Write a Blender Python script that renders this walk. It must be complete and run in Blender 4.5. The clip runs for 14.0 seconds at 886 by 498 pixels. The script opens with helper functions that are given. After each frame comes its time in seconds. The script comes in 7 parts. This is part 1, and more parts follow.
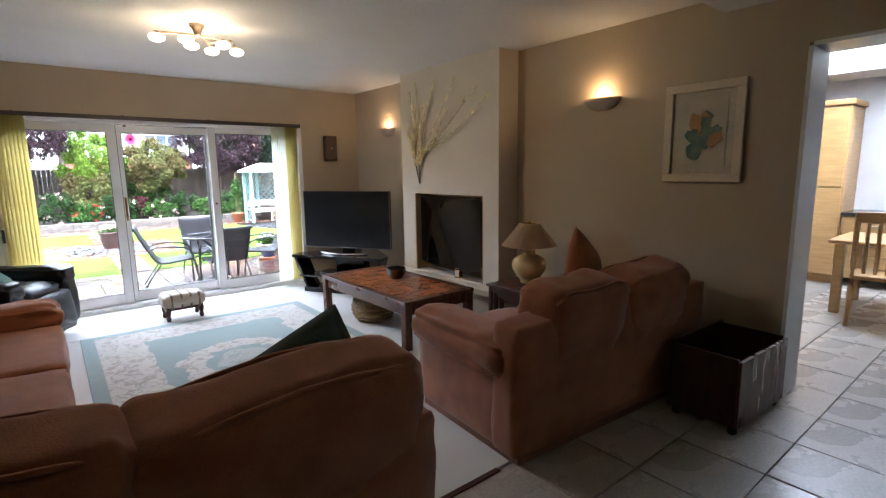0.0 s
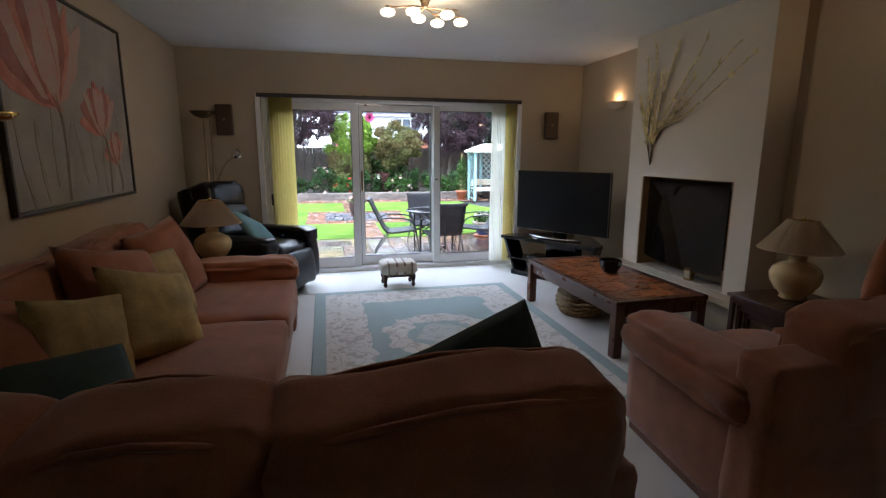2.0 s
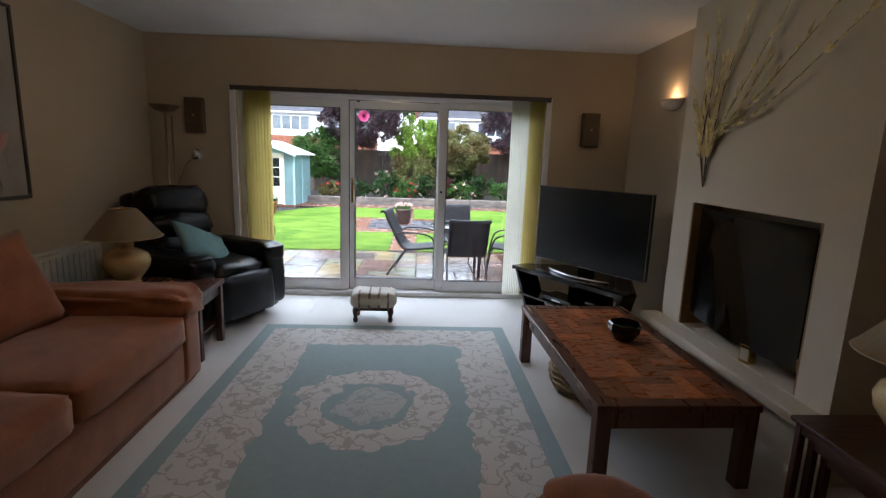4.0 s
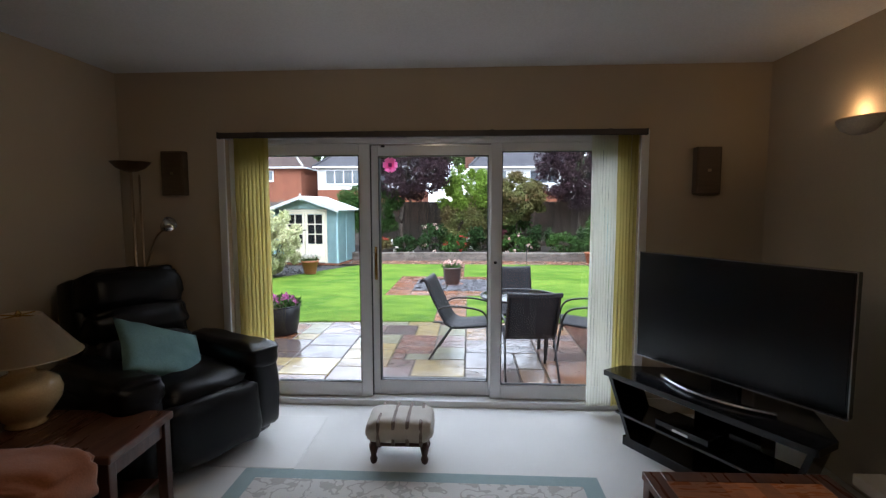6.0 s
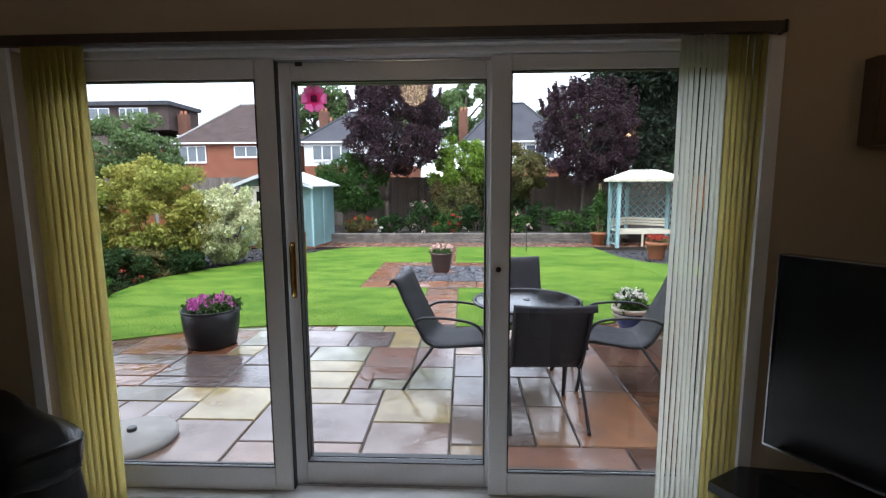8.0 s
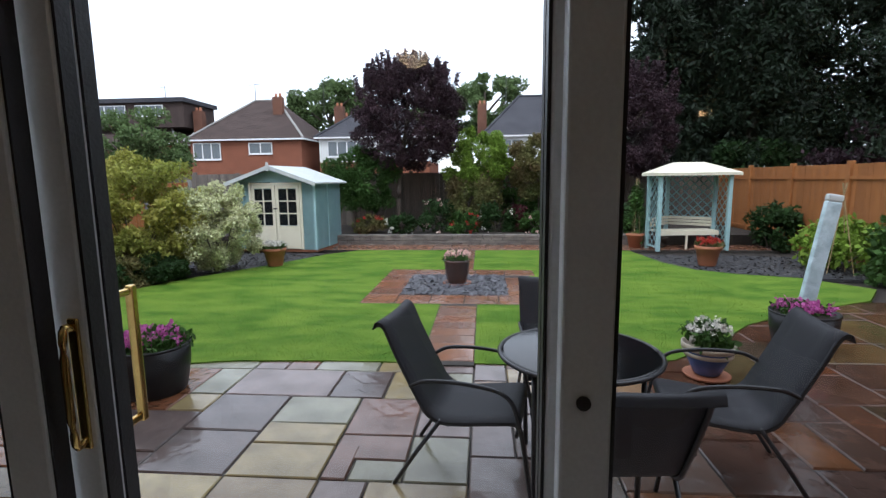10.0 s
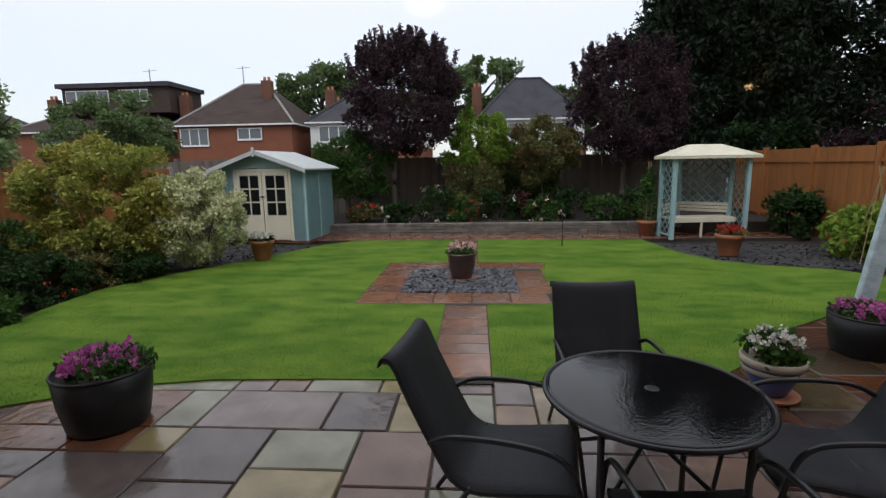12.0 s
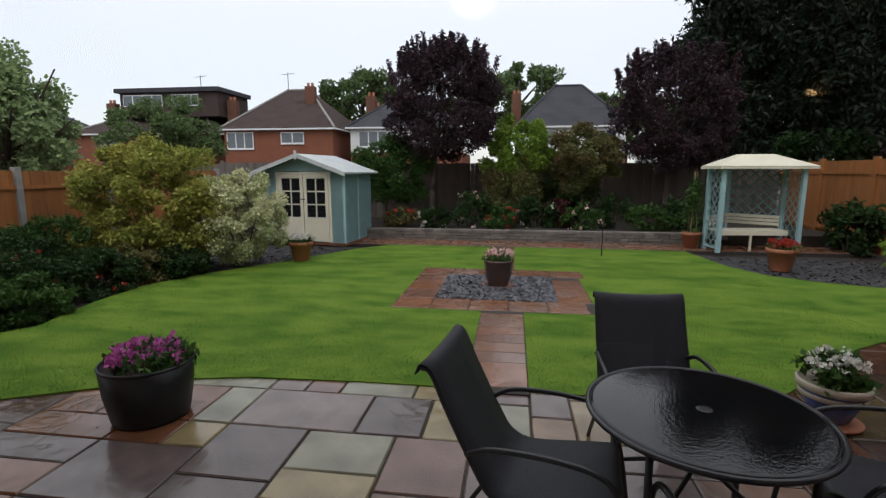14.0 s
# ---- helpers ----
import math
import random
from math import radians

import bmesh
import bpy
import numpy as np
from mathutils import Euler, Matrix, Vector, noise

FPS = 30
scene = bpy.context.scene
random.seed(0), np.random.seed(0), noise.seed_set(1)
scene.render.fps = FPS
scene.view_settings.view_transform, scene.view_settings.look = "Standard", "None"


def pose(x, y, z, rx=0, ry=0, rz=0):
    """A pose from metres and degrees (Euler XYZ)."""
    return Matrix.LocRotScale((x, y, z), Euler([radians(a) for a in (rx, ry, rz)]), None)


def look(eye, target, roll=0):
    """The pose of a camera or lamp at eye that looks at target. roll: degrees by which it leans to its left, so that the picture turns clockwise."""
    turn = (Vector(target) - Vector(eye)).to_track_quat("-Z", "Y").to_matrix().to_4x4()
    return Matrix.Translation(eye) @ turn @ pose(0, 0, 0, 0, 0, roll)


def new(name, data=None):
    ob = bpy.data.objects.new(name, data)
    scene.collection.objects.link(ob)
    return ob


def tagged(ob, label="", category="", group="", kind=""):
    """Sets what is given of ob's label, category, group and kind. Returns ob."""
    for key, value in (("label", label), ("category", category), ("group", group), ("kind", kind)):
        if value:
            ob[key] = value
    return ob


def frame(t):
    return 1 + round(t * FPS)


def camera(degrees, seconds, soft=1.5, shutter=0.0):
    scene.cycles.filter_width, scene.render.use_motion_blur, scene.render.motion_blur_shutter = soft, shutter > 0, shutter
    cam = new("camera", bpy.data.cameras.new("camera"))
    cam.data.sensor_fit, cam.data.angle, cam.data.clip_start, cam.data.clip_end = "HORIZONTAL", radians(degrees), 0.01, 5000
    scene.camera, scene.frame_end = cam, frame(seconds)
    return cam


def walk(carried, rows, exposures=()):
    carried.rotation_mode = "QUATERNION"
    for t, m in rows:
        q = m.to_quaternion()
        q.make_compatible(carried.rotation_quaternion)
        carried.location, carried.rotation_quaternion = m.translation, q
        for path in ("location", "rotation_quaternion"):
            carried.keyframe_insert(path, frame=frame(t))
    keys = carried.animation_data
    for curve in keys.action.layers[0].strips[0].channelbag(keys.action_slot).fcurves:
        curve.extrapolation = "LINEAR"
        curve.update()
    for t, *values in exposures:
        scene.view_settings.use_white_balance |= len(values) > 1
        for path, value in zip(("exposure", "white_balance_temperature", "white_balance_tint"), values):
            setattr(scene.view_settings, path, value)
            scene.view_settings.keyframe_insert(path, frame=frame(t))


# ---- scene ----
cam = camera(84.2, 14.0, soft=1.3)
PATH = [
    (0, (0.387, 1.107, 1.488), (1.62, 2.649, 1.171), -0.8),
    (0.5, (0.383, 1.126, 1.447), (1.346, 2.846, 1.11), -1.6),
    (1, (0.346, 1.189, 1.462), (1.091, 3.015, 1.131), -1.5),
    (1.5, (0.365, 1.238, 1.461), (0.935, 3.116, 1.073), -1.1),
    (2, (0.612, 1.41, 1.437), (1.069, 3.32, 1.058), 0.2),
    (2.1, (0.651, 1.452, 1.434), (1.125, 3.351, 1.02), 0.7),
    (3.3, (1.5, 1.98, 1.46), (1.72, 3.93, 1.07), 1.6),
    (4.5, (1.795, 2.671, 1.484), (1.853, 4.644, 1.163), 1.8),
    (5, (1.823, 2.991, 1.479), (1.837, 4.974, 1.216), 1.3),
    (5.5, (1.78, 3.375, 1.512), (1.823, 5.359, 1.259), -0.8),
    (6, (1.794, 3.783, 1.561), (1.683, 5.772, 1.384), -0.1),
    (6.5, (1.781, 4.16, 1.517), (1.614, 6.146, 1.346), 0.1),
    (7, (1.696, 4.601, 1.536), (1.678, 6.589, 1.32), -1.0),
    (7.5, (1.812, 5.03, 1.517), (1.715, 7.014, 1.289), -1.0),
    (8, (1.837, 5.393, 1.503), (1.749, 7.373, 1.235), -0.3),
    (10.3, (1.821, 6.933, 1.49), (1.618, 8.903, 1.208), -0.8),
    (10.5, (1.818, 7.055, 1.499), (1.513, 9.015, 1.243), -1.4),
    (11, (1.742, 7.275, 1.48), (1.289, 9.202, 1.197), -0.8),
    (11.5, (1.638, 7.417, 1.474), (1.39, 9.377, 1.166), -1.5),
    (12, (1.623, 7.448, 1.481), (1.485, 9.414, 1.141), -1.0),
    (12.5, (1.588, 7.46, 1.479), (1.407, 9.427, 1.166), -0.6),
    (13, (1.543, 7.463, 1.48), (1.16, 9.402, 1.174), -0.7),
    (13.5, (1.554, 7.487, 1.474), (1.105, 9.411, 1.167), -0.7),
    (14, (1.586, 7.493, 1.467), (1.308, 9.449, 1.153), -0.0),
]
EXPOSE = [(0, 3.65, 5650, 10), (0.6, 3.5, 5550, 10), (1.5, 2.95, 5500, 10), (3.0, 2.5, 5650, 10), (4.5, 2.3, 5850, 10), (5.5, 2.05, 5850, 10), (6.5, 1.85, 5850, 10), (7.5, 1.75, 5900, 10), (8.2, 1.4, 5950, 10), (10.3, 0.5, 6000, 10), (11, 0.05, 6250, 10), (12, -0.1, 6500, 11), (14, -0.1, 6600, 11)]
walk(cam, [(t, look(eye, target, roll)) for t, eye, target, roll in PATH], EXPOSE)
SKY, SKY_RISE, SCONCE, CEILW = 0.74, 0.9, 0.30, 2.0

# ---- world, sun, exposure ----
world = bpy.data.worlds.new("sky")
scene.world = world
world.use_nodes = True
wn = world.node_tree.nodes
wl = world.node_tree.links
wn.clear()
sky = wn.new("ShaderNodeTexSky")
sky.sky_type = "NISHITA"
sky.sun_disc = False
sky.sun_elevation = radians(48)
sky.sun_rotation = radians(150)
sky_bg = wn.new("ShaderNodeBackground")
sky_bg.inputs[1].default_value = 0.05
wl.new(sky.outputs[0], sky_bg.inputs[0])
# cloud layer: overcast veil, brighter overhead than at the horizon
cloud_bg = wn.new("ShaderNodeBackground")
cloud_tc = wn.new("ShaderNodeTexCoord")
cloud_noise = wn.new("ShaderNodeTexNoise")
cloud_noise.inputs["Scale"].default_value = 1.6
cloud_noise.inputs["Detail"].default_value = 3
cloud_ramp = wn.new("ShaderNodeValToRGB")
cloud_ramp.color_ramp.elements[0].color = (0.83, 0.865, 0.905, 1)
cloud_ramp.color_ramp.elements[1].color = (0.95, 0.965, 0.985, 1)
wl.new(cloud_tc.outputs["Generated"], cloud_noise.inputs["Vector"])
wl.new(cloud_noise.outputs[0], cloud_ramp.inputs[0])
wl.new(cloud_ramp.outputs[0], cloud_bg.inputs[0])
cloud_dir = wn.new("ShaderNodeSeparateXYZ")
wl.new(cloud_tc.outputs["Generated"], cloud_dir.inputs[0])
cloud_up = wn.new("ShaderNodeMath")
cloud_up.operation = "MAXIMUM"
cloud_up.inputs[1].default_value = 0.0
wl.new(cloud_dir.outputs[2], cloud_up.inputs[0])
cloud_lum = wn.new("ShaderNodeMath")
cloud_lum.operation = "MULTIPLY_ADD"
cloud_lum.inputs[1].default_value, cloud_lum.inputs[2].default_value = SKY_RISE, SKY
wl.new(cloud_up.outputs[0], cloud_lum.inputs[0])
wl.new(cloud_lum.outputs[0], cloud_bg.inputs[1])
sky_add = wn.new("ShaderNodeAddShader")
sky_out = wn.new("ShaderNodeOutputWorld")
wl.new(sky_bg.outputs[0], sky_add.inputs[0])
wl.new(cloud_bg.outputs[0], sky_add.inputs[1])
wl.new(sky_add.outputs[0], sky_out.inputs[0])
sun_data = bpy.data.lights.new("sun", "SUN")
sun_data.energy, sun_data.angle, sun_data.color = 0.6, radians(25), (1, 0.97, 0.92)
sun_ob = new("sun", sun_data)
sun_ob.matrix_world = look((-10, -10, 30), (2, 14, 0))


# ---- materials ----
def mat(name, c1, c2=None, rough=0.6, scale=8.0, fine=120.0, bump=0.15, metal=0.0, spec=0.5, coat=0.0, stretch=None,
        rough2=None, island=0.0, objrand=None, sheen=0.0, trans=0.0, contrast=(0.3, 0.7)):
    """Two-scale procedural surface: broad stains between c1 and c2, fine grain, relief."""
    m = bpy.data.materials.new(name)
    m.use_nodes = True
    n, l = m.node_tree.nodes, m.node_tree.links
    b = n["Principled BSDF"]
    b.inputs["Metallic"].default_value = metal
    b.inputs["Specular IOR Level"].default_value = spec
    b.inputs["Coat Weight"].default_value = coat
    b.inputs["Sheen Weight"].default_value = sheen
    b.inputs["Subsurface Weight"].default_value = 0.0
    c2 = c2 or tuple(v * 0.82 for v in c1)
    tc = n.new("ShaderNodeTexCoord")
    vec = tc.outputs["Object"]
    if stretch:
        mp = n.new("ShaderNodeMapping")
        mp.inputs["Scale"].default_value = stretch
        l.new(vec, mp.inputs[0])
        vec = mp.outputs[0]
    if objrand:
        shift = n.new("ShaderNodeVectorMath")
        shift.operation = "MULTIPLY_ADD"
        shift.inputs[1].default_value = (37.0, 53.0, 0.0)
        l.new(n.new("ShaderNodeObjectInfo").outputs["Random"], shift.inputs[0])
        l.new(vec, shift.inputs[2])
        vec = shift.outputs[0]
    n1 = n.new("ShaderNodeTexNoise")
    n1.inputs["Scale"].default_value, n1.inputs["Detail"].default_value = scale, 5
    n2 = n.new("ShaderNodeTexNoise")
    n2.inputs["Scale"].default_value, n2.inputs["Detail"].default_value = fine, 6 if objrand else 3
    l.new(vec, n1.inputs["Vector"])
    l.new(vec, n2.inputs["Vector"])
    ramp = n.new("ShaderNodeValToRGB")
    ramp.color_ramp.elements[0].position, ramp.color_ramp.elements[1].position = contrast
    ramp.color_ramp.elements[0].color = (*c1, 1)
    ramp.color_ramp.elements[1].color = (*c2, 1)
    l.new(n1.outputs[0], ramp.inputs[0])
    col = ramp.outputs[0]
    if objrand or island:
        src = n.new("ShaderNodeObjectInfo").outputs["Random"] if objrand else n.new("ShaderNodeNewGeometry").outputs["Random Per Island"]
        if objrand and len(objrand) > 1:
            r2 = n.new("ShaderNodeValToRGB")
            r2.color_ramp.interpolation = "LINEAR"
            els = r2.color_ramp.elements
            while len(els) < len(objrand):
                els.new(0.5)
            for i, c in enumerate(objrand):
                els[i].position = i / (len(objrand) - 1)
                els[i].color = (*c, 1)
            l.new(src, r2.inputs[0])
            mx = n.new("ShaderNodeMix")
            mx.data_type, mx.blend_type = "RGBA", "MULTIPLY"
            mx.inputs[0].default_value = 1.0
            l.new(r2.outputs[0], mx.inputs[6])
            l.new(col, mx.inputs[7])
            col = mx.outputs[2]
        else:
            hsv = n.new("ShaderNodeHueSaturation")
            mr = n.new("ShaderNodeMapRange")
            mr.inputs[3].default_value, mr.inputs[4].default_value = 1 - island, 1 + island
            l.new(src, mr.inputs[0])
            l.new(mr.outputs[0], hsv.inputs["Value"])
            l.new(col, hsv.inputs["Color"])
            col = hsv.outputs[0]
    fx = n.new("ShaderNodeMix")
    fx.data_type, fx.blend_type = "RGBA", "OVERLAY"
    fx.inputs[0].default_value = 0.25
    l.new(col, fx.inputs[6])
    l.new(n2.outputs[0], fx.inputs[7])
    l.new(fx.outputs[2], b.inputs["Base Color"])
    mr = n.new("ShaderNodeMapRange")
    mr.inputs[1].default_value, mr.inputs[2].default_value = 0.35, 0.65
    mr.inputs[3].default_value = rough
    mr.inputs[4].default_value = rough if rough2 is None else rough2
    l.new(n1.outputs[0], mr.inputs[0])
    l.new(mr.outputs[0], b.inputs["Roughness"])
    if bump:
        bp = n.new("ShaderNodeBump")
        bp.inputs["Strength"].default_value = bump
        bp.inputs["Distance"].default_value = 0.01
        mm = n.new("ShaderNodeMath")
        mm.operation = "ADD"
        l.new(n1.outputs[0], mm.inputs[0])
        l.new(n2.outputs[0], mm.inputs[1])
        l.new(mm.outputs[0], bp.inputs["Height"])
        l.new(bp.outputs[0], b.inputs["Normal"])
    if trans:
        tr = n.new("ShaderNodeBsdfTranslucent")
        l.new(fx.outputs[2], tr.inputs[0])
        ms = n.new("ShaderNodeMixShader")
        ms.inputs[0].default_value = trans
        l.new(b.outputs[0], ms.inputs[1])
        l.new(tr.outputs[0], ms.inputs[2])
        l.new(ms.outputs[0], n["Material Output"].inputs[0])
    return m


def glow(name, color, strength):
    m = bpy.data.materials.new(name)
    m.use_nodes = True
    b = m.node_tree.nodes["Principled BSDF"]
    b.inputs["Base Color"].default_value = (*color, 1)
    b.inputs["Emission Color"].default_value = (*color, 1)
    b.inputs["Emission Strength"].default_value = strength
    return m


def glass(name, tint=(1, 1, 1)):
    m = bpy.data.materials.new(name)
    m.use_nodes = True
    n, l = m.node_tree.nodes, m.node_tree.links
    n.remove(n["Principled BSDF"])
    t = n.new("ShaderNodeBsdfTransparent")
    t.inputs[0].default_value = (*tint, 1)
    g = n.new("ShaderNodeBsdfGlossy")
    g.inputs["Roughness"].default_value = 0.02
    f = n.new("ShaderNodeLayerWeight")
    p = n.new("ShaderNodeMath")
    p.operation = "POWER"
    p.inputs[1].default_value = 4.0
    l.new(f.outputs["Facing"], p.inputs[0])
    q = n.new("ShaderNodeMath")
    q.operation = "MULTIPLY_ADD"
    q.inputs[1].default_value, q.inputs[2].default_value = 0.5, 0.025
    l.new(p.outputs[0], q.inputs[0])
    x = n.new("ShaderNodeMixShader")
    l.new(q.outputs[0], x.inputs[0])
    l.new(t.outputs[0], x.inputs[1])
    l.new(g.outputs[0], x.inputs[2])
    l.new(x.outputs[0], n["Material Output"].inputs[0])
    return m


M_WALL = mat("cream_wall_paint", (0.48, 0.39, 0.275), (0.44, 0.355, 0.25), rough=0.75, scale=1.2, fine=220, bump=0.05)
M_WALLW = mat("pale_breast_paint", (0.62, 0.55, 0.45), (0.58, 0.51, 0.42), rough=0.75, scale=1.2, fine=220, bump=0.05)
M_CEIL = mat("white_ceiling_paint", (0.68, 0.67, 0.65), (0.63, 0.62, 0.60), rough=0.8, scale=1.5, fine=90, bump=0.12)
M_UPVC = mat("white_upvc", (0.76, 0.76, 0.76), (0.70, 0.70, 0.70), rough=0.3, scale=3, bump=0.01)
M_SEAL = mat("black_rubber", (0.02, 0.02, 0.022), rough=0.5)
M_CARPET = mat("cream_carpet", (0.70, 0.69, 0.66), (0.60, 0.59, 0.56), rough=0.95, scale=1.3, fine=400, bump=0.35, sheen=0.3)
M_TILE = mat("beige_floor_tile", (0.50, 0.46, 0.41), (0.42, 0.385, 0.34), rough=0.22, rough2=0.35, scale=3, fine=60, bump=0.03, island=0.06)
M_GROUT = mat("grout", (0.34, 0.30, 0.26), rough=0.9)
M_SOFA = mat("dusty_rose_suede", (0.40, 0.155, 0.073), (0.285, 0.106, 0.051), rough=0.9, spec=0.2, scale=7, fine=160, bump=0.18, sheen=0.35)
M_PIPE = mat("sofa_piping", (0.32, 0.17, 0.12), rough=0.9)
M_LEATHER = mat("black_leather", (0.003, 0.003, 0.004), (0.005, 0.005, 0.006), rough=0.28, rough2=0.36, spec=0.28, scale=9, fine=200, bump=0.14)
M_TEAL = mat("dark_teal_cushion", (0.045, 0.075, 0.07), (0.03, 0.055, 0.05), rough=0.9, scale=7, bump=0.2)
M_AQUA = mat("aqua_cushion", (0.17, 0.30, 0.30), (0.12, 0.23, 0.24), rough=0.85, scale=7, bump=0.2)
M_GOLDC = mat("gold_floral_cushion", (0.48, 0.35, 0.14), (0.33, 0.25, 0.10), rough=0.85, scale=11, fine=90, bump=0.2, contrast=(0.35, 0.66))
M_DARKW = mat("dark_mahogany", (0.075, 0.026, 0.014), (0.045, 0.016, 0.01), rough=0.28, rough2=0.4, scale=4, fine=60, bump=0.05, stretch=(1, 12, 1))
M_TEAK = mat("teak_table", (0.115, 0.042, 0.022), (0.075, 0.028, 0.016), rough=0.25, rough2=0.38, scale=3, fine=60, bump=0.04, stretch=(9, 1, 1))
M_PARQ = mat("parquet_inlay", (0.36, 0.135, 0.05), (0.24, 0.085, 0.035), rough=0.24, rough2=0.36, scale=5, fine=50, bump=0.04, stretch=(2, 7, 1), objrand=[(0.6, 0.52, 0.48), (1.1, 1.1, 1.1), (1.7, 1.6, 1.5)])
M_BLACK = mat("gloss_black", (0.008, 0.008, 0.009), rough=0.12, scale=2, bump=0)
M_SCREEN = mat("tv_screen", (0.010, 0.010, 0.011), rough=0.22, scale=2, bump=0)
M_SILVER = mat("silver_trim", (0.62, 0.62, 0.63), rough=0.25, metal=0.9, bump=0)
M_BRASS = mat("polished_brass", (0.72, 0.50, 0.18), (0.6, 0.4, 0.13), rough=0.2, metal=1.0, bump=0.02)
M_BRONZE = mat("brushed_bronze", (0.40, 0.30, 0.20), rough=0.3, metal=0.9, bump=0.02)
M_SHADE = mat("cream_lampshade", (0.86, 0.74, 0.57), (0.82, 0.69, 0.52), rough=0.85, scale=4, bump=0.08, trans=0.4)
M_CERAM = mat("cream_ceramic", (0.68, 0.50, 0.26), (0.58, 0.42, 0.21), rough=0.18, scale=6, bump=0.02)
M_PLAST = mat("plaster_sconce", (0.62, 0.50, 0.38), rough=0.7)
M_SPK = mat("walnut_speaker", (0.10, 0.062, 0.035), (0.075, 0.045, 0.026), rough=0.5, stretch=(1, 1, 8), scale=5)
M_BLIND = mat("yellow_vertical_blind", (0.66, 0.56, 0.20), (0.60, 0.50, 0.17), rough=0.8, scale=3, fine=150, bump=0.1, trans=0.75)
M_BLINDW = mat("white_vertical_blind", (0.80, 0.79, 0.70), (0.76, 0.74, 0.65), rough=0.8, scale=3, fine=150, bump=0.1, trans=0.75)
M_RAIL = mat("dark_blind_rail", (0.055, 0.042, 0.035), rough=0.4)
M_GLASS = glass("window_glass")
M_FIRE = mat("black_fire_glass", (0.006, 0.006, 0.007), rough=0.03, scale=2, bump=0, spec=1.0)
M_BRASSN = mat("antique_niche", (0.33, 0.20, 0.09), (0.25, 0.15, 0.06), rough=0.5, scale=4, bump=0.05)
M_GOLDLEAF = mat("gilt_leaf", (0.66, 0.56, 0.29), (0.46, 0.36, 0.15), rough=0.4, metal=0.35, scale=20, island=0.25)
M_TWIG = mat("dark_twig", (0.10, 0.065, 0.035), rough=0.6, metal=0.3)
M_CREAMF = mat("cream_picture_frame", (0.66, 0.57, 0.43), (0.58, 0.49, 0.36), rough=0.5, scale=6, bump=0.06)
M_MOUNT = mat("picture_mount", (0.55, 0.50, 0.40), rough=0.9)
M_CANVAS = mat("painting_canvas", (0.40, 0.36, 0.32), (0.27, 0.25, 0.22), rough=0.85, scale=2.6, fine=220, bump=0.15)
M_POPPY = mat("poppy_red_paint", (0.46, 0.14, 0.10), (0.56, 0.27, 0.20), rough=0.7, scale=9, bump=0.15)
M_POPPYL = mat("poppy_pink_paint", (0.50, 0.27, 0.21), (0.42, 0.32, 0.27), rough=0.7, scale=9, bump=0.15)
M_POPPYD = mat("poppy_dark_paint", (0.30, 0.10, 0.085), (0.38, 0.17, 0.13), rough=0.7, scale=9, bump=0.15)
M_STEM = mat("painted_stem", (0.27, 0.25, 0.19), (0.36, 0.33, 0.28), rough=0.8)
M_PAINTB = mat("painted_blue_green", (0.09, 0.16, 0.15), (0.20, 0.27, 0.21), rough=0.8, scale=14)
M_PAINTO = mat("painted_orange", (0.46, 0.26, 0.12), rough=0.8)
M_OAK = mat("light_oak", (0.50, 0.31, 0.13), (0.40, 0.24, 0.095), rough=0.4, scale=4, fine=50, stretch=(1, 1, 9), bump=0.05)
M_WORK = mat("dark_worktop", (0.03, 0.03, 0.03), (0.06, 0.055, 0.05), rough=0.15, scale=60)
M_WHITEW = mat("white_kitchen_wall", (0.78, 0.78, 0.80), rough=0.7, scale=2)
M_FOOT = mat("striped_stool_cloth", (0.58, 0.54, 0.48), (0.50, 0.46, 0.40), rough=0.9, scale=10, fine=200, bump=0.2)
M_FOOTS = mat("stool_stripe", (0.16, 0.12, 0.10), (0.30, 0.25, 0.22), rough=0.9, scale=60, bump=0.2)
M_WICKER = mat("wicker", (0.40, 0.29, 0.15), (0.22, 0.15, 0.07), rough=0.7, scale=40, fine=180, bump=0.5)
M_BULB = glow("lit_glass_bulb", (1.0, 0.80, 0.55), 0.42)
M_PINK = mat("pink_petal_film", (0.92, 0.45, 0.68), (0.90, 0.36, 0.60), rough=0.4, bump=0, trans=0.9)
M_YEL = mat("flower_heart", (0.30, 0.05, 0.22), rough=0.5, bump=0)
M_RAD = mat("radiator_enamel", (0.70, 0.66, 0.58), rough=0.3, bump=0)

# garden
M_SLAB = mat("wet_sandstone", (1.0, 1.0, 1.0), (0.52, 0.46, 0.42), rough=0.03, rough2=0.28, scale=3.2, fine=11, bump=0.42, spec=0.55,
             objrand=[(0.24, 0.10, 0.05), (0.125, 0.105, 0.10), (0.22, 0.14, 0.105), (0.31, 0.25, 0.12), (0.165, 0.125, 0.12), (0.25, 0.115, 0.06), (0.235, 0.215, 0.13), (0.15, 0.11, 0.105), (0.21, 0.165, 0.15)])
# darker, browner colours than M_SLAB, for the slabs at both sides of the patio
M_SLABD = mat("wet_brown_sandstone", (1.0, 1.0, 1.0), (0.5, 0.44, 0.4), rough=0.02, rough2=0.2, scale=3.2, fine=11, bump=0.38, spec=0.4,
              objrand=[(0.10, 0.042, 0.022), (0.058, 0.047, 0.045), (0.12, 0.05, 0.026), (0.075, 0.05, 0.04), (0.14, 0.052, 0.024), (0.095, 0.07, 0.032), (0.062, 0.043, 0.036)])
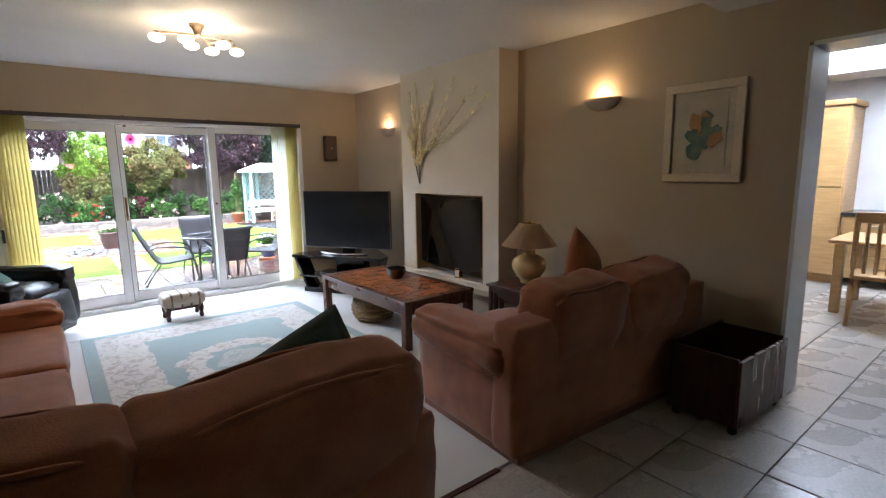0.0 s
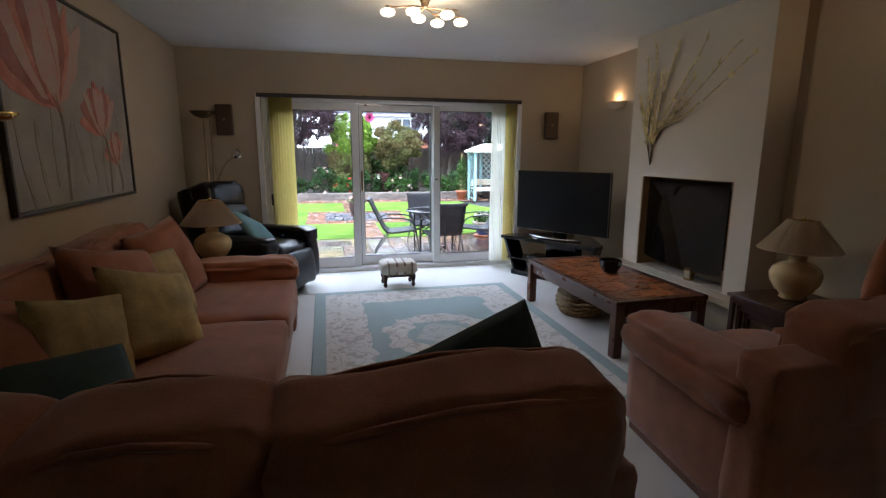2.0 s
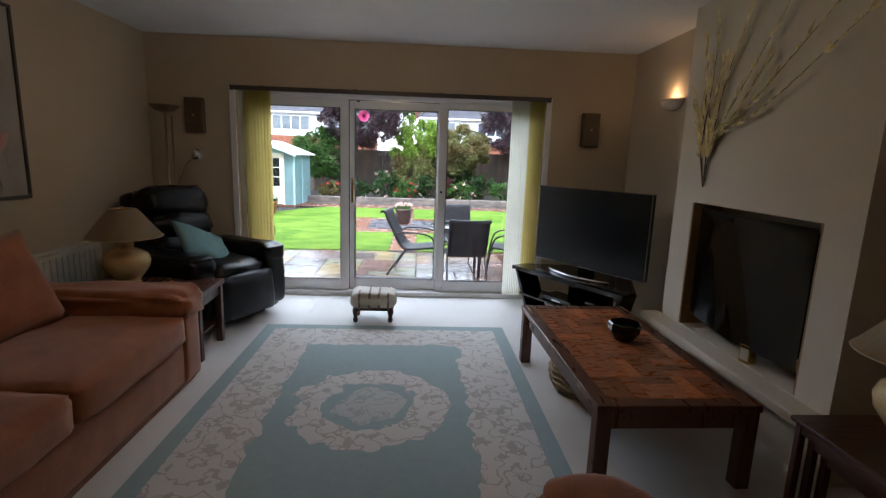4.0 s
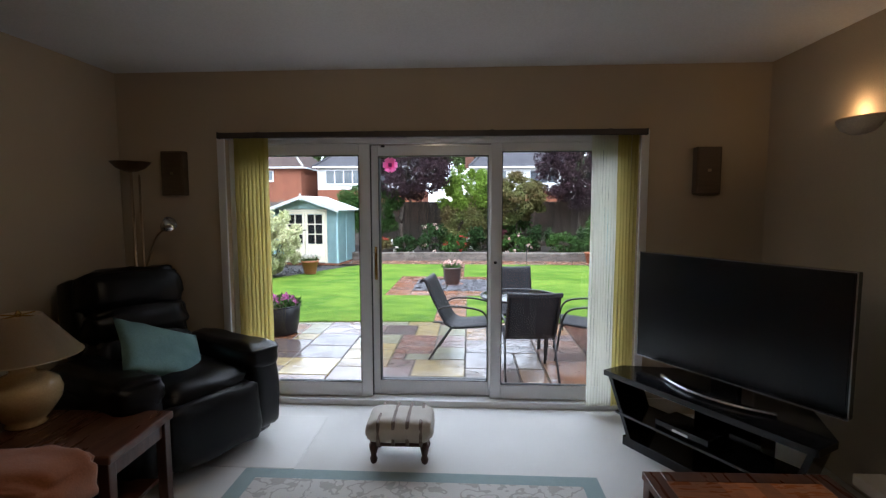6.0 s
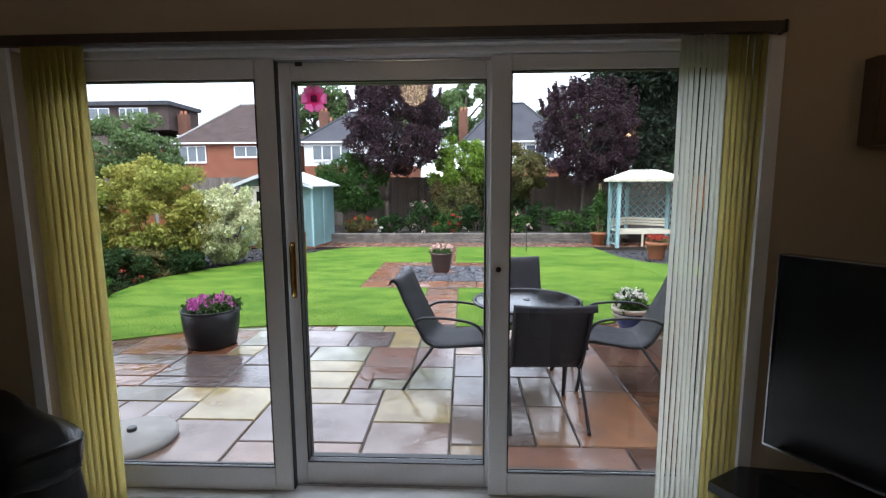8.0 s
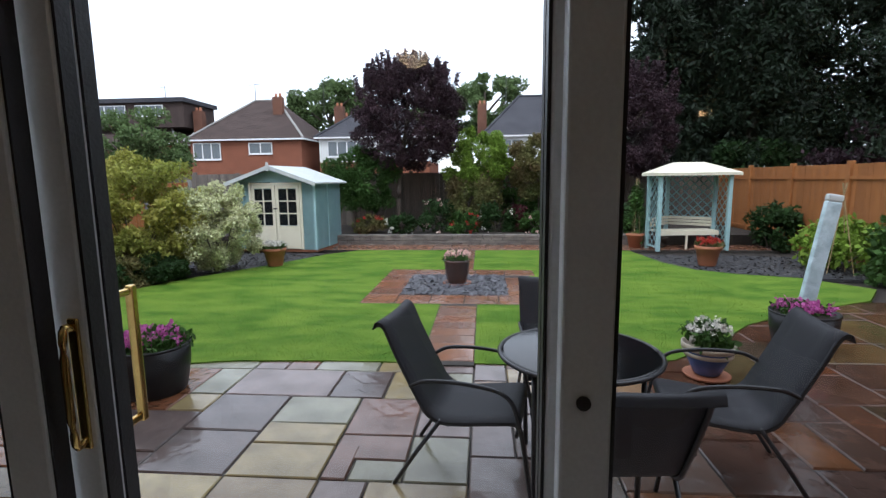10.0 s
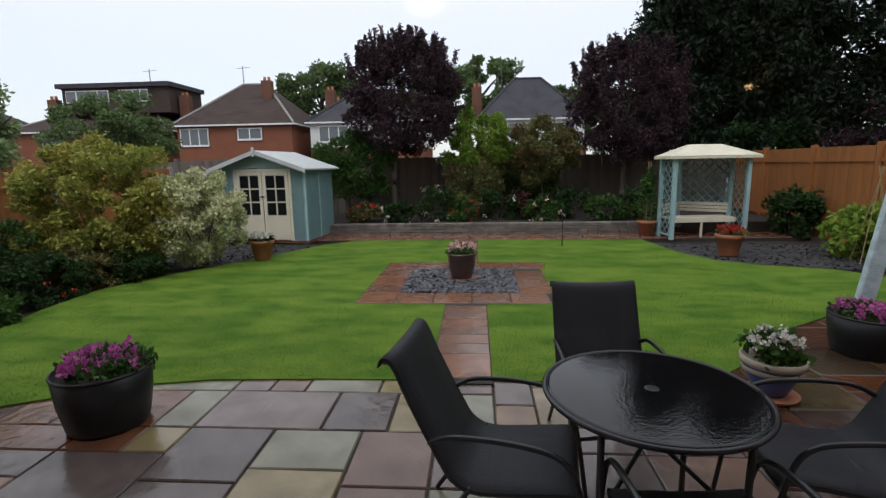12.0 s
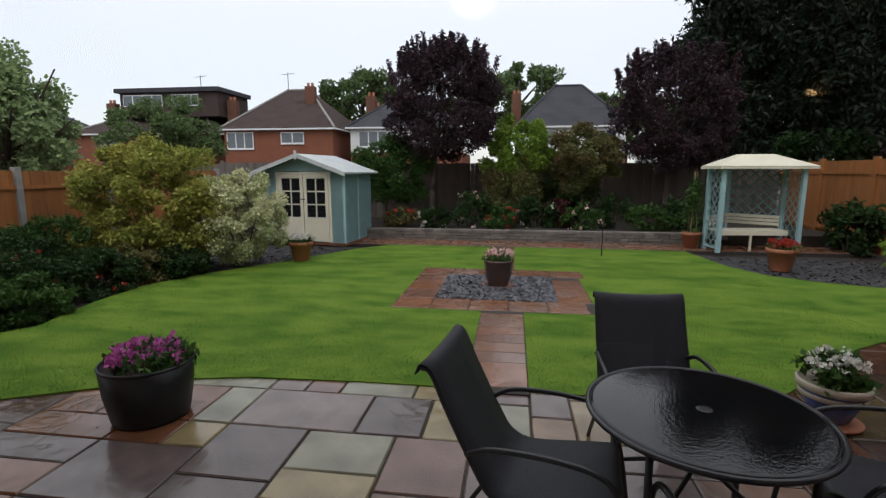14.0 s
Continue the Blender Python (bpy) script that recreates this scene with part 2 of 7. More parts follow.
STONES = {k: mat(nm, c, tuple(v * 0.55 for v in c), rough=0.03, rough2=0.26, scale=3.2, fine=11, bump=0.42, spec=0.55) for k, nm, c in (
    ("g", "pale_green_sandstone", (0.235, 0.225, 0.155)), ("y", "buff_sandstone", (0.29, 0.225, 0.11)), ("m", "mauve_sandstone", (0.20, 0.145, 0.13)),
    ("d", "dusky_sandstone", (0.115, 0.088, 0.08)), ("o", "rust_sandstone", (0.17, 0.072, 0.036)), ("p", "pink_sandstone", (0.185, 0.105, 0.08)))}
M_SLABR = mat("wet_red_sandstone", (1.0, 1.0, 1.0), (0.55, 0.5, 0.46), rough=0.06, rough2=0.34, scale=3.2, fine=11, bump=0.42, spec=0.6,
              objrand=[(0.25, 0.105, 0.055), (0.19, 0.10, 0.07), (0.27, 0.125, 0.07), (0.20, 0.115, 0.08)])
M_JOINT = mat("dark_joint_sand", (0.035, 0.03, 0.025), rough=0.9, scale=20, bump=0.4)
M_LAWN = mat("mown_lawn", (0.120, 0.192, 0.025), (0.056, 0.122, 0.013), stretch=(0.8, 1.5, 1), rough=0.9, spec=0.1, scale=2.4, fine=14, bump=0.15, contrast=(0.36, 0.64))
M_GRASS = mat("grass_blade", (0.19, 0.285, 0.040), (0.095, 0.185, 0.022), stretch=(0.8, 1.5, 1), rough=0.8, spec=0.1, scale=2.4, fine=14, bump=0, island=0.15, trans=0.3, contrast=(0.36, 0.64))
M_SOIL = mat("dark_soil", (0.035, 0.026, 0.02), (0.02, 0.016, 0.012), rough=0.95, scale=9, fine=60, bump=0.8)
M_SLATE = mat("slate_chips", (0.11, 0.11, 0.125), (0.06, 0.06, 0.07), rough=0.3, rough2=0.55, scale=6, fine=40, bump=0.2, island=0.4)
M_MULCH = mat("dark_slate_mulch", (0.050, 0.046, 0.046), (0.028, 0.026, 0.026), rough=0.5, scale=6, fine=40, bump=0.3, island=0.4)
M_CHIPB = mat("slate_bed", (0.035, 0.035, 0.04), rough=0.8, scale=30, bump=0.6)
M_STONE = mat("grey_walling_stone", (0.19, 0.165, 0.145), (0.11, 0.10, 0.09), rough=0.85, scale=5, fine=60, bump=0.4, island=0.25)
M_BLUEP = mat("pale_blue_shed_paint", (0.33, 0.50, 0.51), (0.27, 0.43, 0.45), rough=0.6, scale=4, fine=70, bump=0.08)
M_PALEB = mat("flaking_pale_blue_paint", (0.50, 0.62, 0.66), (0.36, 0.46, 0.50), rough=0.7, scale=9, fine=40, bump=0.2, contrast=(0.4, 0.6))
M_CREAMP = mat("cream_door_paint", (0.72, 0.68, 0.54), (0.65, 0.61, 0.48), rough=0.5, scale=4, bump=0.05)
M_FELT = mat("pale_roof_felt", (0.52, 0.55, 0.54), (0.42, 0.45, 0.45), rough=0.8, scale=5, fine=100, bump=0.2)
M_DGLASS = mat("dark_shed_glass", (0.012, 0.014, 0.016), rough=0.06, bump=0, spec=0.2)
M_FENCEO = mat("orange_fence_board", (0.33, 0.125, 0.032), (0.24, 0.088, 0.023), rough=0.8, scale=3, fine=40, stretch=(6, 6, 1), bump=0.2, island=0.15)
M_FENCEG = mat("weathered_fence_board", (0.17, 0.145, 0.125), (0.10, 0.085, 0.075), rough=0.9, scale=3, fine=40, stretch=(6, 6, 1), bump=0.25, island=0.25)
# browner rear boards, with the shade of the shrubs put into their colour
M_FENCED = mat("shaded_rear_fence_board", (0.095, 0.073, 0.056), (0.05, 0.041, 0.034), rough=0.9, scale=3, fine=40, stretch=(6, 6, 1), bump=0.25, island=0.25)
M_CONC = mat("concrete_post", (0.30, 0.29, 0.27), (0.22, 0.21, 0.2), rough=0.9, scale=6, bump=0.3)
M_TERRA = mat("terracotta", (0.38, 0.14, 0.07), (0.30, 0.11, 0.055), rough=0.6, scale=5, fine=70, bump=0.1)
M_DKPOT = mat("dark_glazed_pot", (0.045, 0.03, 0.028), (0.09, 0.05, 0.04), rough=0.2, scale=5, bump=0.05)
M_BLUEPOT = mat("blue_glazed_pot", (0.06, 0.11, 0.28), (0.04, 0.07, 0.20), rough=0.15, scale=5, bump=0.03)
M_POTRIM = mat("buff_pot_rim", (0.42, 0.36, 0.28), rough=0.4)
M_TUB = mat("black_half_barrel", (0.010, 0.010, 0.011), (0.016, 0.016, 0.018), spec=0.3, rough=0.3, rough2=0.5, scale=5, bump=0.15)
M_SLING = mat("charcoal_sling_mesh", (0.021, 0.021, 0.025), (0.015, 0.015, 0.019), spec=0.25, rough=0.55, scale=3, fine=400, bump=0.2)
M_FRAME = mat("dark_grey_tube", (0.018, 0.018, 0.021), rough=0.3, metal=0.2, bump=0)
M_TTOP = mat("black_glass_top", (0.006, 0.006, 0.007), rough=0.03, rough2=0.10, scale=14, fine=70, bump=0.09, spec=0.35)
M_TRUNK = mat("bark", (0.085, 0.065, 0.05), (0.05, 0.038, 0.03), rough=0.9, scale=10, stretch=(1, 1, 0.3), bump=0.6)


def leafmat(name, c1, c2, trans=0.3):
    return mat(name, c1, c2, rough=0.6, spec=0.18, scale=1.3, fine=9, bump=0, island=0.35, trans=trans)


L_GREEN = leafmat("mid_green_leaves", (0.055, 0.115, 0.025), (0.035, 0.08, 0.018))
L_DARK = leafmat("dark_green_leaves", (0.03, 0.065, 0.018), (0.018, 0.042, 0.012))
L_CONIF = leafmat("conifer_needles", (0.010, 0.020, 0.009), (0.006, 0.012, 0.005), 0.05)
L_PURPLE = leafmat("purple_plum_leaves", (0.058, 0.032, 0.041), (0.032, 0.018, 0.024), 0.2)
L_YEL = leafmat("lime_yellow_leaves", (0.20, 0.30, 0.045), (0.14, 0.23, 0.03))
L_MAPLE = leafmat("golden_green_leaves", (0.38, 0.35, 0.085), (0.22, 0.26, 0.055))
L_VARI = leafmat("variegated_leaves", (0.66, 0.65, 0.42), (0.36, 0.41, 0.19))
L_SILVER = leafmat("pale_silver_leaves", (0.33, 0.42, 0.21), (0.17, 0.25, 0.10))
L_FAR = leafmat("distant_hazy_leaves", (0.12, 0.175, 0.065), (0.08, 0.125, 0.045))
L_ROSE = leafmat("rust_green_leaves", (0.13, 0.155, 0.05), (0.13, 0.09, 0.04))
L_RED = leafmat("maroon_leaves", (0.09, 0.02, 0.03), (0.06, 0.015, 0.02))
P_WHITE = leafmat("white_petals", (0.75, 0.73, 0.68), (0.62, 0.58, 0.52))
P_PINK = leafmat("pale_pink_petals", (0.66, 0.38, 0.36), (0.70, 0.54, 0.48))
P_MAG = leafmat("magenta_petals", (0.42, 0.07, 0.28), (0.55, 0.18, 0.42))
P_RED = leafmat("red_petals", (0.45, 0.04, 0.03), (0.35, 0.05, 0.04))

M_BRICK = mat("red_brick", (0.25, 0.100, 0.062), (0.19, 0.076, 0.048), rough=0.9, spec=0.1, scale=1.5, fine=14, bump=0.2)
M_CHIM = mat("sooty_brick", (0.17, 0.082, 0.056), (0.11, 0.058, 0.043), rough=0.9, spec=0.1, scale=1.5, fine=14, bump=0.2)
M_RENDER = mat("white_render", (0.72, 0.72, 0.70), (0.62, 0.62, 0.6), rough=0.8, scale=1, bump=0.1)
M_ROOFB = mat("brown_roof_tile", (0.075, 0.055, 0.05), (0.048, 0.036, 0.033), rough=0.9, spec=0.12, scale=1.2, fine=12, bump=0.3)
M_ROOFG = mat("grey_roof_slate", (0.066, 0.066, 0.074), (0.045, 0.045, 0.052), rough=0.9, spec=0.12, scale=1.2, fine=12, bump=0.3)
M_WINF = mat("white_window_frame", (0.75, 0.75, 0.75), rough=0.4, bump=0)
M_WING = mat("house_window_glass", (0.10, 0.12, 0.14), rough=0.08, bump=0, spec=0.8)


# ---- mesh helpers ----
def part(name, bm, material, parent=None, label="", smooth=False, m=None):
    me = bpy.data.meshes.new(name)
    if m is not None:
        bm.transform(m)
    bm.normal_update()
    bm.to_mesh(me)
    bm.free()
    me.materials.append(material)
    if smooth:
        for p in me.polygons:
            p.use_smooth = True
    ob = new(name, me)
    ob.parent = parent
    if label:
        ob["label"] = label
    return ob


def thing(name, label, category, m=None, group="", kind=""):
    ob = new(name)
    ob.empty_display_size = 0.1
    if m is not None:
        ob.matrix_basis = m
    return tagged(ob, label, category, group, kind)


def box(x0, x1, y0, y1, z0, z1, bevel=0.0, seg=2, bm=None):
    bm = bm or bmesh.new()
    vs = [bm.verts.new((x, y, z)) for x in (x0, x1) for y in (y0, y1) for z in (z0, z1)]
    fs = [bm.faces.new([vs[i] for i in q]) for q in ((0, 1, 3, 2), (4, 6, 7, 5), (0, 4, 5, 1), (2, 3, 7, 6), (0, 2, 6, 4), (1, 5, 7, 3))]
    if bevel:
        es = list({e for f in fs for e in f.edges})
        bmesh.ops.bevel(bm, geom=es, offset=bevel, segments=seg, affect="EDGES", profile=0.5)
    return bm


def boxes(*bs, bevel=0.0):
    bm = bmesh.new()
    for b in bs:
        t = box(*b, bevel=bevel)
        me = bpy.data.meshes.new("tmp")
        t.to_mesh(me)
        t.free()
        bm.from_mesh(me)
        bpy.data.meshes.remove(me)
    return bm


def rbox(w, d, h, n=5.0, cuts=7, amp=0.0, seed=0.0):
    """A padded block about its centre: rounded edges (softer for a smaller n), slightly plump faces, soft creases."""
    bm = bmesh.new()
    bmesh.ops.create_cube(bm, size=2)
    bmesh.ops.subdivide_edges(bm, edges=bm.edges[:], cuts=cuts, use_grid_fill=True)
    half = Vector((w / 2, d / 2, h / 2))
    r = min(half) * max(0.14, min(0.95, 2.9 / n - 0.12))
    plump = min(half) * 0.10 * min(1.0, 5.0 / n)
    for v in bm.verts:
        p = v.co.copy()
        q = Vector([math.copysign(abs(c) ** 0.62, c) * k for c, k in zip(p, half)])
        i = Vector([max(-(k - r), min(k - r, c)) for c, k in zip(q, half)])
        e = q - i
        v.co = i + (e.normalized() * r if e.length > 1e-6 else e)
        u = Vector([1 - abs(c / k) ** 2 for c, k in zip(v.co, half)])
        for a in range(3):
            b, c = (a + 1) % 3, (a + 2) % 3
            if abs(v.co[a]) > half[a] * 0.6:
                v.co[a] += math.copysign(plump * max(0, u[b]) * max(0, u[c]), v.co[a])
        if amp:
            nn = Vector((v.co.x / half.x, v.co.y / half.y, v.co.z / half.z)).normalized()
            v.co += nn * amp * noise.noise(Vector((p.x * 2.1 + seed, p.y * 2.1, p.z * 2.1 + seed)))
            v.co += nn * amp * 0.6 * noise.noise(Vector((v.co.x * 9 + seed, v.co.y * 9, v.co.z * 11)))
    return bm


def lathe(profile, seg=24, bm=None, caps=True):
    """Turned body: profile of (radius, height)."""
    bm = bm or bmesh.new()
    rings = []
    for r, z in profile:
        rings.append([bm.verts.new((r * math.cos(2 * math.pi * i / seg), r * math.sin(2 * math.pi * i / seg), z)) for i in range(seg)])
    for a, b in zip(rings, rings[1:]):
        for i in range(seg):
            bm.faces.new((a[i], a[(i + 1) % seg], b[(i + 1) % seg], b[i]))
    if caps:
        bm.faces.new(rings[0][::-1])
        bm.faces.new(rings[-1])
    return bm


def tube(points, r, seg=8, bm=None, taper=1.0):
    """Round bar along points."""
    bm = bm or bmesh.new()
    pts = [Vector(p) for p in points]
    rings = []
    for i, p in enumerate(pts):
        a = pts[max(i - 1, 0)]
        b = pts[min(i + 1, len(pts) - 1)]
        d = (b - a).normalized()
        u = d.cross(Vector((0, 0, 1)))
        if u.length < 0.05:
            u = d.cross(Vector((1, 0, 0)))
        u.normalize()
        v = d.cross(u)
        rr = r * (1 + (taper - 1) * i / max(len(pts) - 1, 1))
        rings.append([bm.verts.new(p + rr * (math.cos(2 * math.pi * k / seg) * u + math.sin(2 * math.pi * k / seg) * v)) for k in range(seg)])
    for a, b in zip(rings, rings[1:]):
        for k in range(seg):
            bm.faces.new((a[k], a[(k + 1) % seg], b[(k + 1) % seg], b[k]))
    bm.faces.new(rings[0][::-1])
    bm.faces.new(rings[-1])
    bmesh.ops.recalc_face_normals(bm, faces=bm.faces[:])
    return bm


def arc(points, steps=6):
    """Smooth line through points (Catmull-Rom)."""
    p = [Vector(q) for q in points]
    p = [p[0] * 2 - p[1]] + p + [p[-1] * 2 - p[-2]]
    out = []
    for i in range(1, len(p) - 2):
        for s in range(steps):
            t = s / steps
            out.append(0.5 * ((2 * p[i]) + (p[i + 1] - p[i - 1]) * t + (2 * p[i - 1] - 5 * p[i] + 4 * p[i + 1] - p[i + 2]) * t * t
                              + (3 * p[i] - p[i - 1] - 3 * p[i + 1] + p[i + 2]) * t ** 3))
    out.append(p[-2])
    return out


def prism(outline, z0, z1):
    """Solid of a plan outline between two heights."""
    bm = bmesh.new()
    a = [bm.verts.new((x, y, z0)) for x, y in outline]
    b = [bm.verts.new((x, y, z1)) for x, y in outline]
    bm.faces.new(a[::-1])
    bm.faces.new(b)
    for i in range(len(a)):
        j = (i + 1) % len(a)
        bm.faces.new((a[i], a[j], b[j], b[i]))
    bmesh.ops.recalc_face_normals(bm, faces=bm.faces[:])
    return bm


def leaves(name, points, size, material, parent, seed=0, droop=0.3, label="", long=1.7):
    """A cloud of small folded leaves at the points given."""
    rng = np.random.default_rng(seed)
    p = np.asarray(points, dtype=np.float64)
    n = len(p)
    d = rng.normal(size=(n, 3))
    d[:, 2] -= droop
    d /= np.linalg.norm(d, axis=1)[:, None]
    q = rng.normal(size=(n, 3))
    s = np.cross(d, q)
    s /= np.linalg.norm(s, axis=1)[:, None] + 1e-9
    f = np.cross(d, s)
    L = (size * rng.uniform(0.6, 1.3, n))[:, None]
    v = np.empty((n, 4, 3))
    v[:, 0] = p
    v[:, 1] = p + d * L * 0.5 * long + s * L * 0.5 + f * L * 0.12
    v[:, 2] = p + d * L * long
    v[:, 3] = p + d * L * 0.5 * long - s * L * 0.5 + f * L * 0.12
    me = bpy.data.meshes.new(name)
    me.vertices.add(n * 4)
    me.vertices.foreach_set("co", v.reshape(-1))
    me.loops.add(n * 4)
    me.loops.foreach_set("vertex_index", np.arange(n * 4, dtype=np.int32))
    me.polygons.add(n)
    me.polygons.foreach_set("loop_start", np.arange(0, n * 4, 4, dtype=np.int32))
    me.polygons.foreach_set("loop_total", np.full(n, 4, dtype=np.int32))
    me.update(calc_edges=True)
    me.materials.append(material)
    ob = new(name, me)
    ob.parent = parent
    if label:
        ob["label"] = label
    return ob


def crown(n, centre, radii, seed, clumps=40, spread=0.28, low=-1.0, point=0.0, spikes=0):
    """Points of an uneven crown: clumps scattered towards the outside of an ellipsoid."""
    rng = np.random.default_rng(seed)
    c = rng.normal(size=(clumps * 3, 3))
    c /= np.linalg.norm(c, axis=1)[:, None]
    c *= rng.uniform(0.35, 1.0, (clumps * 3, 1)) ** 0.5
    c = c[c[:, 2] > low][:clumps]
    if point:
        k = 1 - point * np.clip((c[:, 2] + 1) / 2, 0, 1)
        c[:, 0] *= k
        c[:, 1] *= k
    w = rng.integers(0, len(c), n)
    r = rng.normal(size=(n, 3))
    r /= np.linalg.norm(r, axis=1)[:, None]
    p = c[w] + r * (spread * rng.uniform(0.5, 1.15, len(c))[w] * rng.uniform(0.3, 1, n) ** 0.4)[:, None]
    if spikes:
        k = n // 3
        a = rng.uniform(0, 6.28, spikes)
        q = rng.uniform(0, 0.85, spikes) ** 0.6
        top = np.sqrt(1 - q ** 2)
        h = rng.uniform(0.25, 0.5, spikes)
        w = rng.integers(0, spikes, k)
        f = rng.uniform(0, 1, k)
        lean = 1 + 0.12 * f
        p[:k, 0] = q[w] * np.cos(a[w]) * lean + rng.normal(0, 0.035, k) * (1.2 - f)
        p[:k, 1] = q[w] * np.sin(a[w]) * lean + rng.normal(0, 0.035, k) * (1.2 - f)
        p[:k, 2] = top[w] * 0.85 + h[w] * f
    return p * np.array(radii) + np.array(centre)
# ---- the room: structure ----
XL, XR, YF, YB, HC = -0.90, 3.91, 7.45, -1.6, 2.56
DX0, DX1, DH = -0.06, 3.02, 2.08          # patio door opening


def setting(name, bm, material, label, category, smooth=False):
    return tagged(part(name, bm, material, None, label, smooth), label, category, "", "structure")


setting("wall_left", box(XL - 0.3, XL, YB, YF, 0, HC), M_WALL, "cream painted plaster wall behind the long sofa", "wall")
setting("wall_far", boxes((XL - 0.3, DX0, YF, YF + 0.28, 0, HC), (DX1, XR + 0.3, YF, YF + 0.28, 0, HC), (DX0, DX1, YF, YF + 0.28, DH + 0.02, HC)),
        M_WALL, "cream painted wall around the patio doors", "wall")
setting("wall_right", boxes((XR, XR + 0.3, 2.1, YF, 0, HC), (XR, XR + 0.3, YB, 2.1, 2.19, HC), (XR, XR + 0.3, YB, -0.6, 0, 2.19)),
        M_WALL, "cream painted wall with a wide opening to the kitchen", "wall")
setting("wall_back", box(XL - 0.3, XR + 0.3, YB - 0.2, YB, 0, HC), M_WALL, "plain cream painted wall", "wall")
setting("ceiling", box(XL - 0.3, XR, YB, YF + 0.28, HC, HC + 0.2), M_CEIL, "white textured plaster ceiling", "ceiling")
setting("ceiling_beam", box(XL, XR, 2.12, 2.58, 2.46, HC - 0.003, 0.01), M_CEIL, "boxed white plaster ceiling beam", "beam")
setting("chimney_wall", boxes((3.66, XR, 5.70, 5.94, 0, HC), (3.66, XR, 4.36, 4.57, 0, HC), (3.66, XR, 4.57, 5.70, 0, 0.36),
                              (3.66, XR, 4.57, 5.70, 1.235, HC)), M_WALLW, "pale cream chimney breast with a wide fire opening", "chimney breast")
setting("fire_niche", boxes((3.87, 3.905, 4.57, 5.70, 0.36, 1.235), (3.663, 3.87, 5.685, 5.70, 0.36, 1.235), (3.663, 3.87, 4.57, 4.585, 0.36, 1.235)),
        M_BRASSN, "bronze coloured lining of the fire opening", "niche")
setting("hearth_shelf", box(3.52, 3.66, 4.30, 6.0, 0.30, 0.355, 0.008), M_WALLW, "pale stone shelf below the wall fire", "shelf")
bs = []
for x0, x1, y in ((XL, DX0 - 0.06, YF), (DX1 + 0.06, XR, YF)):
    bs.append((x0, x1, y - 0.016, y, 0.0, 0.11))
bs.append((XL, XL + 0.016, 2.7, YF - 0.016, 0, 0.11))
bs.append((XR - 0.016, XR, 2.1, 4.3, 0, 0.11))
setting("opening_lining", boxes((XR - 0.012, XR + 0.312, 2.075, 2.098, 0, 2.165), (XR - 0.012, XR + 0.312, -0.6, 2.075, 2.165, 2.188)), M_UPVC, "white painted lining of the kitchen opening", "door lining")
setting("baseboard", boxes(*bs), M_CREAMF, "cream painted skirting board", "baseboard")
setting("carpet", box(XL, XR, 2.72, YF + 0.02, -0.05, 0.0), M_CARPET, "plain cream fitted carpet", "floor")
setting("carpet_mat", box(-0.12, 0.75, 6.52, 7.23, 0.0005, 0.004, 0.001), mat("pale_mat", (0.66, 0.65, 0.62), (0.60, 0.59, 0.56), rough=0.7, scale=2, fine=200), "thin pale protective mat on the carpet", "mat")
setting("threshold_strip", box(XL, 2.0, 2.685, 2.718, -0.01, 0.008, 0.003), M_DARKW, "dark strip where carpet meets tile", "trim")
tile_base = setting("floor", box(XL, 9.0, YB, 2.72, -0.1, -0.012), M_GROUT, "tiled floor of the near room and kitchen", "floor")
setting("kitchen_floor", box(XR + 0.3, 9.0, 2.72, 5.5, -0.1, -0.012), M_GROUT, "grout bed under the kitchen tiles", "floor")

# patio door set
frame_d = (7.50, 7.68)
door = tagged(new("door_1"), "white three-panel sliding patio door, closed, with brass handles", "patio door", "", "structure")
part("door_frame", boxes((DX0, DX0 + 0.055, *frame_d, 0.0, DH), (DX1 - 0.055, DX1, *frame_d, 0.0, DH), (DX0 + 0.055, DX1 - 0.055, *frame_d, DH - 0.05, DH),
                         (DX0 + 0.055, DX1 - 0.055, 7.46, 7.68, 0.0, 0.05), bevel=0.006), M_UPVC, door)
part("track", boxes((DX0 + 0.055, DX1 - 0.055, 7.563, 7.569, 0.05, 0.062), (DX0 + 0.055, DX1 - 0.055, 7.563, 7.569, DH - 0.062, DH - 0.05)), M_SILVER, door, "aluminium track")


def leaf(x0, x1, y0, y1, sl, sr, z0=0.052, z1=DH - 0.052, bot=0.115, top=0.085):
    lf = part("door_leaf", boxes((x0, x0 + sl, y0, y1, z0, z1), (x1 - sr, x1, y0, y1, z0, z1), (x0 + sl, x1 - sr, y0, y1, z0, z0 + bot),
                                 (x0 + sl, x1 - sr, y0, y1, z1 - top, z1), bevel=0.006), M_UPVC, door)
    ym = (y0 + y1) / 2
    g = part("pane", box(x0 + sl - 0.01, x1 - sr + 0.01, ym - 0.004, ym + 0.004, z0 + bot - 0.01, z1 - top + 0.01), M_GLASS, lf)
    g.visible_shadow = False
    for ya, yb in ((y0 + 0.004, ym - 0.006), (ym + 0.006, y1 - 0.004)):
        part("glazing_seal", boxes((x0 + sl, x0 + sl + 0.006, ya, yb, z0 + bot, z1 - top), (x1 - sr - 0.006, x1 - sr, ya, yb, z0 + bot, z1 - top),
                                   (x0 + sl + 0.006, x1 - sr - 0.006, ya, yb, z0 + bot, z0 + bot + 0.005), (x0 + sl + 0.006, x1 - sr - 0.006, ya, yb, z1 - top - 0.005, z1 - top)), M_SEAL, lf)
    return lf


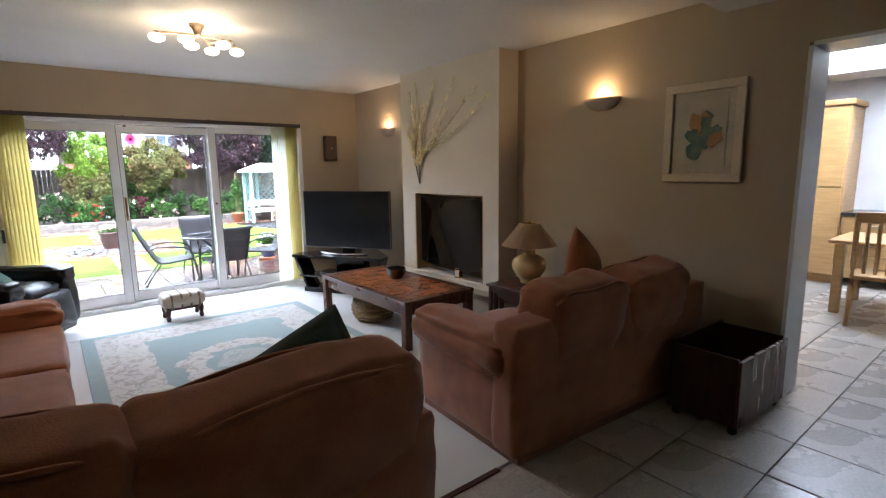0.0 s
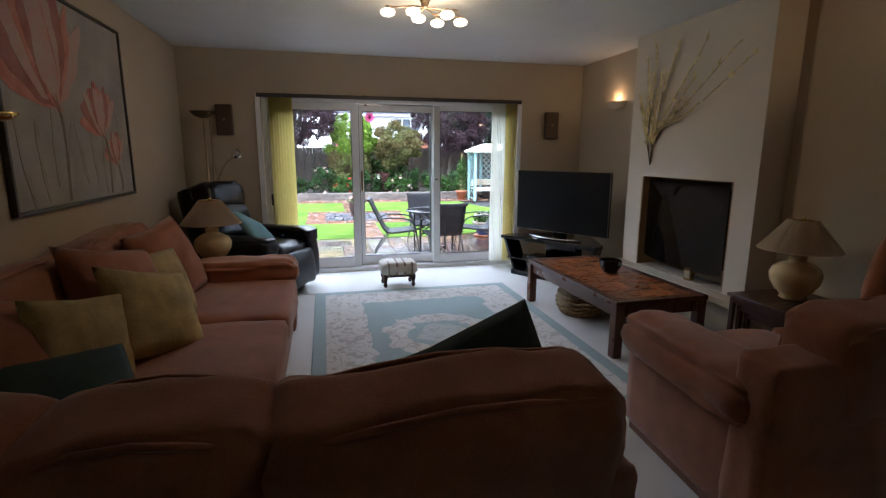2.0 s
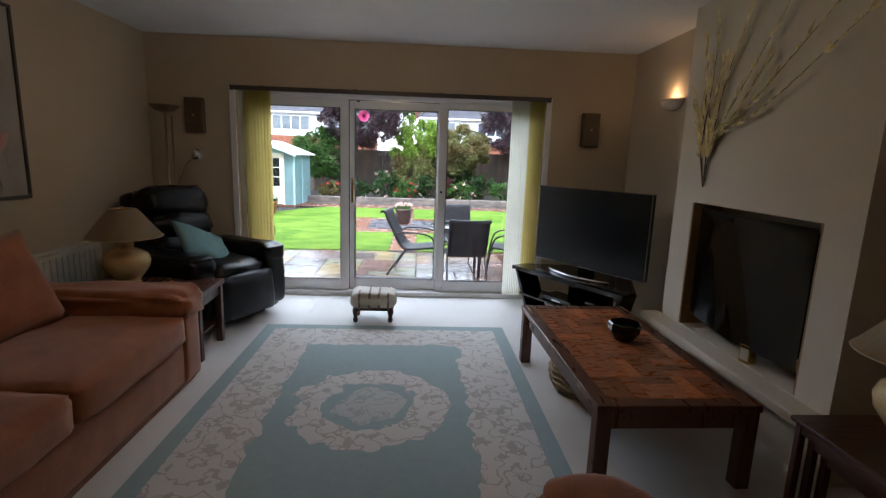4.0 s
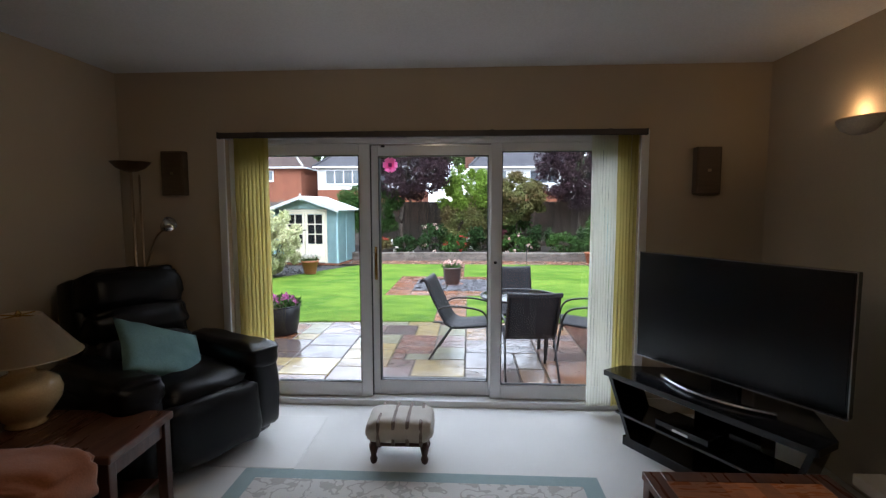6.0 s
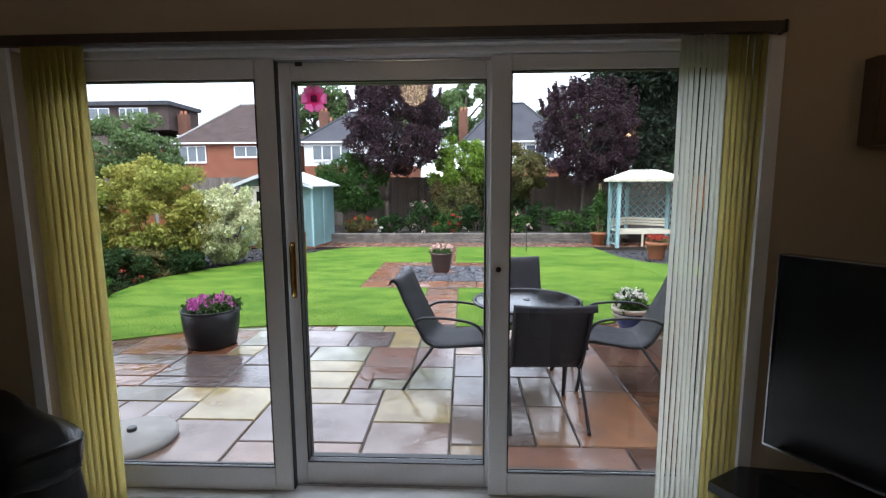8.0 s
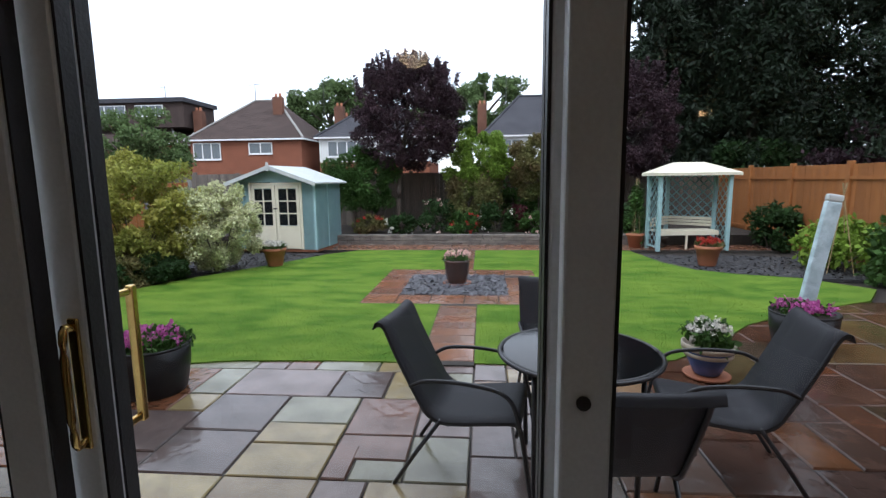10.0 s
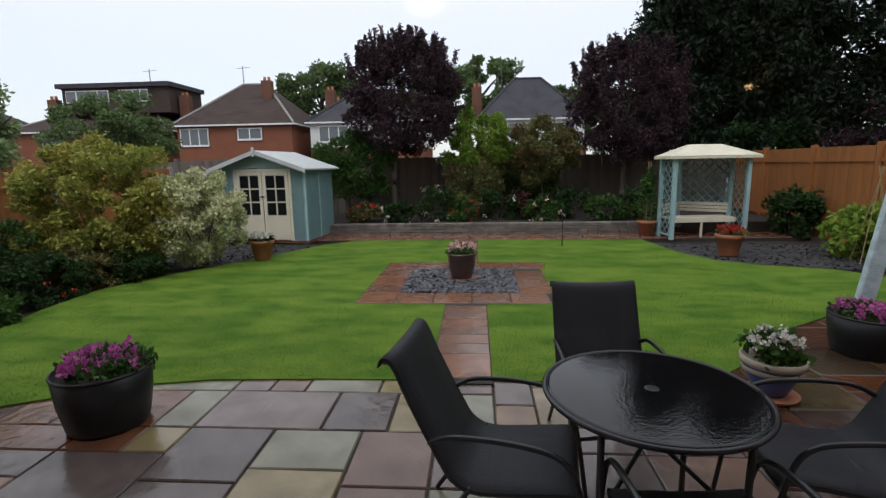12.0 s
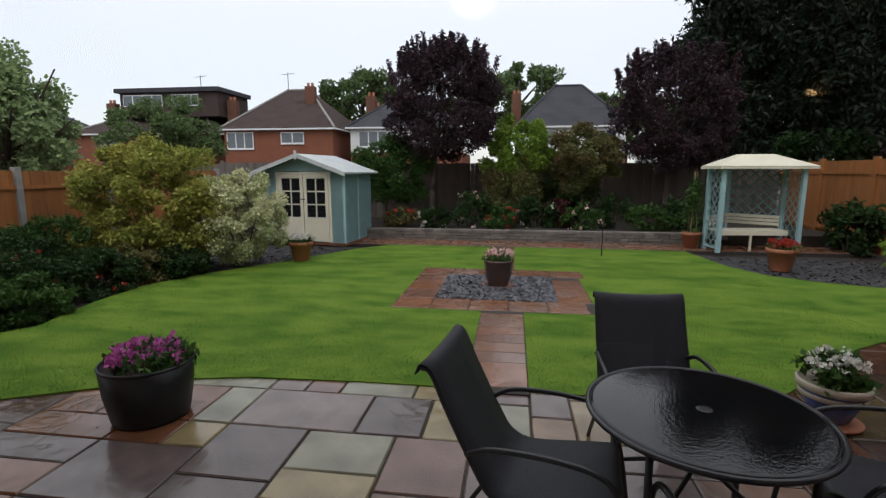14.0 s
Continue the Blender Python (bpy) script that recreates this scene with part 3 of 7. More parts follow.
leaf_l = leaf(DX0 + 0.055, 1.028, 7.515, 7.560, 0.09, 0.085)
leaf_r = leaf(1.947, DX1 - 0.055, 7.515, 7.560, 0.085, 0.09, top=0.065)
leaf_m = leaf(1.004, 1.988, 7.573, 7.660, 0.076, 0.056)
part("edge_seal", box(1.0285, 1.033, 7.520, 7.556, 0.06, 2.02), M_SEAL, leaf_l)
part("handle_plate", box(1.046, 1.068, 7.566, 7.573, 0.98, 1.24, 0.003), M_BRASS, leaf_m, "brass handle plate")
part("pull_handle", tube(arc([(1.057, 7.568, 1.22), (1.057, 7.545, 1.22), (1.057, 7.541, 1.11), (1.057, 7.545, 1.0), (1.057, 7.568, 1.0)], 4), 0.007), M_BRASS, leaf_m, "inner brass pull", True)
part("outer_handle", boxes((1.049, 1.067, 7.715, 7.733, 0.96, 1.27), (1.051, 1.065, 7.660, 7.715, 0.965, 0.98), (1.051, 1.065, 7.660, 7.715, 1.25, 1.265), bevel=0.004), M_BRASS, leaf_m, "outer brass bar handle")
part("lock", lathe([(0.012, 0), (0.012, 0.006), (0.006, 0.007)], 12), M_SEAL, leaf_r, "", False, pose(1.985, 7.515, 1.125, 90))
part("latch", box(-0.005, 0.018, 7.488, 7.5, 0.84, 0.97, 0.003), M_SEAL, door, "black latch")
part("catch", box(1.105, 1.135, 7.560, 7.573, 2.005, 2.022, 0.003), M_SEAL, leaf_m, "small black catch")
part("reveal_lining", boxes((DX0 - 0.055, DX0 - 0.001, 7.43, 7.50, 0, DH + 0.02), (DX1 + 0.001, DX1 + 0.055, 7.43, 7.50, 0, DH + 0.02), (DX0, DX1, 7.452, 7.5, DH - 0.02, DH + 0.015)), M_UPVC, door)
part("sill", box(DX0 - 0.03, DX1 + 0.03, 7.682, 7.80, -0.10, -0.005, 0.006), M_UPVC, door)

# blinds
blind_rail = thing("blind_rail", "dark slim headrail of the vertical blinds", "blind rail")
part("rail", box(-0.08, 3.04, 7.385, 7.428, 2.062, 2.102, 0.004), M_RAIL, blind_rail)
for x in (-0.086, 3.046):
    part("end_cap", box(x - 0.006, x + 0.006, 7.382, 7.43, 2.059, 2.105, 0.003), M_SEAL, blind_rail)
for x in (0.2, 1.1, 1.95, 2.8):
    part("bracket", box(x - 0.012, x + 0.012, 7.428, 7.452, 2.07, 2.112), M_RAIL, blind_rail)


def slats(name, xs, angle, material, label, w=0.115, z0=0.06):
    t = thing(name, label, "vertical blind")
    for i, x in enumerate(xs):
        bm = bmesh.new()
        k = 9
        cols = []
        for j in range(k + 1):
            u = j / k - 0.5
            cols.append([bm.verts.new((u * w, 0.004 * math.cos(u * math.pi) + 0.004 * math.sin(z * 3 + i), z)) for z in (z0, 0.7, 1.4, 2.061)])
        for a, b in zip(cols, cols[1:]):
            for q in range(3):
                bm.faces.new((a[q], b[q], b[q + 1], a[q + 1]))
        bmesh.ops.solidify(bm, geom=bm.faces[:], thickness=0.0012)
        part("slat", bm, material, t, "", True, pose(x, 7.405, 0, 0, 0, angle + 3 * math.sin(i * 2.3)))
    part("bottom_chain", tube([(xs[0], 7.40, z0 + 0.01), (xs[-1], 7.40, z0 + 0.01)], 0.0025, 5), M_BLINDW, t)
    return t


slats("vertical_blind", [0.05 + 0.031 * i for i in range(8)], 15, M_BLIND, "yellow fabric vertical blind slats stacked by the patio door", 0.042)
slats("vertical_blind", [2.675 + 0.0205 * i for i in range(9)], 30, M_BLINDW, "pale vertical blind slats stacked open beside the glass", 0.028)
slats("vertical_blind", [2.86 + 0.024 * i for i in range(6)], 28, M_BLIND, "yellow fabric vertical blind slats stacked at the wall", 0.034)

# pink flower stuck on the glass
fl = thing("window_flower", "pink flower decoration stuck on the patio door glass", "ornament", pose(1.17, 7.6085, 1.875))
for i in range(6):
    bm = rbox(0.055, 0.004, 0.045, 2.4, 4)
    part("petal", bm, M_PINK, fl, "", True, pose(0, 0, 0, 0, 60 * i) @ pose(0.030, -0.001 * (i % 2), 0))
part("heart", rbox(0.028, 0.008, 0.028, 2.2, 3), M_YEL, fl, "dark flower heart", True, pose(0, -0.002, 0))

# ---- kitchen beyond the opening ----
setting("kitchen_walls", boxes((8.6, 8.8, -1.6, 5.5, 0, HC), (XR + 0.3, 8.6, 5.3, 5.5, 0, HC), (XR + 0.3, 8.6, -1.8, -1.6, 0, HC)), M_WHITEW, "plain white kitchen walls", "wall")
setting("kitchen_ceiling", boxes((XR, 6.1, -1.8, 5.5, HC, HC + 0.2), (7.9, 8.8, -1.8, 5.5, HC, HC + 0.2), (6.1, 7.9, 3.0, 5.5, HC, HC + 0.2), (6.1, 7.9, -1.8, 1.6, HC, HC + 0.2)),
        M_CEIL, "white kitchen ceiling with a skylight opening", "ceiling")
skyl = tagged(part("skylight", box(6.05, 7.95, 1.55, 3.05, HC + 0.2, HC + 0.22), M_GLASS), "flat glass rooflight above the kitchen", "window", "", "structure")
skyl.visible_shadow = False
tall = thing("tall_cabinet", "light oak tall kitchen cabinet against the white wall", "cabinet", pose(8.3, 3.05, 0))
part("body", box(-0.3, 0.3, -0.3, 0.3, 0.1, 2.2, 0.006), M_OAK, tall)
part("door", box(-0.32, -0.302, -0.28, 0.28, 0.12, 1.2, 0.004), M_OAK, tall)
part("door", box(-0.32, -0.302, -0.28, 0.28, 1.22, 2.18, 0.004), M_OAK, tall)
part("cornice", box(-0.34, 0.3, -0.33, 0.33, 2.2, 2.27, 0.015), M_OAK, tall)
part("plinth", box(-0.25, 0.3, -0.29, 0.29, 0, 0.1), M_OAK, tall)
drawers = thing("drawer_unit", "light oak kitchen drawer unit with dark worktop", "cabinet", pose(8.3, 2.4, 0))
part("body", box(-0.3, 0.3, -0.35, 0.34, 0.1, 0.87, 0.005), M_OAK, drawers)
for z0, z1 in ((0.12, 0.38), (0.39, 0.64), (0.65, 0.86)):
    d = part("drawer", box(-0.322, -0.302, -0.33, 0.32, z0, z1, 0.004), M_OAK, drawers)
    part("handle", tube([(-0.345, -0.08, (z0 + z1) / 2), (-0.345, 0.08, (z0 + z1) / 2)], 0.007), M_SILVER, d, "chrome bar handle")
part("worktop", box(-0.34, 0.3, -0.36, 0.345, 0.872, 0.91, 0.005), M_WORK, drawers)
base2 = thing("base_cabinet", "light oak base cabinet with dark worktop at the opening", "cabinet", pose(5.0, 2.5, 0))
part("body", box(-0.72, 0.3, -0.08, 0.42, 0.0, 0.85, 0.005), M_OAK, base2)
part("worktop", box(-0.75, 0.34, -0.12, 0.44, 0.852, 0.885, 0.005), M_WORK, base2)


def dining_chair(m, label):
    c = thing("dining_chair", label, "chair", m, "oak dining chairs in the kitchen")
    part("seat", box(-0.22, 0.22, -0.22, 0.22, 0.44, 0.48, 0.012), M_OAK, c)
    for x in (-0.2, 0.2):
        part("leg", box(x - 0.02, x + 0.02, -0.21, -0.17, 0, 0.44, 0.005), M_OAK, c)
        part("leg", tube(arc([(x, 0.26, 0.0), (x, 0.2, 0.45), (x, 0.27, 1.05)], 5), 0.022, 6), M_OAK, c)
    for i in range(4):
        x = -0.12 + 0.08 * i
        part("back_slat", tube(arc([(x, 0.2, 0.5), (x, 0.235, 0.8), (x, 0.27, 1.02)], 4), 0.016, 6), M_OAK, c)
    part("top_rail", box(-0.22, 0.22, 0.25, 0.29, 0.97, 1.07, 0.012), M_OAK, c)
    return c


dining_chair(pose(6.35, 2.05, 0, 0, 0, 100), "light oak dining chair with a slatted back")
dining_chair(pose(6.25, 1.5, 0, 0, 0, 100), "light oak dining chair at the kitchen table")
dt = thing("dining_table", "light oak dining table on the kitchen tiles", "table", pose(6.9, 1.6, 0))
part("tabletop", box(-0.45, 0.45, -0.9, 0.9, 0.71, 0.75, 0.01), M_OAK, dt)
for x in (-0.38, 0.38):
    for y in (-0.8, 0.8):
        part("leg", box(x - 0.04, x + 0.04, y - 0.04, y + 0.04, 0, 0.71, 0.006), M_OAK, dt)


# ---- seating ----
def cushion(name, w, h, d, material, m, label, category="cushion", seed=0.0, amp=0.012):
    """A loose cushion, plump in the middle with thin pulled corners."""
    bm = bmesh.new()
    bmesh.ops.create_grid(bm, x_segments=14, y_segments=14, size=1)
    top = bm.verts[:]
    geo = bmesh.ops.duplicate(bm, geom=bm.faces[:])
    low = [v for v in geo["geom"] if isinstance(v, bmesh.types.BMVert)]
    for vs, sg in ((top, 1), (low, -1)):
        for v in vs:
            x, y = v.co.x, v.co.y
            k = ((1 - x * x) * (1 - y * y)) ** 0.42
            e = 1 - 0.07 * (1 - abs(x * y)) * (1 if max(abs(x), abs(y)) > 0.8 else 0.5)
            v.co = Vector((x * e * w / 2, sg * (k * d / 2 + 0.002) + amp * k * noise.noise(Vector((x * 3 + seed, y * 3, sg))), y * e * h / 2))
    bmesh.ops.remove_doubles(bm, verts=bm.verts[:], dist=0.006)
    bmesh.ops.recalc_face_normals(bm, faces=bm.faces[:])
    ob = part(name, bm, material, None, "", True)
    ob.matrix_basis = m
    return tagged(ob, label, category)


def pillow(w, d, h, seed, sag=0.03):
    """A loose sofa back cushion: plump boxed block, sagging between its corners, with crumpled faces."""
    bm = rbox(w, d, h, 4.6, 17, 0.016, seed)
    for v in bm.verts:
        x, y, z = v.co
        u = x / (w / 2)
        top = max(0.0, z / (h / 2))
        v.co.z -= sag * top * (0.5 - 0.5 * math.cos(u * 5.0 + seed)) * 0.45 + 0.008 * top * u * u
        f = Vector((x * 6 + seed, y * 9, z * 14 + 3 * math.sin(x * 4)))
        v.co.y += math.copysign(0.012 * noise.noise(f) + 0.02 * (1 - u * u) * (1 - (z / (h / 2)) ** 2), y)
        v.co.z += 0.008 * noise.noise(Vector((x * 15 + seed, y * 5, 0))) * top
    return bm


def welt(w, d, h, seed, y, sag=0.03):
    """Piping round one face of such a cushion."""
    pts = []
    for i in range(57):
        a = 2 * math.pi * i / 56
        x = math.copysign(abs(math.cos(a)) ** 0.42, math.cos(a)) * (w / 2 - 0.008)
        z = math.copysign(abs(math.sin(a)) ** 0.42, math.sin(a)) * (h / 2 - 0.003)
        u, top = x / (w / 2), max(0.0, z / (h / 2))
        z -= sag * top * (0.5 - 0.5 * math.cos(u * 5.0 + seed)) * 0.45 + 0.008 * top * u * u
        pts.append((x, y, z + 0.004 * math.sin(9 * a + seed)))
    return tube(pts, 0.009, 6)


def sofa(m, label, length, seats, depth=0.92, arm_l=True, arm_r=True, arm_w=0.24, back_cushions=True, seed=0.0, back_h=0.70, cush_h=0.92, splits=None, tilt=0.0):
    """Front faces local +y, back along y = 0, from x = 0 to length."""
    s = thing("sofa", label, "sofa", m)
    x0 = arm_w if arm_l else 0.0
    x1 = length - (arm_w if arm_r else 0.0)
    part("base", rbox(length - 0.04, depth - 0.06, 0.30, 12, 7, 0.004, seed), M_SOFA, s, "", True, pose(length / 2, depth / 2, 0.19))
    part("back_frame", rbox(length, 0.20, back_h - 0.03, 6, 11, 0.010, seed + 3), M_SOFA, s, "", True, pose(length / 2, 0.11, (back_h + 0.03) / 2, 2))
    for has, x in ((arm_l, arm_w / 2), (arm_r, length - arm_w / 2)):
        if has:
            part("arm", rbox(arm_w - 0.03, depth - 0.06, 0.46, 9, 7, 0.006, seed + x), M_SOFA, s, "", True, pose(x, depth / 2 + 0.02, 0.27))
            pad = part("arm_pad", rbox(arm_w + 0.09, depth - 0.06, 0.21, 2.7, 15, 0.026, seed + x * 3), M_SOFA, s, "soft rolled arm pad", True, pose(x, depth / 2 + 0.05, 0.53))
            part("piping", tube(arc([(x + (0.13 if x > length / 2 else -0.13), 0.12, 0.47), (x + (0.14 if x > length / 2 else -0.14), depth * 0.5, 0.46), (x + (0.10 if x > length / 2 else -0.10), depth - 0.02, 0.46)], 4), 0.008, 6), M_PIPE, s, "", True)
    w = (x1 - x0) / seats
    for i in range(seats):
        xc = x0 + w * (i + 0.5)
        part("seat_cushion", rbox(w - 0.01, depth - 0.20, 0.19, 5, 8, 0.014, seed + i * 7), M_SOFA, s, "", True, pose(xc, depth / 2 + 0.12, 0.405))
    edges = [length * f for f in splits] if splits else [x0 + w * i for i in range(seats + 1)]
    for i, (e0, e1) in enumerate(zip(edges, edges[1:])):
        w, xc = e1 - e0, (e0 + e1) / 2
        if back_cushions:
            mm = pose(xc, 0.145, (cush_h + 0.46) / 2 + 0.01 * math.sin(i * 5 + seed), 9, tilt + 1.6 * math.sin(i * 2 + seed), 2.0 * math.sin(i * 3 + seed))
            cu = part("back_cushion", pillow(w + 0.035, 0.31, cush_h - 0.44, seed + i * 5 + 1), M_SOFA, s, "", True, mm)
            for y in (-0.115, 0.115):
                part("piping", welt(w + 0.035, 0.31, cush_h - 0.44, seed + i * 5 + 1, y), M_SOFA, cu, "", True, mm)
    part("skirt", boxes((0.03, length - 0.03, 0.03, depth - 0.05, 0.0, 0.06)), M_PIPE, s, "dark recessed plinth")
    return s


SPLITS = (0, 0.395, 0.603, 0.972)
# near sofa, seen from behind; long sofa along the left wall; two-seater by the chimney breast
sofa(pose(-0.88, 2.36, 0, 0, 0, 0), "dusty rose suede corner sofa backing onto the tiles", 2.24, 2, 0.95, False, True, 0.24, seed=1.0, splits=SPLITS, cush_h=0.91, back_h=0.67)
sofa(pose(-0.87, 5.52, 0, 0, 0, -90), "long dusty rose suede sofa along the painted wall", 2.20, 2, 1.22, True, False, 0.24, seed=8.0, cush_h=0.93)
sofa(pose(2.06, 2.63, 0, 0, 0, -4), "dusty rose suede two-seat sofa seen from behind", 1.72, 2, 0.95, True, True, 0.25, seed=15.0, cush_h=0.87, tilt=-2.0, back_h=0.74)
cushion("cushion", 0.74, 0.46, 0.17, M_TEAL, pose(1.00, 2.84, 0.62, -24, -20, 2), "dark teal cushion leaning on the near sofa")
cushion("cushion", 0.44, 0.42, 0.15, M_GOLDC, pose(-0.36, 3.55, 0.67, -18, 12, 62), "gold patterned cushion on the long sofa", seed=2)
cushion("cushion", 0.46, 0.44, 0.16, M_GOLDC, pose(-0.32, 4.45, 0.68, -20, 6, 75), "gold floral cushion leaning on the long sofa", seed=4)
cushion("cushion", 0.60, 0.54, 0.22, M_SOFA, pose(-0.40, 4.08, 0.73, -26, 12, 70), "plain rose cushion on the long sofa", seed=5)
cushion("cushion", 0.44, 0.38, 0.14, M_TEAL, pose(-0.28, 3.25, 0.60, -55, 5, 40), "dark green cushion lying in the sofa corner", seed=6)
cushion("cushion", 0.62, 0.54, 0.22, M_SOFA, pose(-0.40, 4.86, 0.73, -22, -6, 80), "large rose cushion propped along the long sofa", seed=11)
cushion("cushion", 0.52, 0.46, 0.17, M_GOLDC, pose(-0.22, 3.95, 0.68, -30, 16, 60), "gold leaf-patterned cushion lying on the others", seed=12)
cushion("cushion", 0.58, 0.50, 0.24, M_SOFA, pose(-0.50, 3.46, 0.68, -38, 20, 66), "rose cushion in the sofa corner", seed=13)
cushion("cushion", 0.42, 0.42, 0.15, M_SOFA, pose(3.05, 2.98, 0.84, -14, 40, 4), "rose cushion standing on its corner on the sofa", seed=7)


# black leather recliner
def recliner(m):
    r = thing("recliner", "black leather recliner armchair beside the patio door", "armchair", m)
    part("base", rbox(0.86, 0.80, 0.30, 9, 7, 0.01, 1), M_LEATHER, r, "", True, pose(0, 0, 0.20))
    part("seat", rbox(0.52, 0.72, 0.24, 3.6, 9, 0.02, 2), M_LEATHER, r, "", True, pose(0, -0.08, 0.42, 3))
    part("footrest", rbox(0.54, 0.16, 0.34, 4, 8, 0.015, 3), M_LEATHER, r, "", True, pose(0, -0.44, 0.27, -6))
    for x in (-0.37, 0.37):
        part("arm", rbox(0.22, 0.86, 0.48, 4.5, 8, 0.012, 4 + x), M_LEATHER, r, "", True, pose(x, -0.02, 0.33))
        part("arm_pad", rbox(0.25, 0.74, 0.16, 3, 8, 0.02, 5 + x), M_LEATHER, r, "", True, pose(x, -0.08, 0.55))
    part("back_shell", rbox(0.68, 0.18, 0.78, 4, 8, 0.015, 6), M_LEATHER, r, "", True, pose(0, 0.40, 0.66, -14))
    for z, h, y, sd in ((0.58, 0.24, 0.27, 1), (0.76, 0.24, 0.31, 2), (0.95, 0.28, 0.37, 3)):
        part("back_roll", rbox(0.60, 0.24, h, 2.8, 9, 0.025, 7 + sd), M_LEATHER, r, "", True, pose(0, y, z, -14))
    part("foot_plinth", boxes((-0.36, 0.36, -0.3, 0.34, 0.0, 0.07)), M_SEAL, r)
    return r


recliner(pose(-0.13, 6.72, 0, 0, 0, 62) @ Matrix.Diagonal((1.05, 1.05, 1.05, 1)))
cushion("cushion", 0.56, 0.42, 0.11, M_AQUA, pose(-0.08, 6.62, 0.67, -50, 24, 62), "pale aqua cushion on the leather recliner", seed=9)


# ---- tables and lamps ----
def lamp_table(m):
    t = thing("side_table", "dark wood lamp table between sofa and recliner", "table", m)
    part("tabletop", box(-0.42, 0.42, -0.24, 0.24, 0.46, 0.50, 0.008), M_TEAK, t)
    part("apron", boxes((-0.39, 0.39, -0.215, -0.195, 0.38, 0.458), (-0.39, 0.39, 0.195, 0.215, 0.38, 0.458), (0.37, 0.39, -0.195, 0.195, 0.38, 0.458)), M_DARKW, t)
    for x in (-0.38, 0.38):
        for y in (-0.205, 0.205):
            part("leg", box(x - 0.025, x + 0.025, y - 0.025, y + 0.025, 0, 0.458, 0.004), M_DARKW, t)
    part("shelf", box(-0.36, 0.36, -0.18, 0.18, 0.14, 0.16, 0.004), M_DARKW, t)
    return t


lamp_table(pose(-0.16, 5.92, 0, 0, 0, 2))


def table_lamp(m, label, s=1.0):
    t = thing("table_lamp", label, "lamp", m)
    body = [(0.07, 0.0), (0.085, 0.012), (0.075, 0.025), (0.105, 0.06), (0.145, 0.12), (0.155, 0.17), (0.14, 0.215), (0.09, 0.25), (0.055, 0.262), (0.05, 0.28), (0.058, 0.295), (0.04, 0.305)]
    part("body", lathe([(r * s, z * s) for r, z in body], 28), M_CERAM, t, "cream glazed ceramic body", True)
    part("stem", lathe([(0.014 * s, 0.30 * s), (0.014 * s, 0.36 * s)], 10), M_BRASS, t, "", True)
    sh = lathe([(0.245 * s, 0.345 * s), (0.09 * s, 0.545 * s)], 36, None, False)
    bmesh.ops.solidify(sh, geom=sh.faces[:], thickness=0.003)
    part("shade", sh, M_SHADE, t, "cream coolie shade", True)
    part("shade_ring", tube([(0.246 * s * math.cos(a), 0.246 * s * math.sin(a), 0.346 * s) for a in np.linspace(0, 2 * math.pi, 33)], 0.003, 5), M_SHADE, t)
    part("finial", lathe([(0.012 * s, 0.535 * s), (0.014 * s, 0.55 * s), (0.004, 0.565 * s)], 10), M_BRASS, t)
    part("spider", boxes((-0.09 * s, 0.09 * s, -0.003, 0.003, 0.538 * s, 0.544 * s), (-0.003, 0.003, -0.09 * s, 0.09 * s, 0.5385 * s, 0.5445 * s)), M_BRASS, t)
    return t


table_lamp(pose(-0.36, 5.97, 0.50), "cream ceramic table lamp with a coolie shade on the lamp table")
table_lamp(pose(3.55, 3.88, 0.52), "cream ceramic table lamp with a coolie shade on nested tables", 0.95)

nest = thing("nest_of_tables", "nest of three dark mahogany side tables", "table", pose(3.52, 3.86, 0, 0, 0, 0))
for i, (w, z) in enumerate(((0.27, 0.52), (0.235, 0.47), (0.2, 0.42))):
    tb = part("table", boxes((-w, w, -w * 0.9 - 0.02 * i, w * 0.9, z - 0.022, z), bevel=0.006), M_DARKW, nest)
    for x in (-w + 0.03, w - 0.03):
        for y in (-w * 0.9 + 0.03, w * 0.9 - 0.03):
            part("leg", box(x - 0.014, x + 0.014, y - 0.014, y + 0.014, 0, z - 0.022, 0.003), M_DARKW, tb)
        part("rail", box(x - 0.01, x + 0.01, -w * 0.85, w * 0.85, z - 0.06, z - 0.022), M_DARKW, tb)

# coffee table with parquet top
ct = thing("coffee_table", "long teak coffee table with a parquet inlay top", "table", pose(2.93, 5.09, 0, 0, 0, 1))
TW2, TL2, TH2 = 0.385, 0.755, 0.425
part("rim", boxes((-TW2, -TW2 + 0.075, -TL2, TL2, TH2 - 0.035, TH2), (TW2 - 0.075, TW2, -TL2, TL2, TH2 - 0.035, TH2), (-TW2 + 0.075, TW2 - 0.075, -TL2, -TL2 + 0.075, TH2 - 0.035, TH2),
                  (-TW2 + 0.075, TW2 - 0.075, TL2 - 0.075, TL2, TH2 - 0.035, TH2), bevel=0.004), M_TEAK, ct)
part("tray", box(-TW2 + 0.07, TW2 - 0.07, -TL2 + 0.07, TL2 - 0.07, TH2 - 0.03, TH2 - 0.012), M_TEAK, ct)
nx, ny = 3, 6
cw, cl = (2 * TW2 - 0.15) / nx, (2 * TL2 - 0.15) / ny
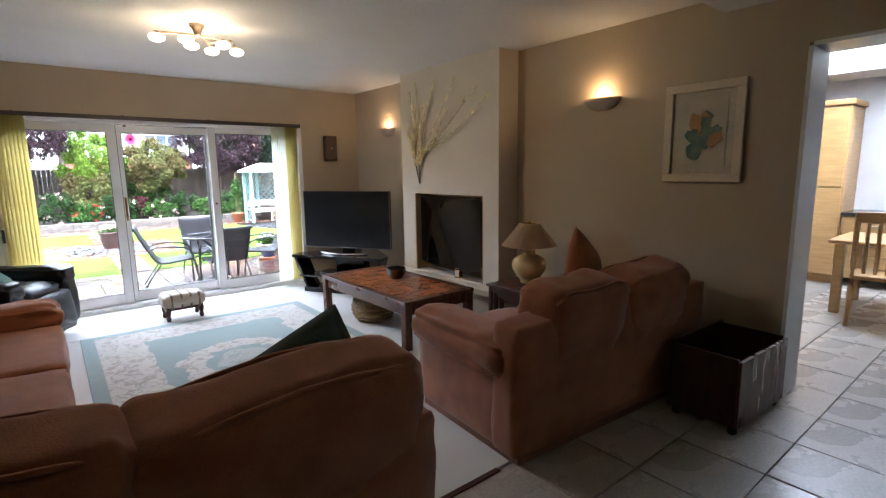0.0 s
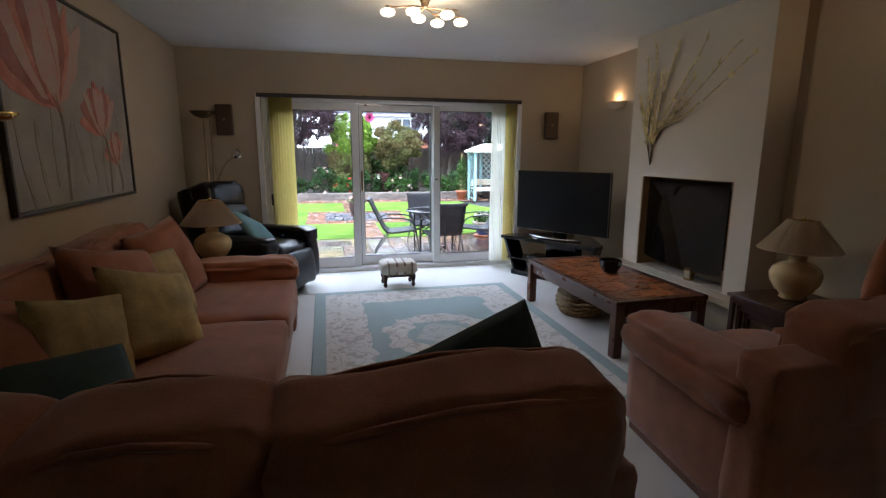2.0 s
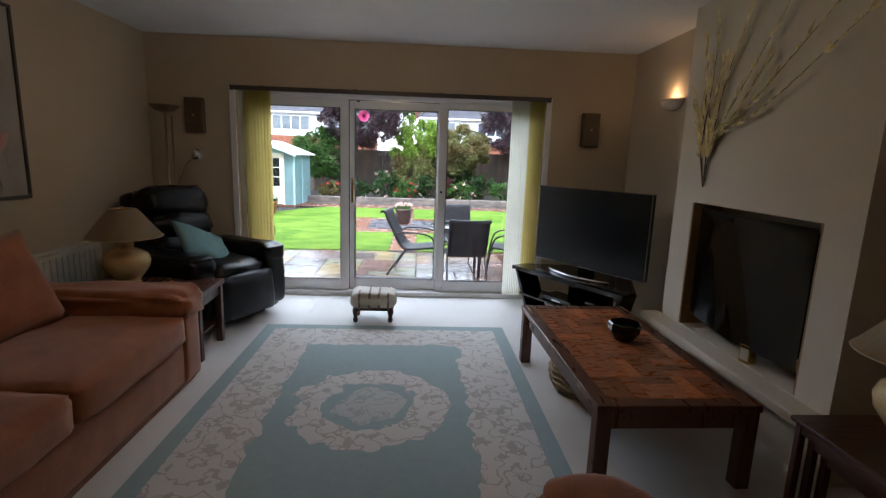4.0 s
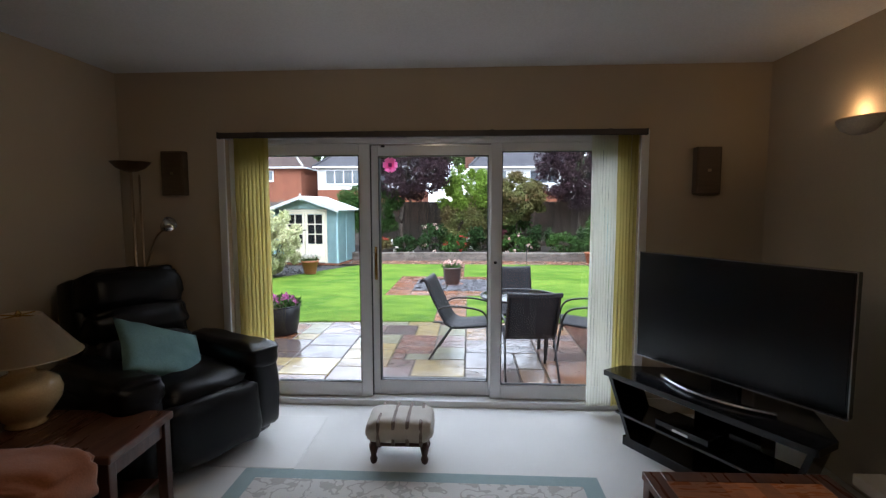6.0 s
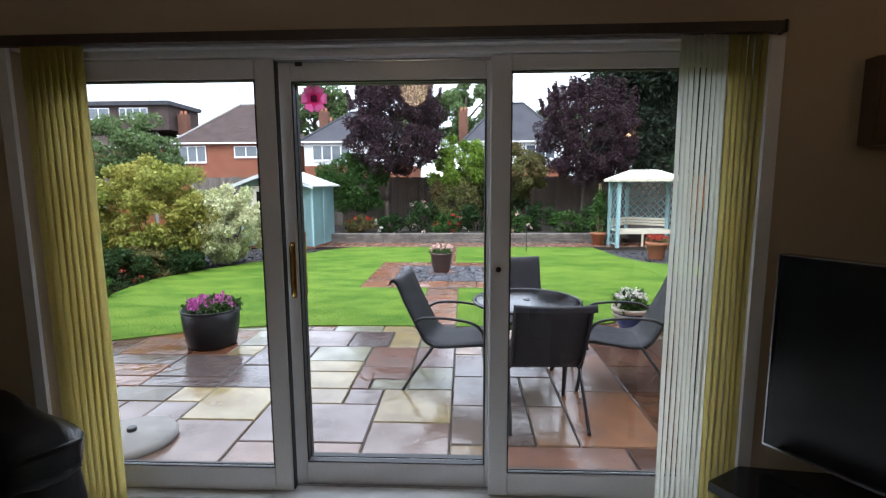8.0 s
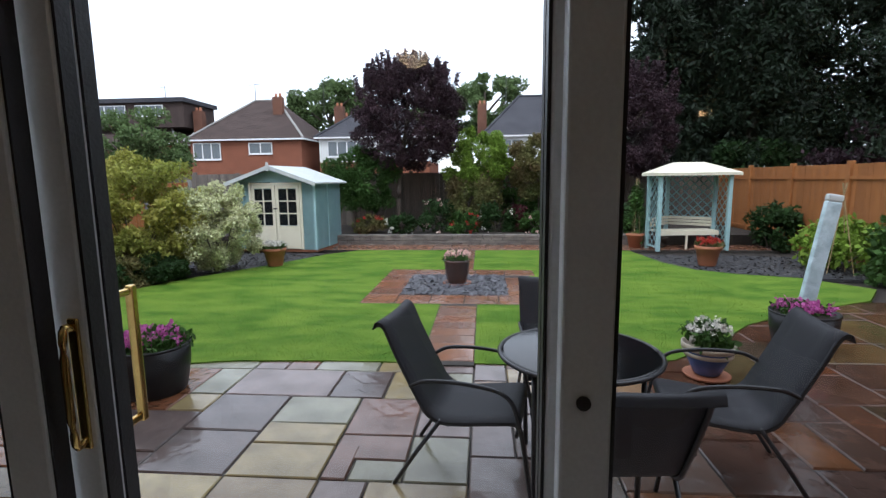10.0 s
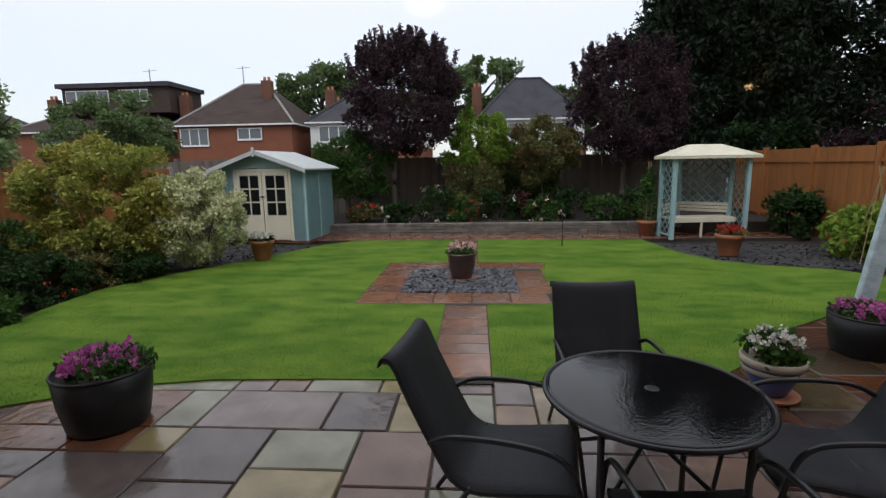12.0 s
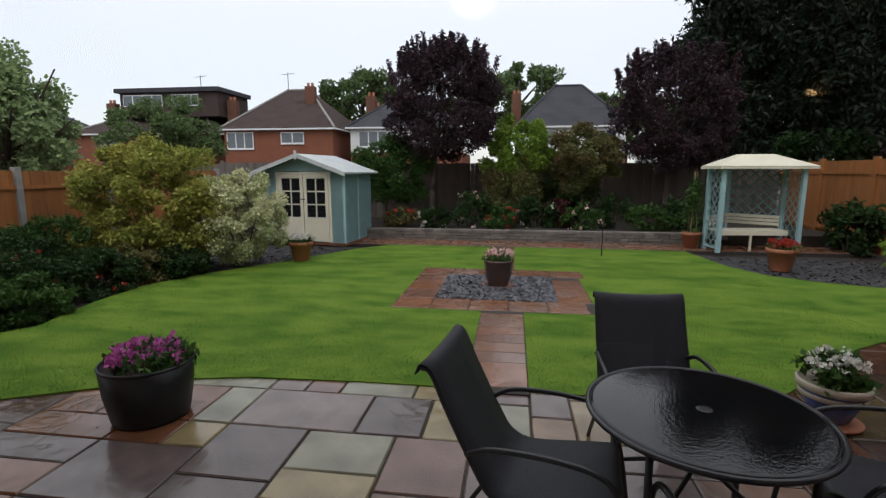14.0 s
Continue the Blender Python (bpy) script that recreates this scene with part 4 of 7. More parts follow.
for i in range(nx):
    for j in range(ny):
        x, y = -TW2 + 0.075 + cw * (i + 0.5), -TL2 + 0.075 + cl * (j + 0.5)
        turn = (i + j) % 2
        for k in range(3):
            o = (k - 1) / 3
            if turn:
                b = (x - cw / 2 + 0.001, x + cw / 2 - 0.001, y + cl * o - cl / 6 + 0.0006, y + cl * o + cl / 6 - 0.0006)
            else:
                b = (x + cw * o - cw / 6 + 0.0006, x + cw * o + cw / 6 - 0.0006, y - cl / 2 + 0.001, y + cl / 2 - 0.001)
            part("parquet_block", box(*b, TH2 - 0.012, TH2 - 0.001), M_PARQ, ct)
for x in (-TW2 + 0.04, TW2 - 0.04):
    for y in (-TL2 + 0.04, TL2 - 0.04):
        part("leg", box(x - 0.035, x + 0.035, y - 0.035, y + 0.035, 0, TH2 - 0.036, 0.006), M_TEAK, ct)
part("apron", boxes((-TW2 + 0.08, TW2 - 0.08, -TL2 + 0.03, -TL2 + 0.05, 0.30, TH2 - 0.037), (-TW2 + 0.08, TW2 - 0.08, TL2 - 0.05, TL2 - 0.03, 0.30, TH2 - 0.037),
                    (-TW2 + 0.03, -TW2 + 0.05, -TL2 + 0.08, TL2 - 0.08, 0.30, TH2 - 0.037), (TW2 - 0.05, TW2 - 0.03, -TL2 + 0.08, TL2 - 0.08, 0.30, TH2 - 0.037)), M_TEAK, ct)
ash = tagged(part("glass_bowl", lathe([(0.03, 0), (0.05, 0.005), (0.085, 0.05), (0.088, 0.085), (0.08, 0.09), (0.07, 0.055), (0.03, 0.02)], 9), M_BLACK), "chunky black glass bowl on the coffee table", "bowl")
ash.matrix_basis = pose(3.01, 5.14, TH2) @ Matrix.Diagonal((1.1, 1.1, 1.3, 1))
basket = thing("wicker_basket", "round wicker basket under the coffee table", "basket", pose(2.86, 5.35, 0))
part("body", lathe([(0.16, 0), (0.20, 0.06), (0.215, 0.14), (0.20, 0.2)], 24), M_WICKER, basket, "", True)
for z, r in ((0.03, 0.185), (0.07, 0.206), (0.11, 0.216), (0.15, 0.216), (0.2, 0.203)):
    part("wicker_coil", tube([(r * math.cos(a), r * math.sin(a), z + 0.006 * math.sin(9 * a)) for a in np.linspace(0, 2 * math.pi, 41)], 0.011, 6), M_WICKER, basket, "", True)

# footstool
st = thing("footstool", "small footstool with striped cloth top and dark turned legs", "footstool", pose(1.365, 6.72, 0, 0, 0, 1))
part("cushion", rbox(0.40, 0.30, 0.14, 3.2, 9, 0.008, 3), M_FOOT, st, "cream and brown striped cloth", True, pose(0, 0, 0.205))
for i, x in enumerate((-0.12, -0.03, 0.055, 0.135)):
    part("stripe", rbox(0.022, 0.306, 0.150, 5, 7, 0.0, 3), M_FOOTS, st, "dark woven stripe", True, pose(x, 0, 0.207 - 0.3 * x * x))
part("frame", box(-0.175, 0.175, -0.12, 0.12, 0.11, 0.155, 0.01), M_DARKW, st)
for x in (-0.155, 0.155):
    for y in (-0.10, 0.10):
        part("leg", lathe([(0.014, 0), (0.02, 0.01), (0.024, 0.03), (0.016, 0.05), (0.026, 0.09), (0.028, 0.12)], 12), M_DARKW, st, "", True, pose(x, y, 0))

# television on a corner stand
tvm = pose((2.944 + 3.583) / 2, (7.15 + 6.127) / 2, 0, 0, 0, math.degrees(math.atan2(6.127 - 7.15, 3.583 - 2.944)))
stand = thing("television_stand", "gloss black corner television stand with glass shelves", "tv stand", tvm)
part("top", prism([(-0.62, -0.30), (0.62, -0.30), (0.62, -0.12), (0.25, 0.34), (-0.25, 0.34), (-0.62, -0.12)], 0.44, 0.475), M_BLACK, stand)
part("shelf", prism([(-0.55, -0.26), (0.55, -0.26), (0.5, 0.0), (-0.5, 0.0)], 0.20, 0.215), M_BLACK, stand)
part("base", prism([(-0.5, -0.24), (0.5, -0.24), (0.5, -0.08), (0.22, 0.3), (-0.22, 0.3), (-0.5, -0.08)], 0.0, 0.06), M_BLACK, stand)
for s in (-1, 1):
    bm = bmesh.new()
    pr = [(s * 0.47, -0.24, 0.06), (s * 0.60, -0.28, 0.44), (s * 0.57, -0.28, 0.44), (s * 0.44, -0.24, 0.06)]
    a = [bm.verts.new(p) for p in pr]
    b = [bm.verts.new((p[0] * 0.97, p[1] + 0.24, p[2])) for p in pr]
    bm.faces.new(a)
    bm.faces.new(b[::-1])
    for i in range(4):
        bm.faces.new((a[i], a[(i + 1) % 4], b[(i + 1) % 4], b[i]))
    bmesh.ops.recalc_face_normals(bm, faces=bm.faces[:])
    part("side_panel", bm, M_BLACK, stand)
part("column", box(-0.2, 0.2, 0.05, 0.2, 0.06, 0.44), M_BLACK, stand)
tv = thing("television", "large flat black television with a silver edge on the stand", "television", tvm @ pose(0, 0, 0.475))
part("screen_body", box(-0.605, 0.605, 0.0, 0.045, 0.065, 0.775, 0.006), M_BLACK, tv)
part("screen", box(-0.588, 0.588, -0.003, 0.001, 0.088, 0.76), M_SCREEN, tv, "dark switched-off screen")
part("trim", boxes((-0.605, 0.605, -0.004, 0.0, 0.062, 0.07), (-0.605, -0.6, -0.004, 0.0, 0.07, 0.775), (0.6, 0.605, -0.004, 0.0, 0.07, 0.775), (-0.6, 0.6, -0.004, 0, 0.77, 0.775)), M_SILVER, tv, "thin silver edge")
part("neck", box(-0.08, 0.08, 0.01, 0.05, 0.01, 0.1), M_BLACK, tv)
foot = [(x, -0.19 + 0.10 * (x / 0.34) ** 2) for x in np.linspace(-0.34, 0.34, 13)]
part("foot_bar", tube([(x, y, 0.012) for x, y in foot], 0.011, 8), M_SILVER, tv, "curved silver foot", True)
part("foot_plate", prism(foot + [(0.2, 0.06), (-0.2, 0.06)], 0.0, 0.01), M_BLACK, tv)
box1 = thing("media_box", "slim black media player on the stand shelf", "media player", tvm @ pose(-0.1, -0.13, 0.215))
part("case", box(-0.17, 0.17, -0.1, 0.1, 0, 0.05, 0.004), M_BLACK, box1)
part("display", box(-0.05, 0.05, -0.1035, -0.1, 0.015, 0.03), M_SILVER, box1)

# wall fire
fire = thing("wall_fire", "curved black glass wall fire in the niche", "fireplace", pose(3.62, 5.135, 0.80, 0, 0, 90))
bm = bmesh.new()
cols = []
for i in range(17):
    u = i / 16 * 2 - 1
    cols.append([bm.verts.new((u * 0.50, -0.045 - 0.03 * u * u, z - 0.03 * (1 - u * u) * (1 if z < 0 else 0))) for z in (-0.33, 0.40)])
for a, b in zip(cols, cols[1:]):
    bm.faces.new((a[0], a[1], b[1], b[0]))
bmesh.ops.solidify(bm, geom=bm.faces[:], thickness=0.012)
bmesh.ops.recalc_face_normals(bm, faces=bm.faces[:])
part("curved_glass", bm, M_FIRE, fire, "curved black glass front", True)
part("firebox", box(-0.44, 0.44, -0.24, -0.12, -0.30, 0.37, 0.01), M_BLACK, fire)
sm = thing("carriage_clock", "small brass carriage clock on the fire shelf", "clock", pose(3.69, 4.98, 0.36, 0, 0, -75))
part("case", box(-0.035, 0.035, -0.03, 0.03, 0, 0.11, 0.006), M_BRASS, sm)
part("face", box(-0.026, 0.026, -0.033, -0.03, 0.02, 0.09), M_MOUNT, sm)
part("handle", tube(arc([(-0.025, 0, 0.108), (-0.02, 0, 0.135), (0.02, 0, 0.135), (0.025, 0, 0.108)], 4), 0.004, 6), M_BRASS, sm)

# gilt willow branch on the chimney breast
br = thing("branch_wall_art", "gilt metal willow branch fixed to the chimney breast", "wall art", pose(3.645, 5.585, 1.345))
rng = random.Random(5)
gold = []
stems = [(0.16, 0.62, 0.04), (0.10, 0.95, 0.06), (-0.02, 1.02, 0.05), (-0.12, 0.78, 0.0), (-0.30, 1.0, -0.02), (-0.52, 0.72, 0.02), (-0.62, 0.98, 0.0), (-0.95, 0.90, 0.02), (-1.10, 0.80, 0.03)]
for i, (y1, z1, bow) in enumerate(stems):
    pts = arc([(0, 0, 0), (-0.012, bow + y1 * 0.12, 0.30), (-0.025, y1 * 0.5, z1 * (0.66 if y1 > -0.4 else 0.60)), (-0.03, y1, z1)], 8)
    part("stem", tube(pts, 0.0042, 5, None, 0.35), M_TWIG, br, "", True)
    for k in range(5, len(pts)):
        for q in range(1 if k % 3 else 2):
            a = rng.uniform(0, 6.28)
            d = (pts[k] - pts[k - 1]).normalized()
            side = Vector((0.2 * math.sin(a) - 0.1, math.cos(a), math.sin(a))).normalized()
            gold.append((pts[k] + Vector((-0.004, 0, 0)), (d + side * 0.4).normalized()))
bm = bmesh.new()
for p, d in gold:
    L = rng.uniform(0.055, 0.105)
    s = d.cross(Vector((1, 0, 0))).normalized() * L * 0.17
    q = [p, p + d * L * 0.4 + s, p + d * L, p + d * L * 0.4 - s]
    a = [bm.verts.new(v) for v in q]
    m0 = bm.verts.new(p + d * L * 0.45 + Vector((-0.009, 0, 0)))
    for i in range(4):
        bm.faces.new((a[i], a[(i + 1) % 4], m0))
tagged(part("catkin_leaves", bm, M_GOLDLEAF, br, "small gilt leaves"), kind="stuff")

# wall speakers, sconces
for x, lab in ((3.475, "wall"), (-0.44, "wall")):
    s = thing("wall_speaker", "narrow walnut wall speaker with brown cloth front", "speaker", pose(x, 7.41, 1.805))
    part("case", box(-0.085, 0.085, -0.035, 0.04, -0.165, 0.165, 0.006), M_SPK, s)
    part("grille", box(-0.075, 0.075, -0.041, -0.035, -0.155, 0.155, 0.003), M_SPK, s)
    part("badge", box(-0.012, 0.012, -0.043, -0.041, -0.01, 0.01), M_BRONZE, s)


def sconce(m, label, s=1.0):
    t = thing("wall_sconce", label, "wall light", m)
    bm = bmesh.new()
    rings = []
    for z, r in ((0.0, 0.16), (-0.02, 0.157), (-0.06, 0.125), (-0.085, 0.07), (-0.092, 0.02)):
        rings.append([bm.verts.new((r * math.cos(a), -r * 0.62 * math.sin(a), z)) for a in np.linspace(0, math.pi, 15)])
    for a, b in zip(rings, rings[1:]):
        for i in range(14):
            bm.faces.new((a[i], b[i], b[i + 1], a[i + 1]))
    bmesh.ops.recalc_face_normals(bm, faces=bm.faces[:])
    bmesh.ops.solidify(bm, geom=bm.faces[:], thickness=0.006)
    part("bowl", bm, M_PLAST, t, "half-bowl plaster uplighter", True)
    part("back_plate", box(-0.06, 0.06, -0.012, 0.0, -0.075, -0.015, 0.004), M_PLAST, t)
    part("bulb", lathe([(0.008, -0.04), (0.016, -0.03), (0.018, -0.015), (0.008, -0.006)], 10), M_BULB, t, "small lit bulb", True, pose(0, -0.05, 0))
    ld = bpy.data.lights.new("sconce_light", "POINT")
    ld.energy, ld.color, ld.shadow_soft_size = SCONCE, (1, 0.62, 0.30), 0.03
    lo = new("sconce_light", ld)
    lo.parent = t
    lo.location = (0, -0.06, 0.035)
    return t


bsc = thing("wall_sconce", "small brass wall light beside the poppy canvas", "wall light", pose(XL, 4.02, 1.55, 0, 0, 90))
part("back_plate", lathe([(0.045, 0), (0.045, 0.01), (0.02, 0.02)], 18), M_BRASS, bsc, "", True, pose(0, 0, 0, 90))
part("arm", tube(arc([(0, -0.015, 0), (0, -0.07, -0.03), (0, -0.11, 0.0), (0, -0.11, 0.03)], 5), 0.007, 8), M_BRASS, bsc, "", True)
part("dish", lathe([(0.02, 0.02), (0.07, 0.035), (0.095, 0.06), (0.09, 0.062), (0.02, 0.03)], 20), M_BRASS, bsc, "polished brass dish", True, pose(0, -0.11, 0))
sconce(pose(XR, 3.45, 2.03, 0, 0, -90), "plaster half-bowl wall sconce glowing warm")
sconce(pose(XR, 6.60, 2.03, 0, 0, -90), "plaster half-bowl wall sconce glowing warm")


# ceiling light
cl_ = thing("ceiling_light", "bronze ceiling light with six lit glass shades", "ceiling light", pose(1.37, 5.17, HC) @ Matrix.Diagonal((0.86, 0.86, 0.95, 1)))
part("canopy", lathe([(0.06, 0), (0.06, -0.02), (0.045, -0.028), (0.03, -0.06), (0.028, -0.085)][::-1], 20), M_BRONZE, cl_, "", True)
for s in (-1, 1):
    part("arm", tube(arc([(0, 0, -0.075), (s * 0.12, s * 0.10, -0.10), (s * 0.26, -s * 0.02, -0.085), (s * 0.33, s * 0.10, -0.11)], 6), 0.006, 6), M_BRONZE, cl_, "", True)
for i, (x, y) in enumerate(((-0.33, -0.10), (-0.13, -0.16), (-0.05, 0.03), (0.14, 0.14), (0.16, -0.14), (0.33, 0.06))):
    part("arm", tube(arc([(0, 0, -0.08), (x * 0.5, y * 0.5, -0.095), (x, y, -0.125)], 4), 0.005, 6), M_BRONZE, cl_, "", True)
    sh = part("glass_shade", lathe([(0.02, -0.125), (0.05, -0.135), (0.062, -0.15), (0.055, -0.17), (0.03, -0.182), (0.01, -0.186)], 16), M_BULB, cl_, "glowing opal glass shade", True, pose(x, y, 0))
    part("cup", lathe([(0.018, -0.112), (0.024, -0.118), (0.024, -0.128)], 12), M_BRONZE, cl_, "", True, pose(x, y, 0))
cd = bpy.data.lights.new("ceiling_light_glow", "POINT")
cd.energy, cd.color, cd.shadow_soft_size = CEILW, (1, 0.72, 0.43), 0.12
co = new("ceiling_light_glow", cd)
co.parent = cl_
co.location = (0.0, 0.0, -0.24)


# pictures
def picture(m, w, h, label, material_frame, fw, mount=0.0):
    t = thing("picture", label, "picture", m)
    part("picture_frame", boxes((-w / 2, w / 2, -0.03, 0, h / 2 - fw, h / 2), (-w / 2, w / 2, -0.03, 0, -h / 2, -h / 2 + fw), (-w / 2, -w / 2 + fw, -0.03, 0, -h / 2 + fw, h / 2 - fw),
                                (w / 2 - fw, w / 2, -0.03, 0, -h / 2 + fw, h / 2 - fw), bevel=0.004), material_frame, t)
    if mount:
        part("mount", box(-w / 2 + fw, w / 2 - fw, -0.012, -0.002, -h / 2 + fw, h / 2 - fw), M_MOUNT, t)
    part("canvas", box(-w / 2 + fw + mount, w / 2 - fw - mount, -0.016, -0.004, -h / 2 + fw + mount, h / 2 - fw - mount), M_CANVAS if not mount else M_MOUNT, t)
    return t


def blob(w, h, seed, n=24, wob=0.25):
    """Flat brush-shaped patch of paint."""
    bm = bmesh.new()
    vs = []
    for i in range(n):
        a = 2 * math.pi * i / n
        k = 1 + wob * noise.noise(Vector((math.cos(a) * 1.7 + seed, math.sin(a) * 1.7, seed)))
        vs.append(bm.verts.new((w / 2 * k * math.cos(a), 0, h / 2 * k * math.sin(a))))
    f = bm.faces.new(vs)
    r = bmesh.ops.extrude_face_region(bm, geom=[f])
    for v in r["geom"]:
        if isinstance(v, bmesh.types.BMVert):
            v.co.y -= 0.0015
    bmesh.ops.recalc_face_normals(bm, faces=bm.faces[:])
    return bm


pic = picture(pose(XL + 0.004, 5.04, 1.73, 0, 0, 90), 1.60, 1.22, "large canvas of red poppies in a dark thin frame", M_RAIL, 0.022)
for i, (x, z, s) in enumerate(((-0.26, 0.0, 1.25), (0.34, -0.16, 0.66), (0.52, -0.36, 0.42))):
    for k in range(11):
        a = (-62, 55, -44, 40, -30, 26, -17, 14, -6, 5, 0)[k]
        part("painted_petal", blob((0.13 + 0.03 * (k % 3)) * s, (0.56 - 0.035 * (k % 4)) * s, i * 9 + k * 2.1, 24, 0.4), (M_POPPY, M_POPPYL, M_POPPYD)[k % 3], pic, "", False,
             pose(x, -0.0165 - 0.0005 * k, z, 0, 0, 0) @ pose(0, 0, 0, 0, a - 14) @ pose(0, 0, 0.25 * s))
    part("painted_stem", tube(arc([(x, -0.016, z + 0.04), (x + 0.05, -0.016, z - 0.16), (x + 0.03, -0.016, -0.57)], 5), 0.009, 4), M_STEM, pic)
for k in range(9):
    x = -0.65 + 0.16 * k
    part("painted_leaf", blob(0.05, 0.40, k * 3.3, 18, 0.5), M_STEM, pic, "", False, pose(x, -0.0164, -0.36 + 0.06 * (k % 3), 0, -12 + 8 * (k % 4)))
pic2 = picture(pose(XR - 0.004, 2.66, 1.715, 0, 0, -90), 0.52, 0.66, "floral picture in a broad cream frame", M_CREAMF, 0.055, 0.05)
rng = random.Random(3)
for k in range(15):
    a = rng.uniform(0, 6.28)
    r = 0.10 * rng.random() ** 0.5
    part("painted_petal", blob(rng.uniform(0.05, 0.12), rng.uniform(0.04, 0.09), k * 2.7, 16, 0.5), (M_PAINTB, M_PAINTB, M_PAINTO)[k % 3], pic2, "", False,
         pose(0.02 + r * math.cos(a), -0.0165 - 0.0004 * k, 0.03 + r * math.sin(a), 0, 57 * a))
part("painted_vase", blob(0.10, 0.12, 4.4, 18, 0.2), M_PAINTB, pic2, "", False, pose(-0.05, -0.0168, -0.12))

# chest beside the sofa
ch = thing("wooden_chest", "open-topped dark wooden chest on small feet", "chest", pose(3.53, 2.25, 0, 0, 0, -2))
part("panel", box(-0.32, 0.32, -0.20, -0.18, 0.05, 0.44, 0.004), M_TEAK, ch)
part("panel", box(-0.32, 0.32, 0.18, 0.20, 0.05, 0.47, 0.004), M_DARKW, ch)
part("panel", box(-0.32, -0.30, -0.18, 0.18, 0.05, 0.45, 0.004), M_DARKW, ch)
part("panel", box(0.30, 0.32, -0.18, 0.18, 0.05, 0.45, 0.004), M_DARKW, ch)
part("bottom", box(-0.30, 0.30, -0.18, 0.18, 0.05, 0.07), M_DARKW, ch)
for x in (-0.28, 0.28):
    for y in (-0.16, 0.16):
        part("castor", lathe([(0.02, 0), (0.025, 0.01), (0.025, 0.035), (0.015, 0.05)], 10), M_SEAL, ch, "", True, pose(x, y, 0))

# floor lamp with reading arm
fl2 = thing("floor_lamp", "brass uplighter floor lamp with a reading arm", "lamp", pose(-0.60, 7.15, 0))
part("base", lathe([(0.14, 0), (0.14, 0.015), (0.03, 0.03), (0.014, 0.05)], 24), M_BRONZE, fl2, "", True)
part("pole", tube([(0, 0, 0.03), (0, 0, 1.83)], 0.011), M_BRONZE, fl2, "", True)
part("pole", tube([(0.06, 0, 0.03), (0.06, 0, 1.78)], 0.008), M_BRONZE, fl2, "", True)
dish = lathe([(0.03, 1.80), (0.09, 1.825), (0.13, 1.87)], 24, None, False)
bmesh.ops.solidify(dish, geom=dish.faces[:], thickness=0.004)
part("uplighter_dish", dish, M_BRONZE, fl2, "shallow bronze dish", True)
part("reading_arm", tube(arc([(0.06, 0, 1.05), (0.12, -0.03, 1.2), (0.2, -0.06, 1.34), (0.28, -0.09, 1.40)], 6), 0.007), M_BRONZE, fl2, "", True)
part("reading_head", lathe([(0.015, 0), (0.035, 0.03), (0.05, 0.09)], 16), M_SILVER, fl2, "small silver lamp head", True, pose(0.27, -0.09, 1.40, 60, 0, 70))
rad = thing("radiator", "cream enamel panel radiator on the wall behind the sofa", "radiator", pose(XL, 6.02, 0.16))
part("panel", box(0.04, 0.075, -0.42, 0.42, 0, 0.55, 0.008), M_RAD, rad)
for i in range(14):
    part("rib", box(0.075, 0.082, -0.40 + 0.06 * i, -0.37 + 0.06 * i, 0.03, 0.52, 0.003), M_RAD, rad)
part("top_grille", box(0.0, 0.08, -0.42, 0.42, 0.55, 0.57, 0.004), M_RAD, rad)
part("bracket", boxes((0, 0.04, -0.3, -0.27, 0.1, 0.4), (0, 0.04, 0.27, 0.3, 0.1, 0.4)), M_RAD, rad)

# rug: blue-green Chinese pattern
RX0, RX1, RY0, RY1 = 0.47, 2.52, 3.72, 6.5
rug = thing("rug", "blue-green fringed wool rug with cream floral medallion", "rug", pose((RX0 + RX1) / 2, (RY0 + RY1) / 2, 0))


